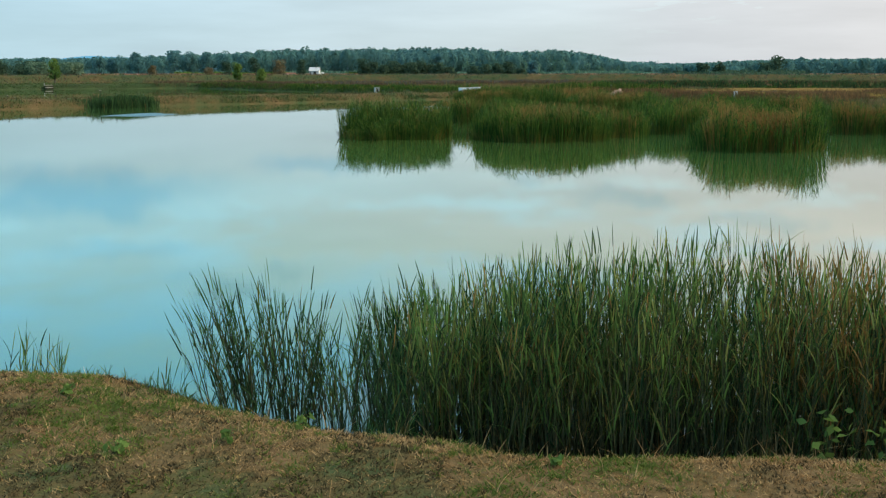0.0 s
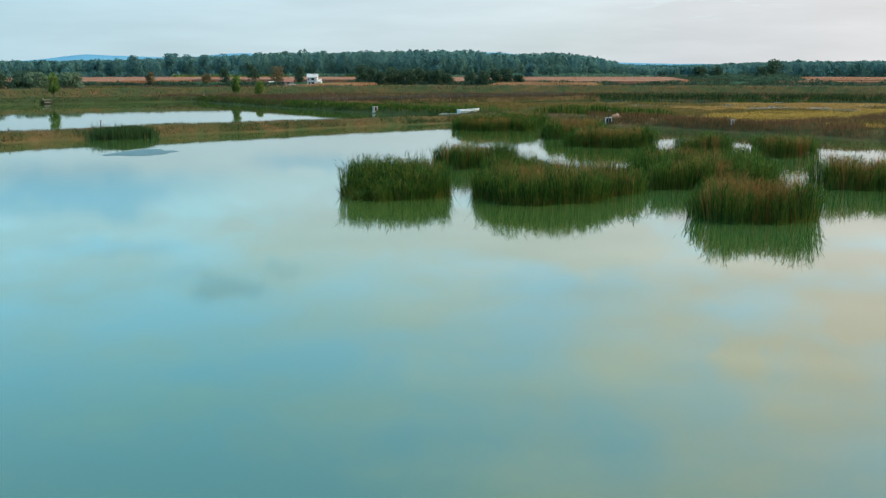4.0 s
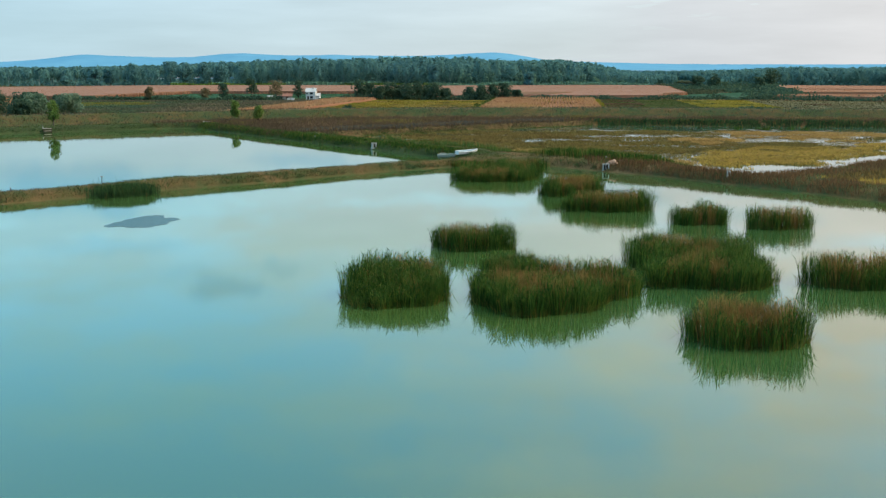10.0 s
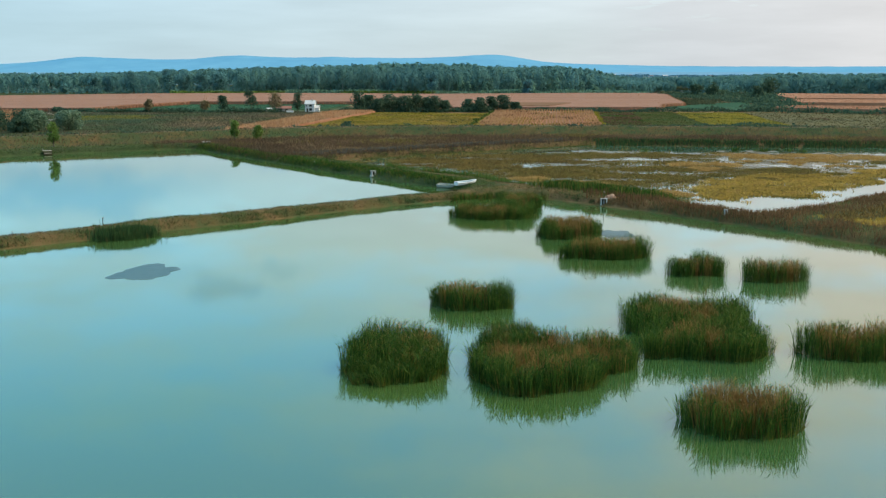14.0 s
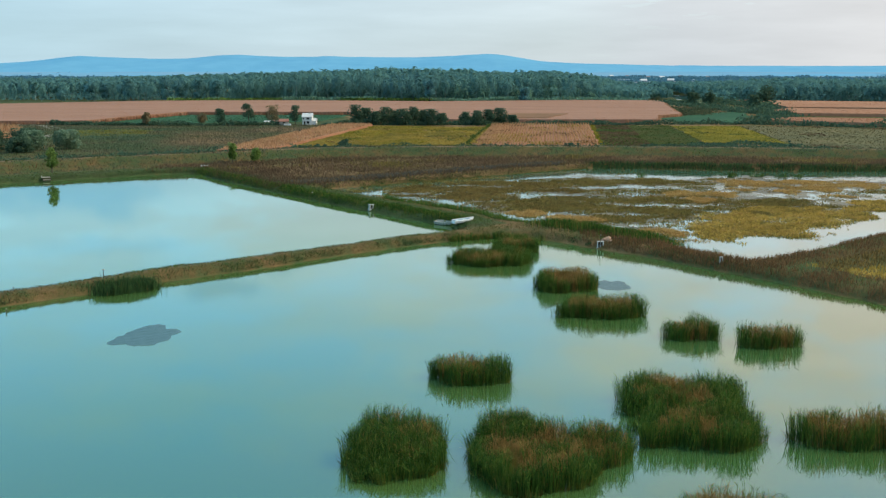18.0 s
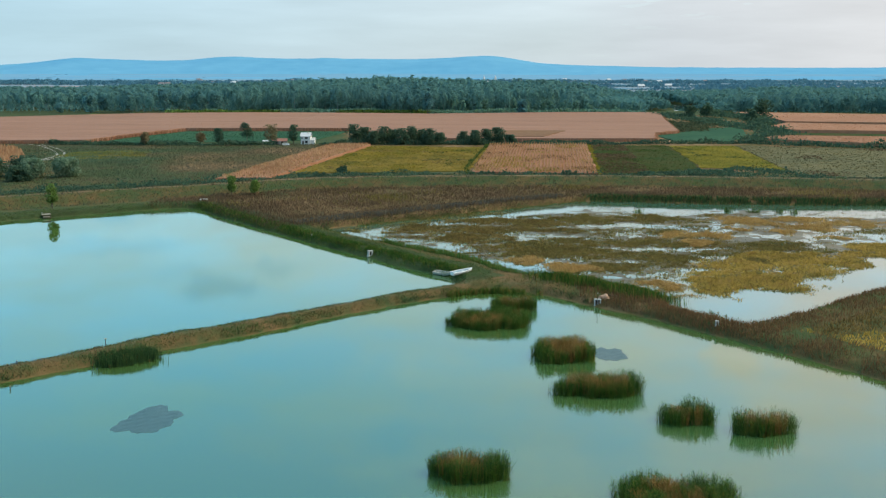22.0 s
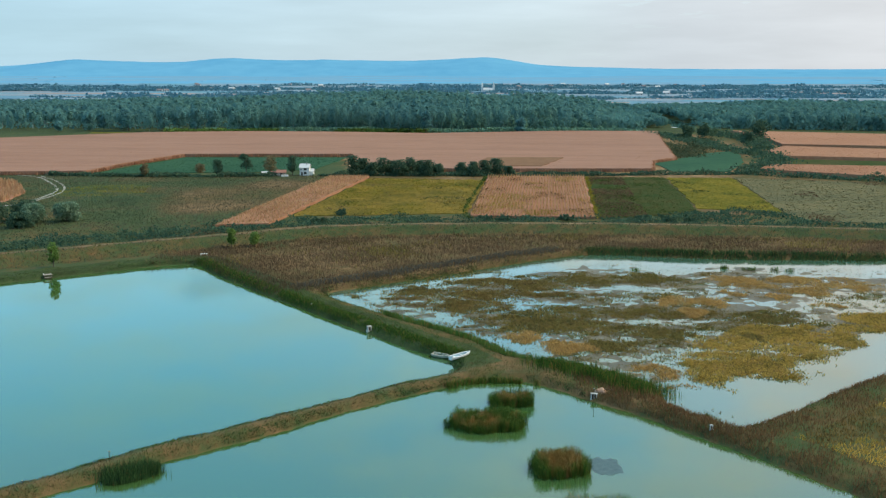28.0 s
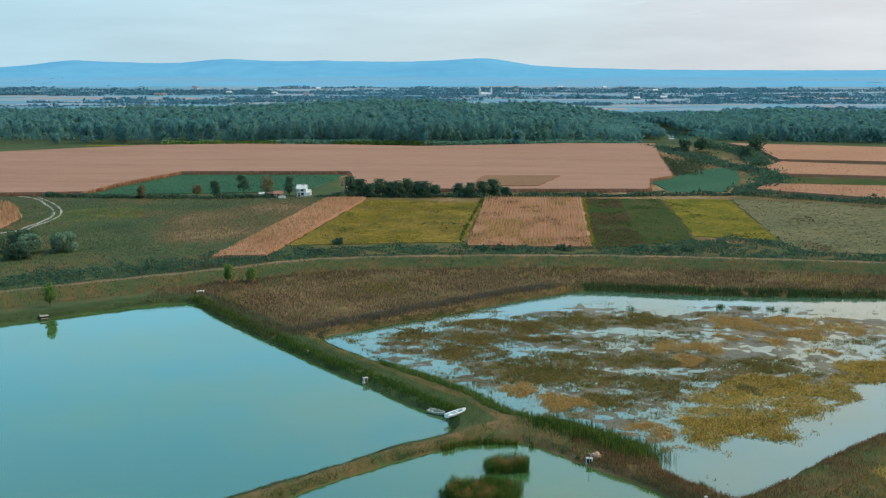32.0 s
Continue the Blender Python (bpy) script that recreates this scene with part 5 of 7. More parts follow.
def grass_stuff(name, pts, h, w, mat, label, lean=0.35, seg=2, category="grass"):
    n = len(pts)
    pts = pts.copy()
    pts[:, 2] -= 0.02
    return stuff(name, blades(name, pts, rng.uniform(0.5, 1.2, n) * h, rng.uniform(0.6, 1.3, n) * w, rng.uniform(0, lean, n), rng.uniform(0, lean * 1.4, n), seg, mat), label, category)


def near_bank():
    """Short tufts, each of one colour: straw, green, or dark litter, in patches."""
    c = scatter(38000, -6.5, 6.5, 6.2, 11.6, lambda x, y, h, dw, dl, i3: dw > -0.02)
    x, y = c[:, 0], c[:, 1]
    patch = 0.40 * wav(x, y, 0.9) + 0.45 * wav(x, y, 2.6, 1.0) + 0.45 * wav(x, y, 6.5, 2.0) + rng.normal(0, 0.42, len(x))
    bare = wav(x, y, 1.1, 0.6) + 0.9 * np.clip((7.9 - y) / 0.8, -1, 1) - 0.25 * x + rng.normal(0, 0.35, len(x)) > 0.75
    kind = np.where(bare & (rng.uniform(size=len(x)) < 0.75), 2, np.where(patch - 0.06 * x > 0.42, 1, np.where(patch < -0.62, 2, 0)))
    for k, (name, mat, tall, words) in enumerate((("dry_grass", M_BANK_STRAW, 0.042, "trampled straw-coloured grass tufts on the near bank"), ("green_grass", M_BANK_GREEN, 0.060, "short bright green grass tufts on the near bank"),
                                                  ("dark_litter", M_BANK_DARK, 0.045, "dark withered litter on bare soil of the near bank"))):
        q = np.repeat(c[kind == k], 8, 0)
        q[:, :2] += rng.normal(0, 0.022, (len(q), 2))
        grass_stuff(name, q, tall, 0.0105, mat, words, 0.9, 2)
    p = scatter(700, -6.5, 6.5, 6.2, 10, lambda x, y, h, dw, dl, i3: dw > 0)
    grass_stuff("dry_grass", p, 0.17, 0.006, M_BANK_STRAW, "single bleached stalks on the near bank", 0.9, 4)
    p = scatter(9000, -1.9, -0.3, 9.0, 10.4, lambda x, y, h, dw, dl, i3: (dw > -0.1) & (np.hypot((x + 1.15) / 0.55, (y - 9.65) / 0.35) < 1))
    grass_stuff("green_grass", p, 0.17, 0.007, M_BANK_GREEN, "thick green tuft of grass at the water's edge", 0.6, 4)
    p = scatter(9000, -5, 8, 7.8, 11, lambda x, y, h, dw, dl, i3: (dw > -0.1) & (dw < 0.28))
    grass_stuff("green_grass", p, 0.16, 0.008, M_GRASS, "longer green grass fringing the water", 0.5, 4)
    p = scatter(3000, -6.4, -4.2, 10.6, 12, lambda x, y, h, dw, dl, i3: (dw > -0.15) & (dw < 0.35))
    grass_stuff("green_grass", p, 0.26, 0.008, M_SKIRT, "yellow-green grass at the foot of the reeds", 0.4, 4)
    p = scatter(900, -0.5, 6, 7.8, 11, lambda x, y, h, dw, dl, i3: (dw > -0.1) & (dw < 0.5))
    grass_stuff("dry_grass", p, 0.30, 0.006, M_STRAW, "wispy dry stems at the foot of the reeds", 0.6, 4)


near_bank()


def weed(x, y, size, label, mat):
    z = float(land(np.array([x]), np.array([y]))[0][0])
    ob = thing("weed", (x, y, z), label, "weed", "weeds on the near bank")
    k = int(14 + 20 * size)
    part("stem", tube(bmesh.new(), (0, 0, -0.02), (0.02, 0.01, size), 0.006, 0.003, 5), M_GRASS, ob)
    c = np.column_stack([rng.normal(0, size * 0.3, k), rng.normal(0, size * 0.3, k), rng.uniform(0.02, size, k)])
    part("leaves", leaf_cloud(c, rng.uniform(0.06, 0.12, k) * (0.7 + size), mat, "leaves"), None, ob)


for x, y, s in ((-1.75, 8.05, 0.10), (-2.55, 7.75, 0.12), (-1.2, 8.6, 0.12), (0.9, 7.75, 0.08), (-3.5, 9.2, 0.08)):
    weed(x, y, s, "low broad-leaved green weed in the grass", M_LEAF_FRESH)
weed(3.15, 8.25, 0.42, "yellow-green leafy weed at the foot of the reeds", M_LEAF_FRESH)
weed(3.6, 8.1, 0.30, "yellow-green leafy weed at the foot of the reeds", M_LEAF_FRESH)
weed(1.0, 8.45, 0.16, "small yellow-flowering weed at the waterside", M_LEAF_FRESH)


def along_shores(n, reach):
    """Places on land within reach of the pond shores that lie in view."""
    lines = np.concatenate([smooth_line(POND_NEAR, True, 0.5), smooth_line(POND_FAR, True, 0.5), smooth_line(MARSH, True, 0.5)])
    lines = lines[(lines[:, 1] > 60) & (np.abs(lines[:, 0]) < 20 + 0.45 * lines[:, 1])]
    q = lines[rng.integers(0, len(lines), n)] + rng.uniform(-reach, reach, (n, 2))
    h, dry, worn, dw, dl, i3 = land(q[:, 0], q[:, 1])
    k = (dw > 0.1) & (dw < reach) & (h > 0.08)
    return np.column_stack([q, h])[k]


def dyke_grass():
    p = along_shores(200000, 6.0)
    k = (wav(p[:, 0], p[:, 1], 0.35) + rng.normal(0, 0.5, len(p)) > 0.1) | (p[:, 0] < 4) & (p[:, 1] > 141) & (rng.uniform(size=len(p)) < 0.85)
    grass_stuff("green_grass", p[k], 0.26, 0.035, M_GRASS, "rough green grass on the dykes", 0.5)
    grass_stuff("dry_grass", p[~k], 0.24, 0.035, M_DYKE, "rough brown grass on the dykes", 0.5)
    p = along_shores(170000, 1.5)
    k = (p[:, 0] < 16) & (lattice(p[:, 0], p[:, 1], 3.0, 71) + 0.7 * lattice(p[:, 0], p[:, 1], 0.9, 72) + rng.normal(0, 0.25, len(p)) > 0.05)
    grass_stuff("dark_sedge", p[k], 0.34, 0.04, M_REED_DEEP, "dark green sedge along the foot of the dykes", 0.5, category="sedge")
    p = along_shores(260000, 7.0)
    p = p[(p[:, 0] > 15) & (p[:, 1] < 150) & (p[:, 1] < 135 + (p[:, 0] - 15) * 0.4)]
    p = p[wav(p[:, 0], p[:, 1], 0.3) + rng.normal(0, 0.4, len(p)) > -0.35]
    grass_stuff("rusty_weeds", p, 0.62, 0.055, M_RUST, "tall russet weeds on the marsh dykes", 0.3, category="weeds")
    p = scatter(60000, 28, 75, 70, 150, lambda x, y, h, dw, dl, i3: dw >= 6.5)
    k = wav(p[:, 0], p[:, 1], 0.16) > 0
    grass_stuff("green_grass", p[k], 0.40, 0.09, M_MAT_YELLOW, "yellow-green meadow grass between the dykes", 0.5)
    grass_stuff("dry_grass", p[~k], 0.45, 0.09, M_MAT_BROWN, "brown meadow grass between the dykes", 0.5)
    p = scatter(170000, -66, 130, 185, 256, lambda x, y, h, dw, dl, i3: ~i3 & (dw > 0.4) & (dl > 6.5) & (y > 186 + 0.0 * x) & (wav(x, y, 0.12) + rng.normal(0, 0.6, len(x)) > -0.6))
    k = (wav(p[:, 0], p[:, 1], 0.07, 2.0) + rng.normal(0, 0.4, len(p))) > 0.95
    grass_stuff("brown_reeds", p[~k], 0.75, 0.06, M_BROWN, "wide field of brown withered reeds before the levee", 0.25, category="reeds")
    grass_stuff("green_grass", p[k], 0.8, 0.12, M_MAT_OLIVE, "yellow-green grass among the withered reeds", 0.3)
    p = scatter(120000, -130, 160, 180, 275, lambda x, y, h, dw, dl, i3: (dl < 8) & (dl > 0.9) & (dw > 1))
    k = wav(p[:, 0], p[:, 1], 0.2) + rng.normal(0, 0.5, len(p)) > 0.6
    grass_stuff("green_grass", p[k], 0.45, 0.10, M_GRASS, "coarse dark grass on the levee slopes", 0.4)
    grass_stuff("dry_grass", p[~k], 0.45, 0.10, M_DULL, "coarse brown grass on the levee slopes", 0.4)


dyke_grass()


def levee_growth():
    """Coarse dark growth in long streaks on the levee's slopes."""
    p = scatter(150000, -130, 170, 175, 275, lambda x, y, h, dw, dl, i3: (dl < 8.5) & (dl > 1.0) & (dw > 1))
    dl, _ = line_distance(p[:, 0], p[:, 1], L_LEVEE, False)
    streak = lattice(0.6 * p[:, 0], 8 * dl, 12.0, 41) + 0.6 * lattice(p[:, 0], 4 * dl, 3.5, 42) + rng.normal(0, 0.2, len(p))
    for k, mat, tall, words in ((streak > 0.02, M_LEAF_DARK, 0.5, "dark green coarse growth on the levee"), (streak < -0.45, M_RUST, 0.5, "withered russet growth on the levee")):
        grass_stuff("levee_weeds", p[k], tall, 0.12, mat, words, 0.5, 1, "weeds")


levee_growth()


def marsh_grass():
    n = 800000
    x, y = rng.uniform(-26, 110, n), rng.uniform(116, 232, n)
    mv, tone = mats_of(x, y)
    k = (np.abs(x) < 8 + 0.45 * y) & (rng.uniform(size=n) < np.clip((mv + 0.30) / 0.84, 0, 1) ** 1.65)
    x, y, tone = x[k], y[k], tone[k]
    h, dry, worn, dw, dl, i3 = land(x, y)
    k = i3 & (dw < -0.5)
    p, tone = np.column_stack([x, y, np.maximum(h, -0.05)])[k], tone[k]
    swap = rng.uniform(size=len(p)) + 0.25 * wav(p[:, 0], p[:, 1], 0.5, 2.0)
    tone = np.where((tone == 0) & (swap < 0.32), 1, np.where((tone == 1) & (swap < 0.30), 0, np.where((tone == 3) & (swap < 0.22), 1, np.where((tone == 3) & (swap > 0.85), 2, tone))))
    for k, (name, mat, words) in enumerate((("brown_marsh_grass", M_MAT_BROWN, "mats of russet-brown marsh grass"), ("olive_marsh_grass", M_MAT_OLIVE, "mats of olive-green marsh grass"),
                                            ("orange_marsh_grass", M_MAT_ORANGE, "small patches of orange-tan marsh grass"), ("yellow_marsh_grass", M_MAT_YELLOW, "wide mats of golden-yellow marsh grass"))):
        grass_stuff(name, p[tone == k], 0.36, 0.12, mat, words, 0.9)
    # low drowned plants that mottle the shallows
    n = 60000
    x, y = rng.uniform(-26, 105, n), rng.uniform(125, 228, n)
    h, dry, worn, dw, dl, i3 = land(x, y)
    mv, _ = mats_of(x, y)
    shallow = (y > 134 + np.maximum(x - 26, 0) * 0.72) | (x < 24)
    north = (y > 185) & (dw > -9)
    dense = np.clip(0.45 + 0.5 * wav(x, y, 0.10, 1.5) + 0.35 * wav(x, y, 0.5, 3.0), 0, 1) * np.where(north, 0.10, 1.0)
    k = i3 & (dw < -1) & (mv < 0.2) & shallow & (rng.uniform(size=n) < dense)
    c = np.column_stack([x, y, rng.uniform(0.01, 0.06, n)])[k]
    tone = wav(c[:, 0], c[:, 1], 0.2, 0.7) + rng.normal(0, 0.5, len(c)) > 0.4
    grass_stuff("marsh_plants", c[~tone], 0.10, 0.16, M_MAT_GREY, "grey-green drowned plants mottling the shallows", 0.8, 1, "marsh plants")
    grass_stuff("marsh_plants", c[tone], 0.11, 0.14, M_MAT_BROWN, "brownish drowned plants mottling the shallows", 0.8, 1, "marsh plants")


marsh_grass()


def mud_flat():
    """Mud and drowned litter that just breaks the marsh water in countless small patches."""
    xs, ys = np.arange(-26, 104, 0.42), np.arange(117, 231, 0.42)
    X, Y = np.meshgrid(xs, ys)
    x, y = X.ravel(), Y.ravel()
    d3, i3 = line_distance(x, y, L_MARSH, True)
    mv, _ = mats_of(x, y)
    n = 0.36 * lattice(x, y, 12.0, 4) + 0.40 * lattice(x, 1.5 * y, 4.0, 5) + 0.34 * lattice(x, 1.3 * y, 1.6, 6) + 0.24 * lattice(x, y, 0.9, 7)
    open_water = (y < 134 + np.maximum(x - 26, 0) * 0.72) & (x > 22)
    bias = -0.06 - 0.5 * np.clip(mv, 0, 0.8) + 0.55 * np.clip(mv + 0.25, -0.6, 0.25) - 1.3 * open_water - 0.9 * ((y > 185) & (d3 < 9)) - 0.8 * (d3 < 2.0) - 0.3 * np.clip(1 - ((x + 11) * 0.74 + (y - 170) * 0.674) / 9, 0, 1)
    z = np.clip(0.05 * (n + bias), -0.05, 0.045)
    z = np.where(i3, z, -0.3)
    nx, ny = len(xs), len(ys)
    i = np.arange((ny - 1) * nx).reshape(ny - 1, nx)[:, :-1].ravel()
    f = np.stack([i, i + 1, i + nx + 1, i + nx], 1)
    f = f[(z[f].max(1) > -0.03)]
    used, back = np.unique(f, return_inverse=True)
    me = raw_mesh("mud", np.stack([x, y, z], 1)[used], back.reshape(f.shape), M_MUD, True)
    tagged(new("mud", me), "wet grey-brown mud and litter breaking the marsh water", "mud", kind="structure")


mud_flat()


def scrub():
    """Low dark bushes and weeds along the levee's far foot and in the meadow."""
    n = 170000
    x, y = rng.uniform(-150, 200, n), rng.uniform(200, 300, n)
    dl, _ = line_distance(x, y, L_LEVEE, False)
    behind = y > np.interp(x, [a for a, _ in LEVEE], [b for _, b in LEVEE])
    depth = np.where(x < -40, 30, np.where(x > 95, 22, np.where(x > 55, 44, 26)))
    k = behind & (dl > 4) & (dl < depth) & (wav(x, y, 0.14) + 0.5 * wav(x, y, 0.5, 1.0) > -0.35 - 0.6 * (dl < 12)) & ~(inside_poly(x, y, CORN_STRIP) | inside_poly(x, y, SOY_A) | inside_poly(x, y, CORN_B) | inside_poly(x, y, WEEDY) | inside_poly(x, y, SOY_B) | inside_poly(x, y, GREY_A) | inside_poly(x, y, GREY_B))
    x, y, dl = x[k], y[k], dl[k]
    top = 0.5 + 0.9 * np.clip(wav(x, y, 0.22, 2.0) + 0.3, 0, 1.2)
    z = 0.5 + rng.uniform(0, 1, len(x)) ** 0.7 * top
    stuff("scrub", leaf_cloud(np.column_stack([x, y, z]), rng.uniform(0.35, 0.85, len(x)), M_LEAF_DARK, "scrub"), "dark green scrub along the foot of the levee", "scrub")
    n = 90000
    x, y = rng.uniform(-190, -38, n), rng.uniform(225, 396, n)
    dl, _ = line_distance(x, y, L_LEVEE, False)
    out = ~(inside_poly(x, y, CORN_STRIP) | inside_poly(x, y, SOY_A) | inside_poly(x, y, CORN_L))
    behind = y > np.interp(x, [a for a, _ in LEVEE], [b for _, b in LEVEE])
    k = behind & out & (dl > 16) & (x < -47 + (y - 285) * 0.12)
    x, y = x[k], y[k]
    z = np.full(len(x), 0.6)
    brown = 0.95 - np.hypot((x + 68) / 30, (y - 330) / 58) + 0.25 * wav(x, y, 0.05, 1.2) + rng.normal(0, 0.12, len(x)) > 0.05
    spot = 0.9 * lattice(0.35 * x, y, 16.0, 51) + 0.5 * lattice(0.4 * x, y, 5.0, 52) + rng.normal(0, 0.2, len(x))
    dark = ~brown & (spot > 0.4)
    gold = ~brown & ~dark & (np.hypot((x + 118) / 14, (y - 345) / 16) < 1.1 + 0.2 * spot)
    for kk, m, words in ((brown & (spot < 0.5) | ~brown & (spot < -0.5), M_DULL, "brownish withered meadow weeds"), (brown & (spot >= 0.5) | ~brown & ~dark & ~gold & (spot >= -0.5), M_MEADOW_GREEN, "rough green meadow weeds"),
                         (dark, M_LEAF_DARK, "patches of dark coarse meadow weeds"), (gold, M_YELLOW, "yellow-green patch of meadow grass")):
        grass_stuff("meadow_weeds", np.column_stack([x, y, z])[kk], 0.36, 0.18, m, words, 0.4, 1, category="weeds")


scrub()

# ---------------------------------------------------------------- trees and bushes


def crown_leaves(n, r, z0, z1, lumps, seed, taper, leaf, mat):
    """A crown of uneven leafy lumps: leaf sprays on the outside of each lump, facing outwards."""
    g = np.random.default_rng(seed)
    cz = g.uniform(0.12, 0.90, lumps)
    ang, rad = g.uniform(0, 2 * np.pi, lumps), np.sqrt(g.uniform(0, 1, lumps)) * r * 0.70 * (1 - taper * np.abs(cz - 0.4))
    c = np.column_stack([np.cos(ang) * rad, np.sin(ang) * rad, z0 + (z1 - z0) * cz])
    size = np.minimum(r * g.uniform(0.34, 0.55, lumps), (z1 - z0) * 0.28)
    k = g.integers(0, lumps, n)
    d = g.normal(0, 1, (n, 3))
    d[:, 2] = d[:, 2] * 0.9 + 0.25
    d /= np.linalg.norm(d, axis=1)[:, None]
    p = c[k] + d * (size[k] * np.sqrt(g.uniform(0.35, 1.1, n)))[:, None]
    p[:, 2] = np.clip(p[:, 2], z0 * 0.8, z1 * 1.03)
    out = d + g.normal(0, 0.4, (n, 3))
    out /= np.linalg.norm(out, axis=1)[:, None]
    a = np.cross(out, g.normal(size=(n, 3)))
    a /= np.linalg.norm(a, axis=1)[:, None]
    b = np.cross(out, a)
    s = (g.uniform(0.6, 1.3, n) * leaf)[:, None]
    v = np.stack([p - a * s * 0.5, p + b * s * 0.36 + out * s * 0.12, p + a * s * 0.5, p - b * s * 0.36 + out * s * 0.12], 1).reshape(-1, 3)
    return raw_mesh("crown", v, np.arange(4 * n).reshape(-1, 4), mat)


def tree(x, y, tall, r, mat, label, seed, leaves=500, low=0.25, lumps=14, leaf=0.45, group="", name="tree", z=None, taper=0.5):
    z = 0.55 if z is None else z
    ob = thing(name, (x, y, z), label, name, group)
    bm = tube(bmesh.new(), (0, 0, -0.3), (0.04 * tall * 0.2, 0, tall * 0.75), 0.022 * tall + 0.03, 0.012, 8)
    g = np.random.default_rng(seed)
    for k in range(6):
        a, h0 = g.uniform(0, 6.28), tall * g.uniform(max(low, 0.1), 0.6)
        tube(bm, (0, 0, h0), (math.cos(a) * r * 0.6, math.sin(a) * r * 0.6, h0 + tall * 0.22), 0.010 * tall, 0.01, 5)
    part("trunk", bm, M_BARK, ob)
    part("crown", crown_leaves(leaves, r, tall * low, tall, lumps, seed, taper, leaf, mat), None, ob)
    return ob


WILLOWS = "willow bushes behind the levee"
for k, (x, y, h, r) in enumerate(((-124, 272, 5.8, 6), (-117, 277, 5.3, 5.2), (-112.5, 272, 5.0, 4.6), (-105.0, 275, 5.0, 4.6), (-131, 281, 5.6, 6), (-113, 264, 3.8, 4.6), (-138, 274, 5.3, 6))):
    tree(x, y, h, r, M_LEAF_WILLOW if k in (2, 3) else M_LEAF_DARK, "rounded silver-green willow bush" if k in (2, 3) else "rounded dark green willow bush", 20 + k, 3600, 0.04, 46, 0.5, WILLOWS, "bush", taper=0.7)
POPLARS = "young poplars along the levee"
for k, (x, y, h) in enumerate(((-83.3, 209.5, 5.2), (-52, 234, 4.6), (-47.2, 236.5, 3.2))):
    tree(x, y, h, 1.25 if k < 2 else 1.3, M_LEAF_FRESH, "slender young poplar with light green leaves", 40 + k, 1300, 0.10, 30, 0.34, POPLARS, z=1.0 if k == 0 else 0.7)
HEDGE = "trees along the field hedge"
for k in range(15):
    x = (-40.5, -37, -33, -29.5, -26, -22.5, -19, -15.5, -12, -8, 1, 5, 9.5, 14, 18.5)[k]
    tree(x, 396 + 2.5 * math.sin(k * 2.1), (7.2, 6.0, 5.0, 6.4, 5.2, 5.8, 6.6, 5.6, 5.8, 4.2, 4.6, 5.2, 5.6, 6.0, 3.6)[k], (3.6, 3.1, 2.8, 3.3, 2.9)[k % 5], M_LEAF_DARK, "small dark green hedge tree", 60 + k, 1500, 0.0, 40, 0.62, HEDGE, taper=0.9)
for k, (x, y, h, r) in enumerate(((-32.9, 288, 1.7, 2.0), (-37, 273, 1.5, 3.2), (6.8, 279, 1.3, 3.0), (12, 278.6, 1.0, 2.2), (28.7, 278.8, 1.5, 3.4), (55.6, 277, 1.4, 3.0), (62, 277.5, 1.1, 2.6), (49, 280.5, 1.2, 2.4))):
    tree(x, y, h, r, M_LEAF_DARK, "low spreading dark green bush behind the levee", 160 + k, 900, 0.0, 26, 0.4, "low bushes behind the levee", "bush", taper=0.2)
YARD = "trees round the white house"
for k, (x, y, h, r, m) in enumerate(((-91, 391, 6.5, 2.2, M_LEAF_DARK), (-82, 399, 8.0, 2.6, M_LEAF_DARK), (-73, 400, 7.0, 2.8, M_LEAF_RUST), (-64, 398, 7.0, 2.4, M_LEAF_DARK), (-118, 388, 5.0, 1.8, M_LEAF_RUST), (-99, 396, 4.2, 2.0, M_LEAF_RUST))):
    tree(x, y, h, r, m, "small dark green yard tree" if m is M_LEAF_DARK else "thin yard tree with brownish leaves", 90 + k, 1100, 0.12, 30, 0.5, YARD)


def hedge_row(pts, width, tall, n, label, mat=M_LEAF_DARK, size=0.9):
    line = smooth_line(pts, False, 1.0)
    q = line[rng.integers(0, len(line), n)] + rng.normal(0, width * 0.4, (n, 2))
    top = tall * (0.65 + 0.5 * wav(q[:, 0], q[:, 1], 0.16))
    c = np.column_stack([q, 0.55 + rng.uniform(0.05, 1, n) * np.maximum(top, 0.4)])
    stuff("hedge", leaf_cloud(c, rng.uniform(0.6, 1.3, n) * size, mat, "hedge"), label, "hedge")


hedge_row([(-155, 393), (-140, 391), (-120, 390), (-95, 389), (-70, 392)], 3, 1.8, 3000, "low dark hedge along the lane")
hedge_row([(-52, 394), (-20, 394), (25, 394), (70, 398), (110, 402)], 3, 2.0, 5000, "dark hedge below the wide corn field")
hedge_row([(108, 404), (124, 392), (150, 378), (185, 358), (240, 330)], 5, 2.6, 4000, "dark overgrown hedge between the fields")
hedge_row([(120, 632), (128, 560), (132, 520), (140, 480), (132, 440), (112, 408)], 9, 3.0, 5000, "thicket of scrub between corn fields", M_LEAF_DARK, 1.3)
hedge_row([(150, 640), (160, 600), (158, 560), (150, 520)], 8, 4.0, 3000, "dark thicket between corn fields", M_LEAF_DARK, 1.4)
hedge_row([(96, 600), (110, 540), (100, 480), (118, 520), (138, 600)], 10, 1.2, 4000, "weedy green hollow beside the wide corn field", M_MEADOW_GREEN, 1.2)
hedge_row([(3, 282), (1.5, 300), (9.5, 385)], 0.8, 1.3, 700, "weedy green strip beside the corn", M_GRASS, 0.6)
hedge_row([(37.4, 282), (47, 386)], 0.8, 1.2, 700, "weedy yellow-green strip beside the corn", M_YELLOW, 0.6)
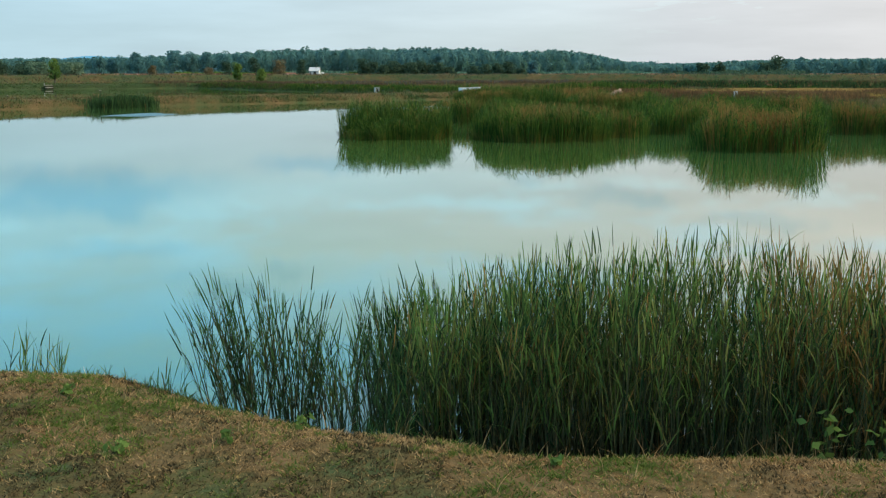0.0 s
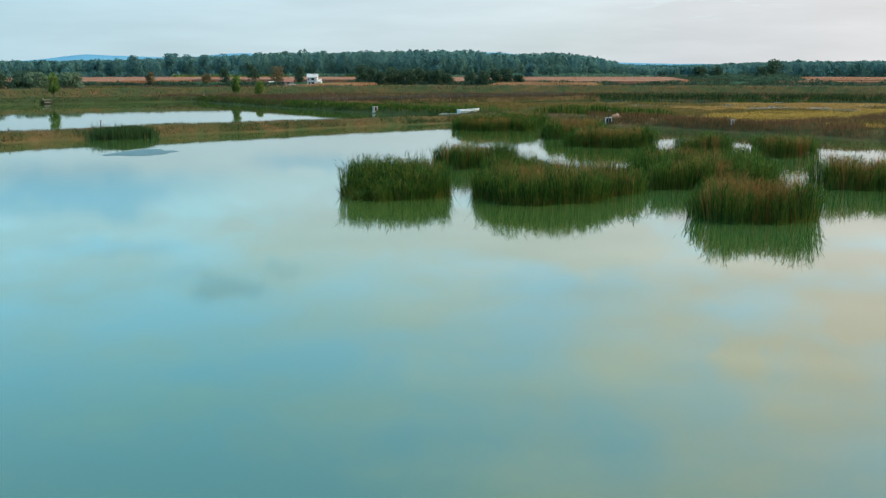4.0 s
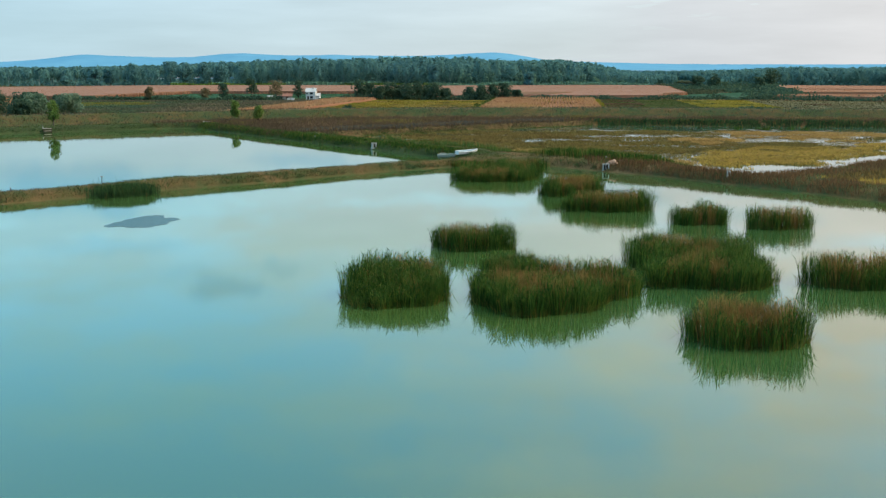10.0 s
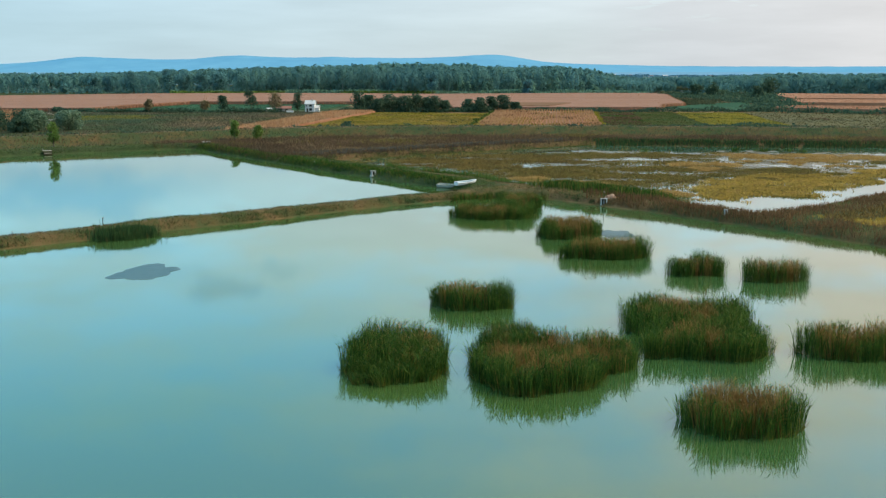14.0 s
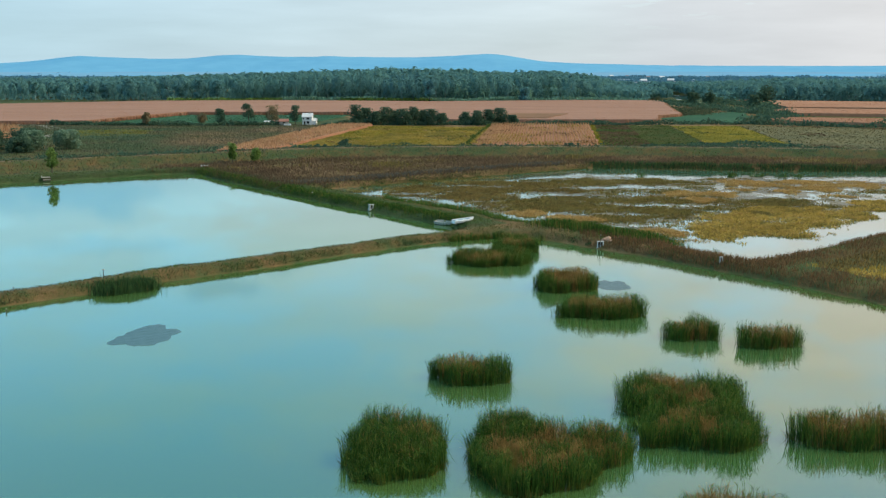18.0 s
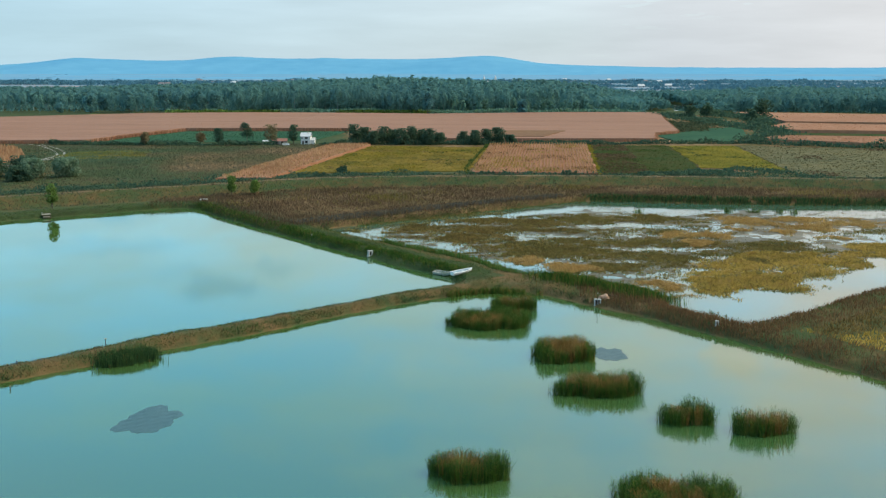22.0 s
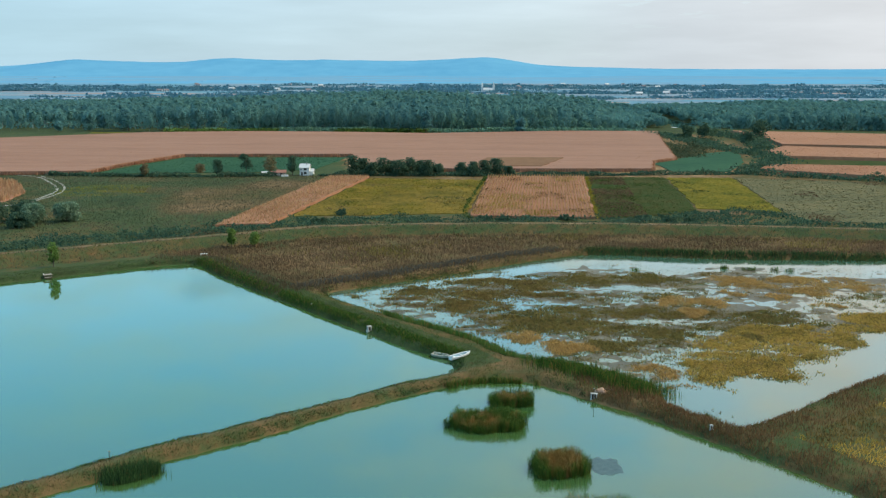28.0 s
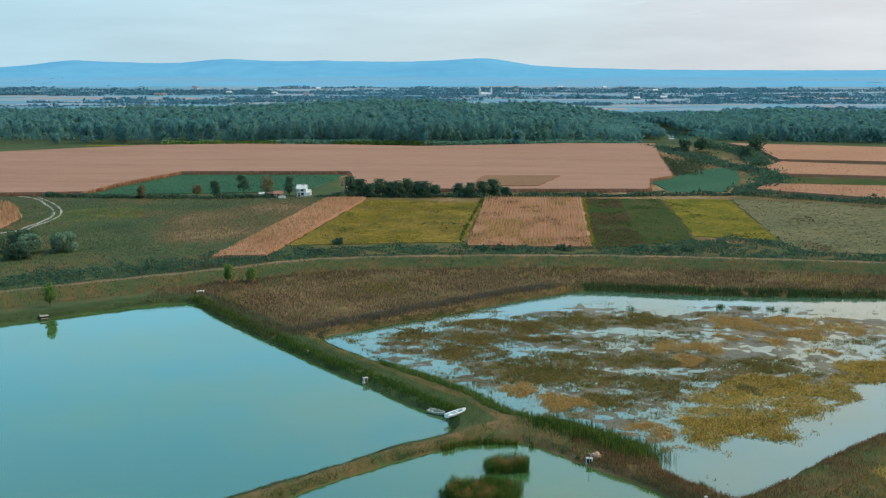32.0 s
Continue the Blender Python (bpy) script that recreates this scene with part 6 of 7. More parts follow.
for k, (x, y, h, r) in enumerate(((168, 590, 11, 5.5), (152, 555, 7, 4), (130, 600, 7, 4), (142, 615, 8, 4))):
    tree(x, y, h, r, M_LEAF_DARK, "broad dark green tree in the thicket", 110 + k, 600, 0.08, 16, 1.3, "trees in the thicket")


def crown_shell(x, y, z0, z1, r, per, size, mat, name, lean=0.35):
    """Crowns of many trees: leaf sprays that lie on each crown's uneven outside and face outwards."""
    n = len(x)
    idx = np.repeat(np.arange(n), per)
    N = len(idx)
    u = rng.uniform(0.0, 1.0, N)
    a = rng.uniform(0, 2 * np.pi, N)
    prof = np.sqrt(np.clip(1 - (2 * u - 0.9) ** 2 / 1.22, 0.02, 1))
    bulge = 1 + 0.22 * np.sin(3 * a + 5 * u + idx) + 0.14 * np.sin(7 * a - 9 * u + 2 * idx)
    rr = r[idx] * prof * bulge * np.sqrt(rng.uniform(0.55, 1.0, N))
    c = np.column_stack([x[idx] + np.cos(a) * rr, y[idx] + np.sin(a) * rr, z0[idx] + (z1 - z0)[idx] * u])
    out = np.column_stack([np.cos(a) * prof, np.sin(a) * prof, 1.1 * (2 * u - 0.75)]) + rng.normal(0, lean, (N, 3))
    out /= np.linalg.norm(out, axis=1)[:, None]
    t2 = np.cross(out, np.array([0, 0, 1.0]) + rng.normal(0, 0.25, (N, 3)))
    t2 /= np.linalg.norm(t2, axis=1)[:, None]
    t1 = np.cross(t2, out)
    s = (size[idx] * rng.uniform(0.6, 1.2, N))[:, None]
    v = np.stack([c - t1 * s * 0.95, c + t2 * s * 0.32 + out * s * 0.1, c + t1 * s * 0.95, c - t2 * s * 0.32 + out * s * 0.1], 1).reshape(-1, 3)
    return raw_mesh(name, v, np.arange(4 * N).reshape(-1, 4), mat)


def woods():
    """The poplar plantation and the woods behind the fields."""
    sx, sy = np.meshgrid(np.arange(-430, 480, 5.6), np.arange(654, 936, 7.0))
    x, y = sx.ravel() + rng.normal(0, 1.5, sx.size), sy.ravel() + rng.normal(0, 1.8, sx.size)
    bank = np.interp(y, [654, 700, 780, 830, 880, 960], [126, 138, 146, 138, 116, 72])
    left = (x < np.where(y > 705, bank, 112)) & (y > 657 + 6 * wav(x, y, 0.02))
    # the thin western end: open ground with single trees
    thin = x < -150 + 18 * wav(x, y, 0.02)
    left &= ~(thin & (y < 800 + 30 * wav(x, y, 0.015)) & (rng.uniform(size=x.size) < np.where(y < 690, 0.93, 0.6)))
    right = (x > np.where(y < 720, 178, bank + 26) + 10 * wav(x, y, 0.03)) & (y > 700 - 0.25 * (x - 170) + 6 * wav(x, y, 0.05))
    k = (left | right) & (wav(x, y, 0.05, 2.0) > -0.9)
    x, y = x[k], y[k]
    n = len(x)
    h = (16.6 + 1.4 * wav(x, y, 0.02) + 1.1 * wav(x, y, 0.09, 1.0)) * rng.uniform(0.88, 1.10, n)
    # the edge stays lower than the older, higher-lying trees behind it, and both fall off towards the river
    u, deep = x * 660 / y, np.clip((y - 690) / 200, 0, 1)
    front = np.interp(u, [-300, -180, -90, -20, 0, 26, 45, 58, 79, 94, 108, 150, 200], [0.62, 0.78, 0.97, 0.98, 0.94, 0.82, 0.85, 0.89, 0.72, 0.46, 0.37, 0.45, 0.62])
    back = np.interp(u, [-300, -180, -90, -20, 0, 26, 45, 58, 79, 94, 108, 150, 200], [0.62, 0.78, 1.04, 1.10, 1.09, 1.00, 1.03, 1.05, 0.86, 0.54, 0.46, 0.52, 0.66])
    h = h * (front + (back - front) * deep)
    young = (y < 672) & (x > -5) & (x < 112) & (rng.uniform(size=n) < 0.6)
    h = np.where(young, h * rng.uniform(0.45, 0.7, n), h)
    r = np.where(young, 2.2, rng.uniform(2.3, 3.6, n))
    edge = np.where(x > 125, 712 - 0.25 * (np.minimum(x, 400) - 170), 657)
    front, mid = y < edge + 23, (y >= edge + 23) & (y < edge + 78)
    low = np.where(young, 0.04, np.where(front, rng.uniform(0.16, 0.42, n), 0.5))
    for k, per, size, mat, words in ((front & ~young, 150, 1.2, M_LEAF_FOREST, "edge row of tall haze-blued poplars with bare lower trunks"), (young, 90, 1.2, M_LEAF_YOUNG, "bushy light green young trees before the wood"),
                                     (mid, 44, 2.3, M_LEAF_FOREST, "dense plantation of tall haze-blued poplars"), (~front & ~mid, 28, 3.1, M_LEAF_FOREST, "wide canopy of haze-blued woods")):
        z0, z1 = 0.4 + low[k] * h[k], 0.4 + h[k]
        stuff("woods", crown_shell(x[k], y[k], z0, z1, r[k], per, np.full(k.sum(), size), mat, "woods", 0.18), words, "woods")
    f = np.where(front & ~young | mid)[0]
    base = np.column_stack([x[f], y[f], np.full(len(f), 0.3)])
    stuff("woods_trunks", blades("woods_trunks", base, h[f] * 0.85, rng.uniform(0.3, 0.55, len(f)), rng.uniform(0, 0.03, len(f)), np.zeros(len(f)), 1, M_TRUNK), "pale straight haze-tinted poplar trunks at the wood's edge", "tree trunks")
    # leaf clumps added between the trunks to fill the dark gaps with hazy blue
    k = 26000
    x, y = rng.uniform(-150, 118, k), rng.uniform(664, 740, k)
    stuff("understory", leaf_cloud(np.column_stack([x, y, 0.4 + rng.uniform(0, 1, k) ** 1.3 * 9]), rng.uniform(1.2, 2.4, k), M_LEAF_FOREST, "understory"), "haze-blued leaves added to fill gaps between the trunks", "understory")
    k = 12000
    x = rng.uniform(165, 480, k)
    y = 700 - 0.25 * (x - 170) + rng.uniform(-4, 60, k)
    stuff("understory", leaf_cloud(np.column_stack([x, y, 0.4 + rng.uniform(0, 1, k) ** 1.4 * 6]), rng.uniform(1.4, 2.6, k), M_LEAF_FOREST, "understory"), "haze-blued bushes along the edge of the river wood", "understory")
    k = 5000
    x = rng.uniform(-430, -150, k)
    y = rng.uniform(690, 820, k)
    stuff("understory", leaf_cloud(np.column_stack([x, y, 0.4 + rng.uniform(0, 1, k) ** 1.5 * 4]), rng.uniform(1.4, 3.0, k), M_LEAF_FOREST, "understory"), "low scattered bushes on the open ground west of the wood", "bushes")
    # undergrowth along the wood's foot
    k = 9000
    x = rng.uniform(-185, 112, k)
    z = rng.uniform(0, 1, k) * (2.6 + 1.0 * np.clip(lattice(x, 0 * x, 12.0, 3) + 0.2, -0.6, 1.2))
    gold = (x < -20) & (lattice(x, 0 * x, 30.0, 8) > -0.3) & (z < 2.6)
    c = np.column_stack([x, 656 + rng.normal(0, 2.0, k), 0.5 + z])
    stuff("undergrowth", leaf_cloud(c[~gold], rng.uniform(0.9, 1.7, (~gold).sum()), M_LEAF_YOUNG, "undergrowth"), "low green undergrowth along the foot of the wood", "undergrowth")
    stuff("undergrowth", leaf_cloud(c[gold], rng.uniform(0.9, 1.7, gold.sum()), M_LEAF_FRESH, "undergrowth"), "bright yellow-green rank growth along the foot of the wood", "undergrowth")


woods()
LONE = "tall trees before the woods"
for k, (x, y, h, r) in enumerate(((-237, 668, 12.4, 5.0), (-212, 668, 14.4, 5.2), (-189, 668, 15.2, 5.6), (-180, 670, 14.6, 5.4), (-168, 668, 14.4, 5.4), (-157, 670, 13.6, 5.2), (-229, 672, 11, 4.0), (-252, 655, 6.6, 2.6), (-21, 648, 14, 4.0), (37, 650, 9, 3.6))):
    tree(x, y, h, r, M_LEAF_LONE, "tall haze-blued tree standing before the woods", 130 + k, 1500, 0.10, 22, 1.15, LONE)

# ---------------------------------------------------------------- the white house and its yard


def gable(bm, x0, x1, y0, y1, z0, z1, t=0.15):
    """A pitched roof, ridge along x, with thickness."""
    ym = (y0 + y1) / 2
    outer = [(y0, z0), (ym, z1), (y1, z0)]
    inner = [(y1, z0 - t), (ym, z1 - t), (y0, z0 - t)]
    ring = outer + inner
    a = [bm.verts.new((x0, y, z)) for y, z in ring]
    b = [bm.verts.new((x1, y, z)) for y, z in ring]
    n = len(ring)
    for k in range(n):
        bm.faces.new((a[k], a[(k + 1) % n], b[(k + 1) % n], b[k]))
    for r in (a[::-1], b):
        bm.faces.new((r[0], r[1], r[4], r[5]))
        bm.faces.new((r[1], r[2], r[3], r[4]))
    bmesh.ops.recalc_face_normals(bm, faces=bm.faces[:])
    return bm


def prism_wall(bm, x0, x1, y0, y1, z0, z1, z2):
    """A wall body with gable ends, ridge along x."""
    ym = (y0 + y1) / 2
    ring = [(y0, z0), (y1, z0), (y1, z1), (ym, z2), (y0, z1)]
    a = [bm.verts.new((x0, y, z)) for y, z in ring]
    b = [bm.verts.new((x1, y, z)) for y, z in ring]
    for k in range(5):
        bm.faces.new((a[k], a[(k + 1) % 5], b[(k + 1) % 5], b[k]))
    bm.faces.new(a[::-1])
    bm.faces.new(b)
    bmesh.ops.recalc_face_normals(bm, faces=bm.faces[:])
    return bm


def window_part(parent, x, z, w, h, y):
    win = part("window", box_bm(x - w / 2, x + w / 2, y - 0.02, y + 0.05, z, z + h), M_GLASS, parent)
    for s in (-1, 1):
        part("frame", box_bm(x + s * (w / 2 + 0.035) - 0.035, x + s * (w / 2 + 0.035) + 0.035, y - 0.05, y + 0.05, z - 0.05, z + h + 0.07), M_WHITE, win)
    part("sill", box_bm(x - w / 2 - 0.12, x + w / 2 + 0.12, y - 0.14, y + 0.05, z - 0.09, z - 0.02), M_CONCRETE, win)


def white_house():
    ob = thing("house", (-58.9, 394.5, 0.5), "small two-storey white house with a pale grey roof", "house")
    ob.scale = (0.86, 0.86, 0.78)
    part("wall", prism_wall(bmesh.new(), -2.1, 2.0, 0, 5.2, -0.4, 4.0, 5.4), M_WHITE, ob)
    part("roof", gable(bmesh.new(), -2.4, 2.3, -0.4, 5.6, 3.95, 5.65), M_ROOF_GREY, ob)
    part("chimney", box_bm(0.6, 1.05, 1.9, 2.35, 4.6, 6.1, bevel=0.03), M_CONCRETE, ob)
    window_part(ob, 0.35, 0.75, 1.2, 1.1, -0.03)
    window_part(ob, 0.35, 2.7, 1.2, 0.9, -0.03)
    part("door", box_bm(-1.5, -0.75, -0.05, 0.03, -0.1, 1.75), M_DARKWOOD, ob)
    annex = part("annex", prism_wall(bmesh.new(), 2.004, 3.7, 1.0, 5.0, -0.4, 2.0, 3.0), M_WHITE, ob)
    part("roof", gable(bmesh.new(), 2.02, 3.95, 0.7, 5.3, 1.98, 3.25), M_ROOF_GREY, annex)
    window_part(ob, -1.55, 2.75, 0.5, 0.7, -0.03)


white_house()


def shed(x, y, w, d, h, roof, wall, label, turn=0.0):
    ob = thing("shed", (x, y, 0.5), label, "shed", "sheds beside the white house", turn=turn)
    part("wall", prism_wall(bmesh.new(), -w / 2, w / 2, 0, d, -0.3, h * 0.7, h), wall, ob)
    part("roof", gable(bmesh.new(), -w / 2 - 0.2, w / 2 + 0.2, -0.25, d + 0.25, h * 0.66, h + 0.12), roof, ob)
    part("door", box_bm(-0.4, 0.4, -0.05, 0.02, -0.1, h * 0.6), M_DARKWOOD, ob)


shed(-67.2, 391.5, 3.4, 3.0, 2.3, M_ROOF_RED, M_WOOD, "low wooden shed with a red roof", 8)
shed(-70.8, 392.5, 2.2, 2.2, 1.7, M_ROOF_RED, M_WHITE, "small pale hut with a red roof", -12)
shed(-73.8, 394.0, 2.0, 1.8, 1.5, M_ROOF_GREY, M_WHITE, "small white hut with a grey roof", 20)
for k, (x, y) in enumerate(((-65.1, 390.6), (-66.4, 390.0), (-74.9, 392.5))):
    ob = thing("crate", (x, y, 0.5), "pale weathered crate in the yard", "crate", "crates in the yard", turn=17 * k)
    part("box", box_bm(-0.6, 0.6, -0.45, 0.45, -0.1, 0.75, bevel=0.03), M_WHITE if k else M_BOAT, ob)
    part("lid", box_bm(-0.66, 0.66, -0.5, 0.5, 0.752, 0.84, bevel=0.02), M_WOOD, ob)

# ---------------------------------------------------------------- boats, sluices, jetty and posts


def hull_shell(bm, length, beam, depth, inset, floor):
    """An open punt: lofted sections, pointed bow, square stern."""
    rows = []
    for k in range(11):
        u = k / 10
        half = beam / 2 * (1 - max(0.0, (u - 0.45) / 0.55) ** 2.2 * 0.86) * (0.86 + 0.14 * min(1, u / 0.3)) - inset
        sheer = depth * (1 + 0.35 * max(0, u - 0.55) ** 1.5 / 0.3)
        keel = floor + depth * 0.75 * max(0, (u - 0.72) / 0.28) ** 2
        x = -length / 2 + inset + (length - 2 * inset) * u
        half = max(half, 0.02)
        rows.append([bm.verts.new((x, s * half * w, z)) for s, w, z in ((-1, 1, sheer), (-1, 0.86, keel + depth * 0.35), (-1, 0.62, keel), (1, 0.62, keel), (1, 0.86, keel + depth * 0.35), (1, 1, sheer))])
    for a, b in zip(rows[:-1], rows[1:]):
        for k in range(5):
            bm.faces.new((a[k], a[k + 1], b[k + 1], b[k]))
    bm.faces.new(rows[0][::-1])
    bm.faces.new(rows[-1])
    return rows


def boat(at, turn, length, beam, outer, inner, label):
    ob = thing("boat", at, label, "boat", "boats on the dyke", turn=turn)
    ob.matrix_world = pose(*at, 9, 0, turn)
    bm = bmesh.new()
    hull_shell(bm, length, beam, 0.42, 0.0, 0.0)
    part("hull", bm, outer, ob)
    bm = bmesh.new()
    rows = hull_shell(bm, length, beam, 0.425, 0.10, 0.06)
    part("lining", bm, inner, ob, "pale blue inside of the hull" if inner is M_BOAT_IN else "")
    bm = bmesh.new()
    prev = None
    for k in range(11):
        u = k / 10
        half = max(beam / 2 * (1 - max(0.0, (u - 0.45) / 0.55) ** 2.2 * 0.86) * (0.86 + 0.14 * min(1, u / 0.3)), 0.05)
        sheer = 0.42 * (1 + 0.35 * max(0, u - 0.55) ** 1.5 / 0.3)
        x = -length / 2 + length * u
        cur = []
        for s in (-1, 1):
            cur.append([bm.verts.new((x, s * (half + o), sheer + z)) for o, z in ((0.03, -0.04), (0.03, 0.03), (-0.09, 0.03), (-0.09, -0.04))])
        if prev:
            for a, b in zip(prev, cur):
                for j in range(4):
                    bm.faces.new((a[j], a[(j + 1) % 4], b[(j + 1) % 4], b[j]))
        prev = cur
    bmesh.ops.recalc_face_normals(bm, faces=bm.faces[:])
    part("gunwale", bm, outer, ob)
    for x in (-length * 0.28, length * 0.08):
        part("thwart", box_bm(x - 0.12, x + 0.12, -beam * 0.44, beam * 0.44, 0.27, 0.31, bevel=0.01), outer if inner is M_BOAT_IN else M_WOOD, ob)
    part("bow_deck", box_bm(length * 0.33, length * 0.44, -beam * 0.16, beam * 0.16, 0.44, 0.475, bevel=0.01), outer, ob)


def ground_z(x, y):
    return float(land(np.array([x]), np.array([y]))[0][0])


boat((0.0, 143.9, ground_z(0.0, 143.9) + 0.02), 45, 3.9, 0.9, M_BOAT, M_BOAT_IN, "white rowing boat with pale blue inside, drawn up on the dyke")
boat((-2.7, 146.3, 0.08), -36, 3.0, 0.95, M_BOAT_GREY, M_BOAT_GREY, "old grey rowing boat lying at the water's edge")


def sluice():
    ob = thing("sluice", (16.9, 127.1, 0), "small whitewashed concrete sluice box with two dark slots", "sluice", turn=-8)
    k = 0.62
    part("footing", box_bm(*[k * v for v in (-0.75, 0.75, -0.35, 0.65, -0.9, 0.28)], bevel=0.03), M_CONCRETE, ob)
    part("side_wall", box_bm(*[k * v for v in (-0.64, -0.45, -0.28, 0.45, 0.284, 1.35)], bevel=0.02), M_WHITE, ob)
    part("side_wall", box_bm(*[k * v for v in (0.45, 0.64, -0.28, 0.45, 0.284, 1.35)], bevel=0.02), M_WHITE, ob)
    part("middle_wall", box_bm(*[k * v for v in (-0.09, 0.09, -0.28, 0.40, 0.284, 1.35)], bevel=0.02), M_WHITE, ob)
    part("back_board", box_bm(*[k * v for v in (-0.44, 0.44, 0.41, 0.47, 0.29, 1.34)]), M_DARKWOOD, ob)
    part("cap", box_bm(*[k * v for v in (-0.72, 0.72, -0.36, 0.55, 1.354, 1.47)], bevel=0.03), M_CONCRETE, ob)
    for s in (-0.27, 0.27):
        part("stop_board", box_bm(*[k * v for v in (s - 0.17, s + 0.17, -0.2, -0.15, 0.3, 0.62)]), M_DARKWOOD, ob)
    gz = ground_z(17.9, 128.0)
    ob = thing("tarp_heap", (17.9, 128.0, max(gz, 0.3)), "faded orange tarpaulin thrown over a heap by the sluice", "tarpaulin", turn=-30)
    v, f = [], []
    for j in range(9):
        for i in range(13):
            u, w = i / 12 * 2 - 1, j / 8 * 2 - 1
            v.append((u * 0.8, w * 0.6, 0.5 * max(0, 1 - u * u) * max(0, 1 - w * w) ** 0.6 + 0.08 * math.sin(5 * u + 3 * w) - 0.03))
    for j in range(8):
        for i in range(12):
            a = j * 13 + i
            f.append((a, a + 1, a + 14, a + 13))
    part("sheet", raw_mesh("sheet", v, f, M_TARP, True), None, ob)
    part("plank", box_bm(0.1, 1.5, 0.2, 0.4, 0.30, 0.37, bevel=0.01), M_DARKWOOD, ob, "dark plank on the tarpaulin")
    ob = thing("gauge_pole", (16.75, 126.2, -0.8), "thin dark gauge pole standing in the water", "pole")
    part("pole", tube(bmesh.new(), (0, 0, 0), (0.03, 0, 2.6), 0.03, 0.025, 8), M_DARKWOOD, ob)
    part("cap", box_bm(-0.03, 0.09, -0.06, 0.06, 2.6, 2.68, bevel=0.01), M_CONCRETE, ob)


sluice()


def small_sluice(x, y, z, w, h, label, turn):
    ob = thing("sluice_box", (x, y, z), label, "sluice", turn=turn)
    part("footing", box_bm(-w * 0.6, w * 0.6, -w * 0.4, w * 0.5, -0.9, h * 0.25, bevel=0.02), M_CONCRETE, ob)
    for s in (-1, 1):
        part("side_wall", box_bm(s * w * 0.36 - w * 0.12, s * w * 0.36 + w * 0.12, -w * 0.3, w * 0.35, h * 0.254, h, bevel=0.015), M_CONCRETE, ob)
    part("board", box_bm(-w * 0.235, w * 0.235, -0.03, 0.03, h * 0.26, h * 0.85), M_DARKWOOD, ob)
    part("cap", box_bm(-w * 0.55, w * 0.55, -w * 0.35, w * 0.42, h + 0.004, h + 0.09, bevel=0.015), M_CONCRETE, ob)


small_sluice(-14.3, 160.7, 0.1, 0.75, 0.85, "small whitewashed sluice box on the far pond's bank", 30)
small_sluice(28.6, 114.4, 0.75, 0.36, 0.5, "small white concrete marker on the dyke", 10)
small_sluice(-25.6, 176.4, 0.6, 0.32, 0.4, "small white concrete marker on the far dyke", 40)


def slab_bench(x, y):
    ob = thing("slab", (x, y, ground_z(x, y)), "white concrete slab lying at the pond corner", "slab", turn=15)
    part("top", box_bm(-0.85, 0.85, -0.3, 0.3, 0.30, 0.42, bevel=0.02), M_WHITE, ob)
    for s in (-0.6, 0.6):
        part("block", box_bm(s - 0.13, s + 0.13, -0.25, 0.25, -0.2, 0.296, bevel=0.02), M_CONCRETE, ob)


slab_bench(-55.9, 224.0)


def jetty():
    ob = thing("jetty", (-81.6, 202.0, 0), "small wooden jetty with a pale deck and dark plank front", "jetty", turn=30)
    ob.scale = (0.68, 0.68, 0.8)
    for k in range(6):
        part("deck_board", box_bm(-1.2 + k * 0.4, -0.82 + k * 0.4, -0.6, 1.3, 0.95, 1.02, bevel=0.01), M_WOOD, ob)
    for sx in (-1.05, 1.05):
        for sy in (-0.5, 1.15):
            part("post", tube(bmesh.new(), (sx, sy, -1.0), (sx, sy, 0.946), 0.07, 0.06, 8), M_DARKWOOD, ob)
    for k in range(3):
        part("step_board", box_bm(-1.0, 1.0, -0.72, -0.64, 0.08 + k * 0.28, 0.24 + k * 0.28, bevel=0.01), M_WOOD if k % 2 else M_DARKWOOD, ob)
    part("corner_post", tube(bmesh.new(), (-1.15, 0.2, 1.024), (-1.15, 0.2, 1.55), 0.06, 0.05, 8), M_WHITE, ob, "white-topped corner post")


jetty()


def post(x, y, tall, label, z=None, r=0.04, bar=False):
    z = ground_z(x, y) if z is None else z
    ob = thing("post", (x, y, z), label, "post")
    part("pole", tube(bmesh.new(), (0, 0, -0.3), (0.02, 0, tall), r, r * 0.8, 8), M_DARKWOOD, ob)
    part("cap", box_bm(-0.12 if bar else -0.05, 0.16 if bar else 0.07, -0.05, 0.05, tall, tall + 0.06, bevel=0.01), M_WOOD, ob)


post(-36.9, 104.4, 0.85, "thin dark post on the dyke crest", None, 0.045, True)
post(-41.6, 92.0, 0.35, "short dark stake in the pond", -0.05, 0.05)
post(-43.2, 97.4, 0.3, "short pale stake on the dyke edge", None, 0.05)


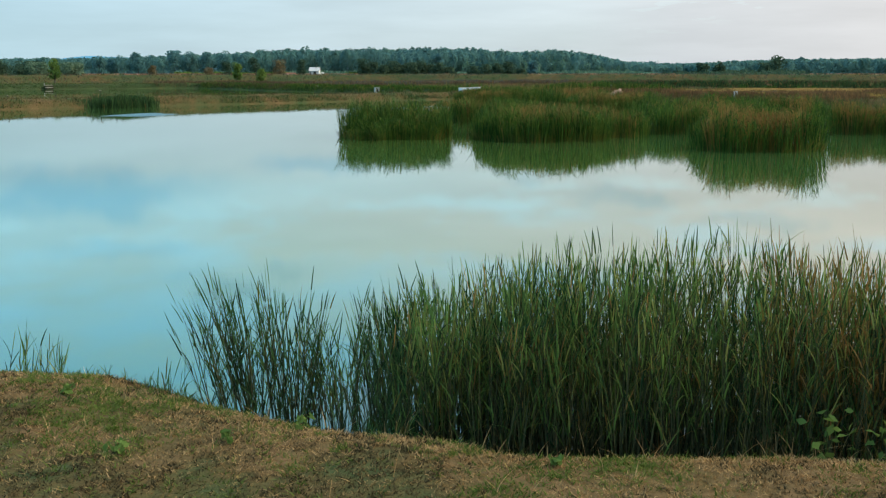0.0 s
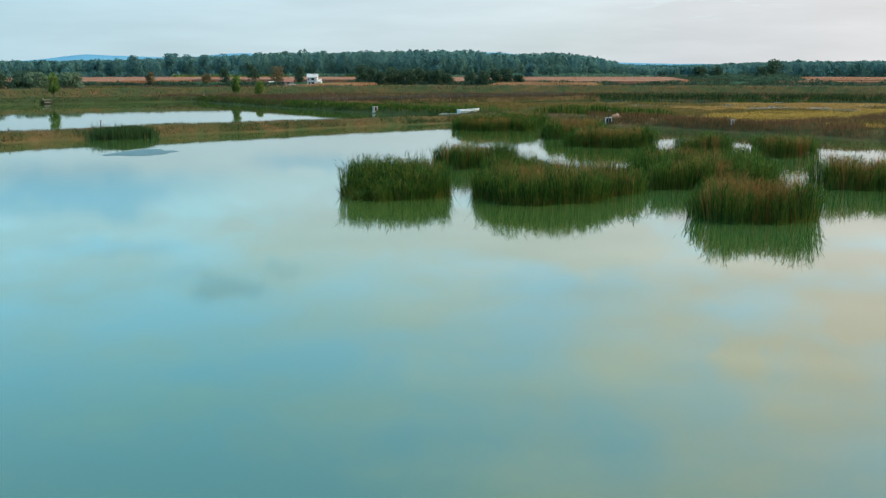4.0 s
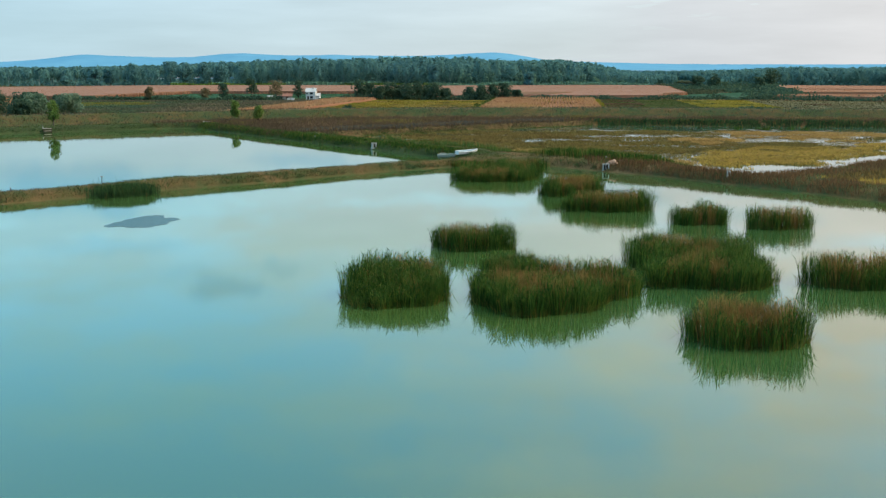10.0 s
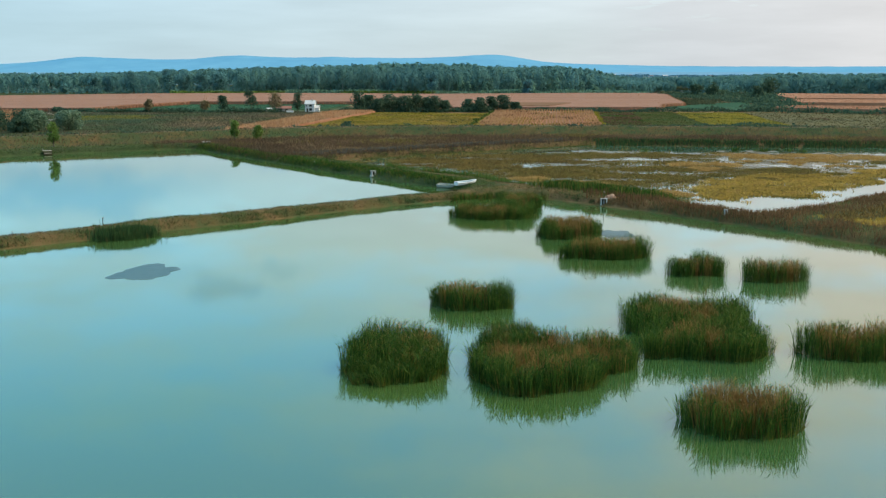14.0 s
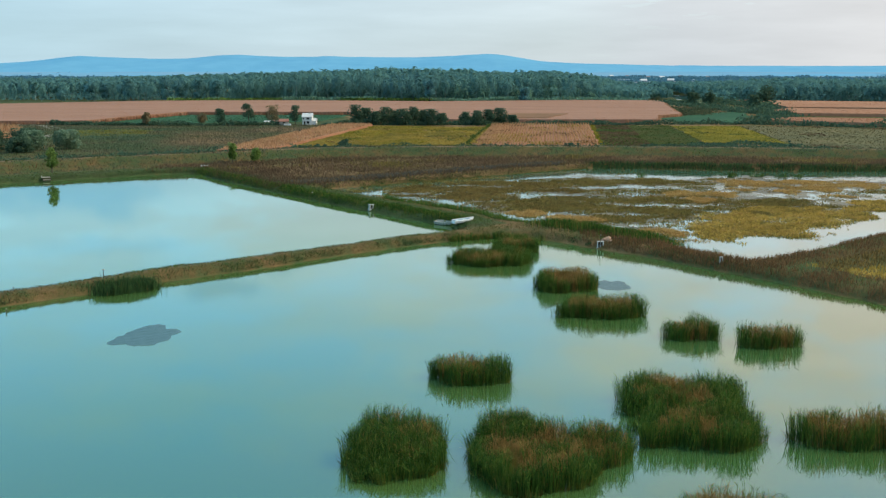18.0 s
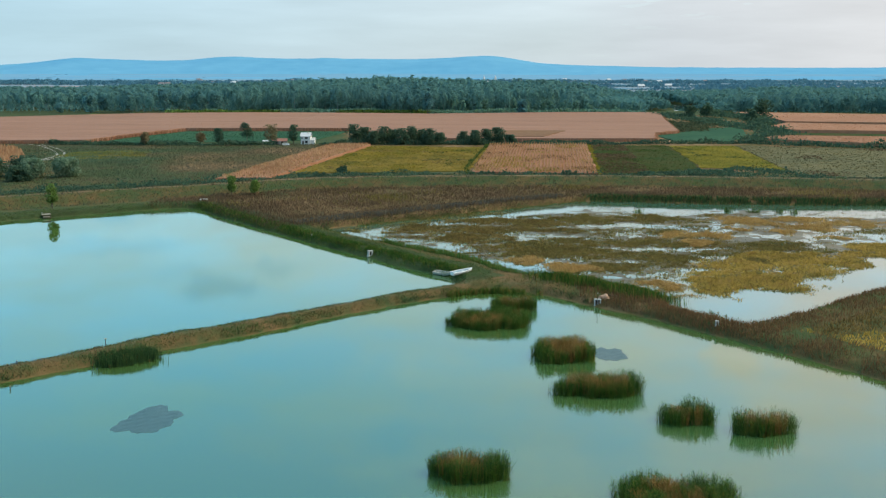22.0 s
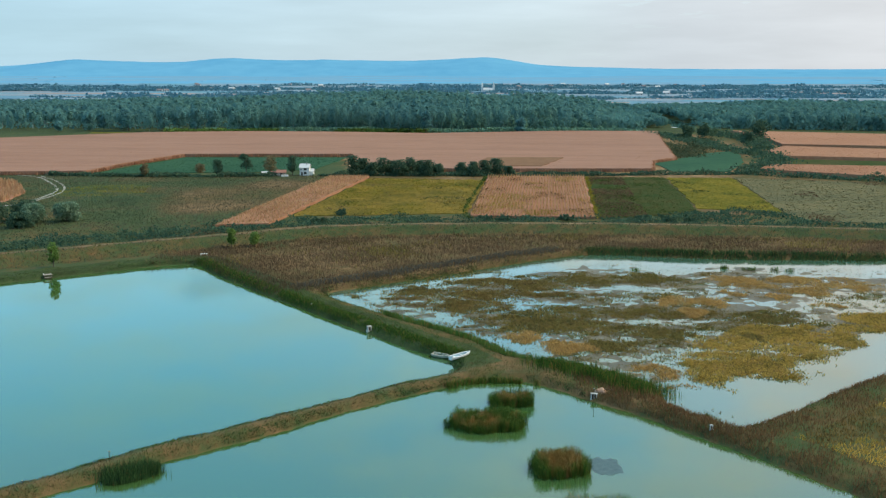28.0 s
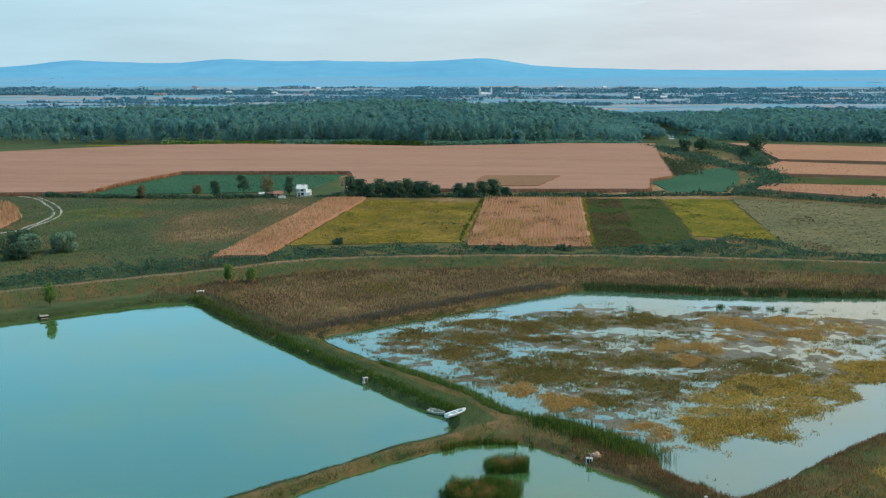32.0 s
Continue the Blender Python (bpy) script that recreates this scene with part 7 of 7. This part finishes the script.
def algae_mat(cx, cy, rx, ry, label, mat, k):
    """A floating mat: a thin crusted sheet with a ragged outline."""
    rings, n = 14, 96
    v = [(0, 0, 0.012)]
    for r in range(1, rings + 1):
        for i in range(n):
            a = 2 * math.pi * i / n
            px, py = math.cos(a), math.sin(a)
            edge = 1 + 0.20 * float(wav(px * 2, py * 2, 1.0, k)) + 0.10 * float(wav(px * 6, py * 6, 1.0, k + 1)) + 0.05 * float(wav(px * 15, py * 15, 1.0, k + 2))
            u = r / rings
            x, y = px * rx * u * edge, py * ry * u * edge
            v.append((x, y, 0.006 if r == rings else 0.012 + 0.010 * float(wav(x, y, 3.0, k))))
    tri = [(0, 1 + i, 1 + (i + 1) % n) for i in range(n)]
    quad = [(1 + (r - 1) * n + i, 1 + r * n + i, 1 + r * n + (i + 1) % n, 1 + (r - 1) * n + (i + 1) % n) for r in range(1, rings) for i in range(n)]
    me = bpy.data.meshes.new("algae_mat")
    me.from_pydata(v, [], tri + quad)
    me.materials.append(mat)
    ob = new("algae_mat", me)
    ob.matrix_world = pose(cx, cy, 0)
    tagged(ob, label, "algae", "floating algae mats")


algae_mat(-26.3, 83.8, 2.5, 3.6, "grey crusted algae mat floating on the pond", M_SCUM, 0.4)
algae_mat(15.0, 105.2, 2.1, 2.3, "thin grey algae film beside a reed clump", M_SCUM, 2.2)

# ---------------------------------------------------------------- the far plain


def far_plain():
    g = np.random.default_rng(31)
    # field surfaces whose colours already hold the distance haze
    kinds = [(M_FAR_PINK, "far tan stubble field greyed with haze colour"), (M_FAR_GREEN, "far green field blued with haze colour"), (M_FAR_TAN, "far pale stubble field blued with haze colour")]
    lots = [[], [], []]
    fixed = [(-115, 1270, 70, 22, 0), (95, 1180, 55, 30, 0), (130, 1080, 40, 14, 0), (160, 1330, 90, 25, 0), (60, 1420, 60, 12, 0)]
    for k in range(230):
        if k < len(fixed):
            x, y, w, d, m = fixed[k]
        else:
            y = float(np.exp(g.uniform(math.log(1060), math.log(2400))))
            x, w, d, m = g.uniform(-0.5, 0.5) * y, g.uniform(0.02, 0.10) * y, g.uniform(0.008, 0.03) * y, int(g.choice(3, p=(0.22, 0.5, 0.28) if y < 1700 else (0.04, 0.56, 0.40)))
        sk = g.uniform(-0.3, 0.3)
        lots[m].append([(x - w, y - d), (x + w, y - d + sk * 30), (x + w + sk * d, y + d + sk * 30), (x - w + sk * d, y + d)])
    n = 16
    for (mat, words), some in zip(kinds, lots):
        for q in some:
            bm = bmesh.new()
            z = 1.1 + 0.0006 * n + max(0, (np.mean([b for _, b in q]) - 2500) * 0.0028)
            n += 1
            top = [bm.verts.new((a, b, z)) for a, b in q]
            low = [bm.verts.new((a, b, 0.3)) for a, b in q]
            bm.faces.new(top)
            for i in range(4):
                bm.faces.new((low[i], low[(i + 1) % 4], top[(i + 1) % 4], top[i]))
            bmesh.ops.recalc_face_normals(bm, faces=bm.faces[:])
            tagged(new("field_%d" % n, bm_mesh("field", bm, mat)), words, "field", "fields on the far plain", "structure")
    for k in range(70):
        y = float(g.uniform(2420, 4000))
        x, w, d = float(g.uniform(-0.5, 0.5) * y), float(g.uniform(0.02, 0.12) * y), float(g.uniform(0.006, 0.022) * y)
        z = float(np.interp(y, [2380, 2520, 3300, 4250], [1.6, 2.9, 3.9, 5.2]))
        bm = bmesh.new()
        top = [bm.verts.new((a, b, z)) for a, b in ((x - w, y - d), (x + w, y - d), (x + w * 0.9, y + d), (x - w * 0.9, y + d))]
        low = [bm.verts.new((v.co.x, v.co.y + (-70 if i < 2 else 70), 0.5)) for i, v in enumerate(top)]
        bm.faces.new(top)
        for i in range(4):
            bm.faces.new((low[i], low[(i + 1) % 4], top[(i + 1) % 4], top[i]))
        bmesh.ops.recalc_face_normals(bm, faces=bm.faces[:])
        n += 1
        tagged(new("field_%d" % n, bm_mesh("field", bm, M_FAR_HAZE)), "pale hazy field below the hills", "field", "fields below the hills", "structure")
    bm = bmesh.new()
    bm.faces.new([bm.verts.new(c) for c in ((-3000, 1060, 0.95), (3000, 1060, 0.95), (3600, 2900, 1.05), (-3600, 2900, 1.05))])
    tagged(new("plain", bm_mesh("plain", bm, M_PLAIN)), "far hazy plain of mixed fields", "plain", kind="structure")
    pts, size = [], []
    for k in range(130):
        y = float(np.exp(g.uniform(math.log(1030), math.log(2250)))) if k % 2 else float(g.uniform(1350, 2200))
        x, w = g.uniform(-0.5, 0.5) * y, g.uniform(0.015, 0.10) * y
        m = int(90 + w * 2.0)
        u = g.uniform(-1, 1, m)
        tall = g.uniform(3, 6)
        pts.append(np.column_stack([x + u * w, y + u * g.uniform(-0.2, 0.2) * w + g.normal(0, 5, m), 0.5 + g.uniform(0.1, 1, m) * tall * (0.6 + 0.4 * np.sin(u * 9 + k))]))
        size.append(g.uniform(3.0, 6.5, m))
    stuff("far_tree_lines", leaf_cloud(np.concatenate(pts), np.concatenate(size), M_LEAF_FAR, "far_tree_lines"), "far tree lines across the plain, blued with haze colour", "woods")


far_plain()


def village():
    g = np.random.default_rng(5)
    made = []
    for w, d, h, roof in ((8, 7, 4.6, M_ROOF_FAR), (9, 7, 5.0, M_ROOF_GREY), (6.5, 6, 4.2, M_ROOF_FAR)):
        ob = thing("village_house", (0, 1700, 0.5), "far village house with haze-greyed walls and brown roof" if roof is M_ROOF_FAR else "far village house with haze-greyed walls and a grey roof", "house", "far village houses")
        part("wall", prism_wall(bmesh.new(), -w / 2, w / 2, -d / 2, d / 2, -0.5, h * 0.6, h), M_WALL_FAR, ob)
        part("roof", gable(bmesh.new(), -w / 2 - 0.4, w / 2 + 0.4, -d / 2 - 0.5, d / 2 + 0.5, h * 0.58, h + 0.25, 0.25), roof, ob)
        for x in (-w * 0.28, w * 0.28):
            part("window", box_bm(x - 0.6, x + 0.6, -d / 2 - 0.06, -d / 2 + 0.05, 0.8, 2.0), M_GLASS, ob)
        made.append(ob)
    for k in range(26):
        y = float(g.uniform(1500, 2350))
        x = float(g.choice((-0.24, -0.12, 0.02, 0.10, 0.19)) * y + g.normal(0, 70))
        m = pose(x, y, 0.5, 0, 0, float(g.uniform(-35, 35)))
        if k < 3:
            made[k].matrix_world = m
        else:
            copy_thing(made[k % 3], m)
    ob = thing("church", (44, 1660, 0.5), "far white village church with two pointed towers", "church")
    part("nave", prism_wall(bmesh.new(), -7, 7, -4, 4, -0.5, 4.5, 7), M_WHITE, ob)
    part("roof", gable(bmesh.new(), -7.4, 7.4, -4.5, 4.5, 4.3, 7.5, 0.3), M_ROOF_GREY, ob)
    for x in (-10.5, 7.5):
        tower = part("tower", box_bm(x, x + 3, -1.5, 1.5, -0.5, 10), M_WHITE, ob)
        bm = bmesh.new()
        bmesh.ops.create_cone(bm, cap_ends=True, segments=8, radius1=2.1, radius2=0.1, depth=6)
        bmesh.ops.translate(bm, vec=(x + 1.5, 0, 13.004), verts=bm.verts)
        part("spire", bm, M_ROOF_GREY, tower)


village()
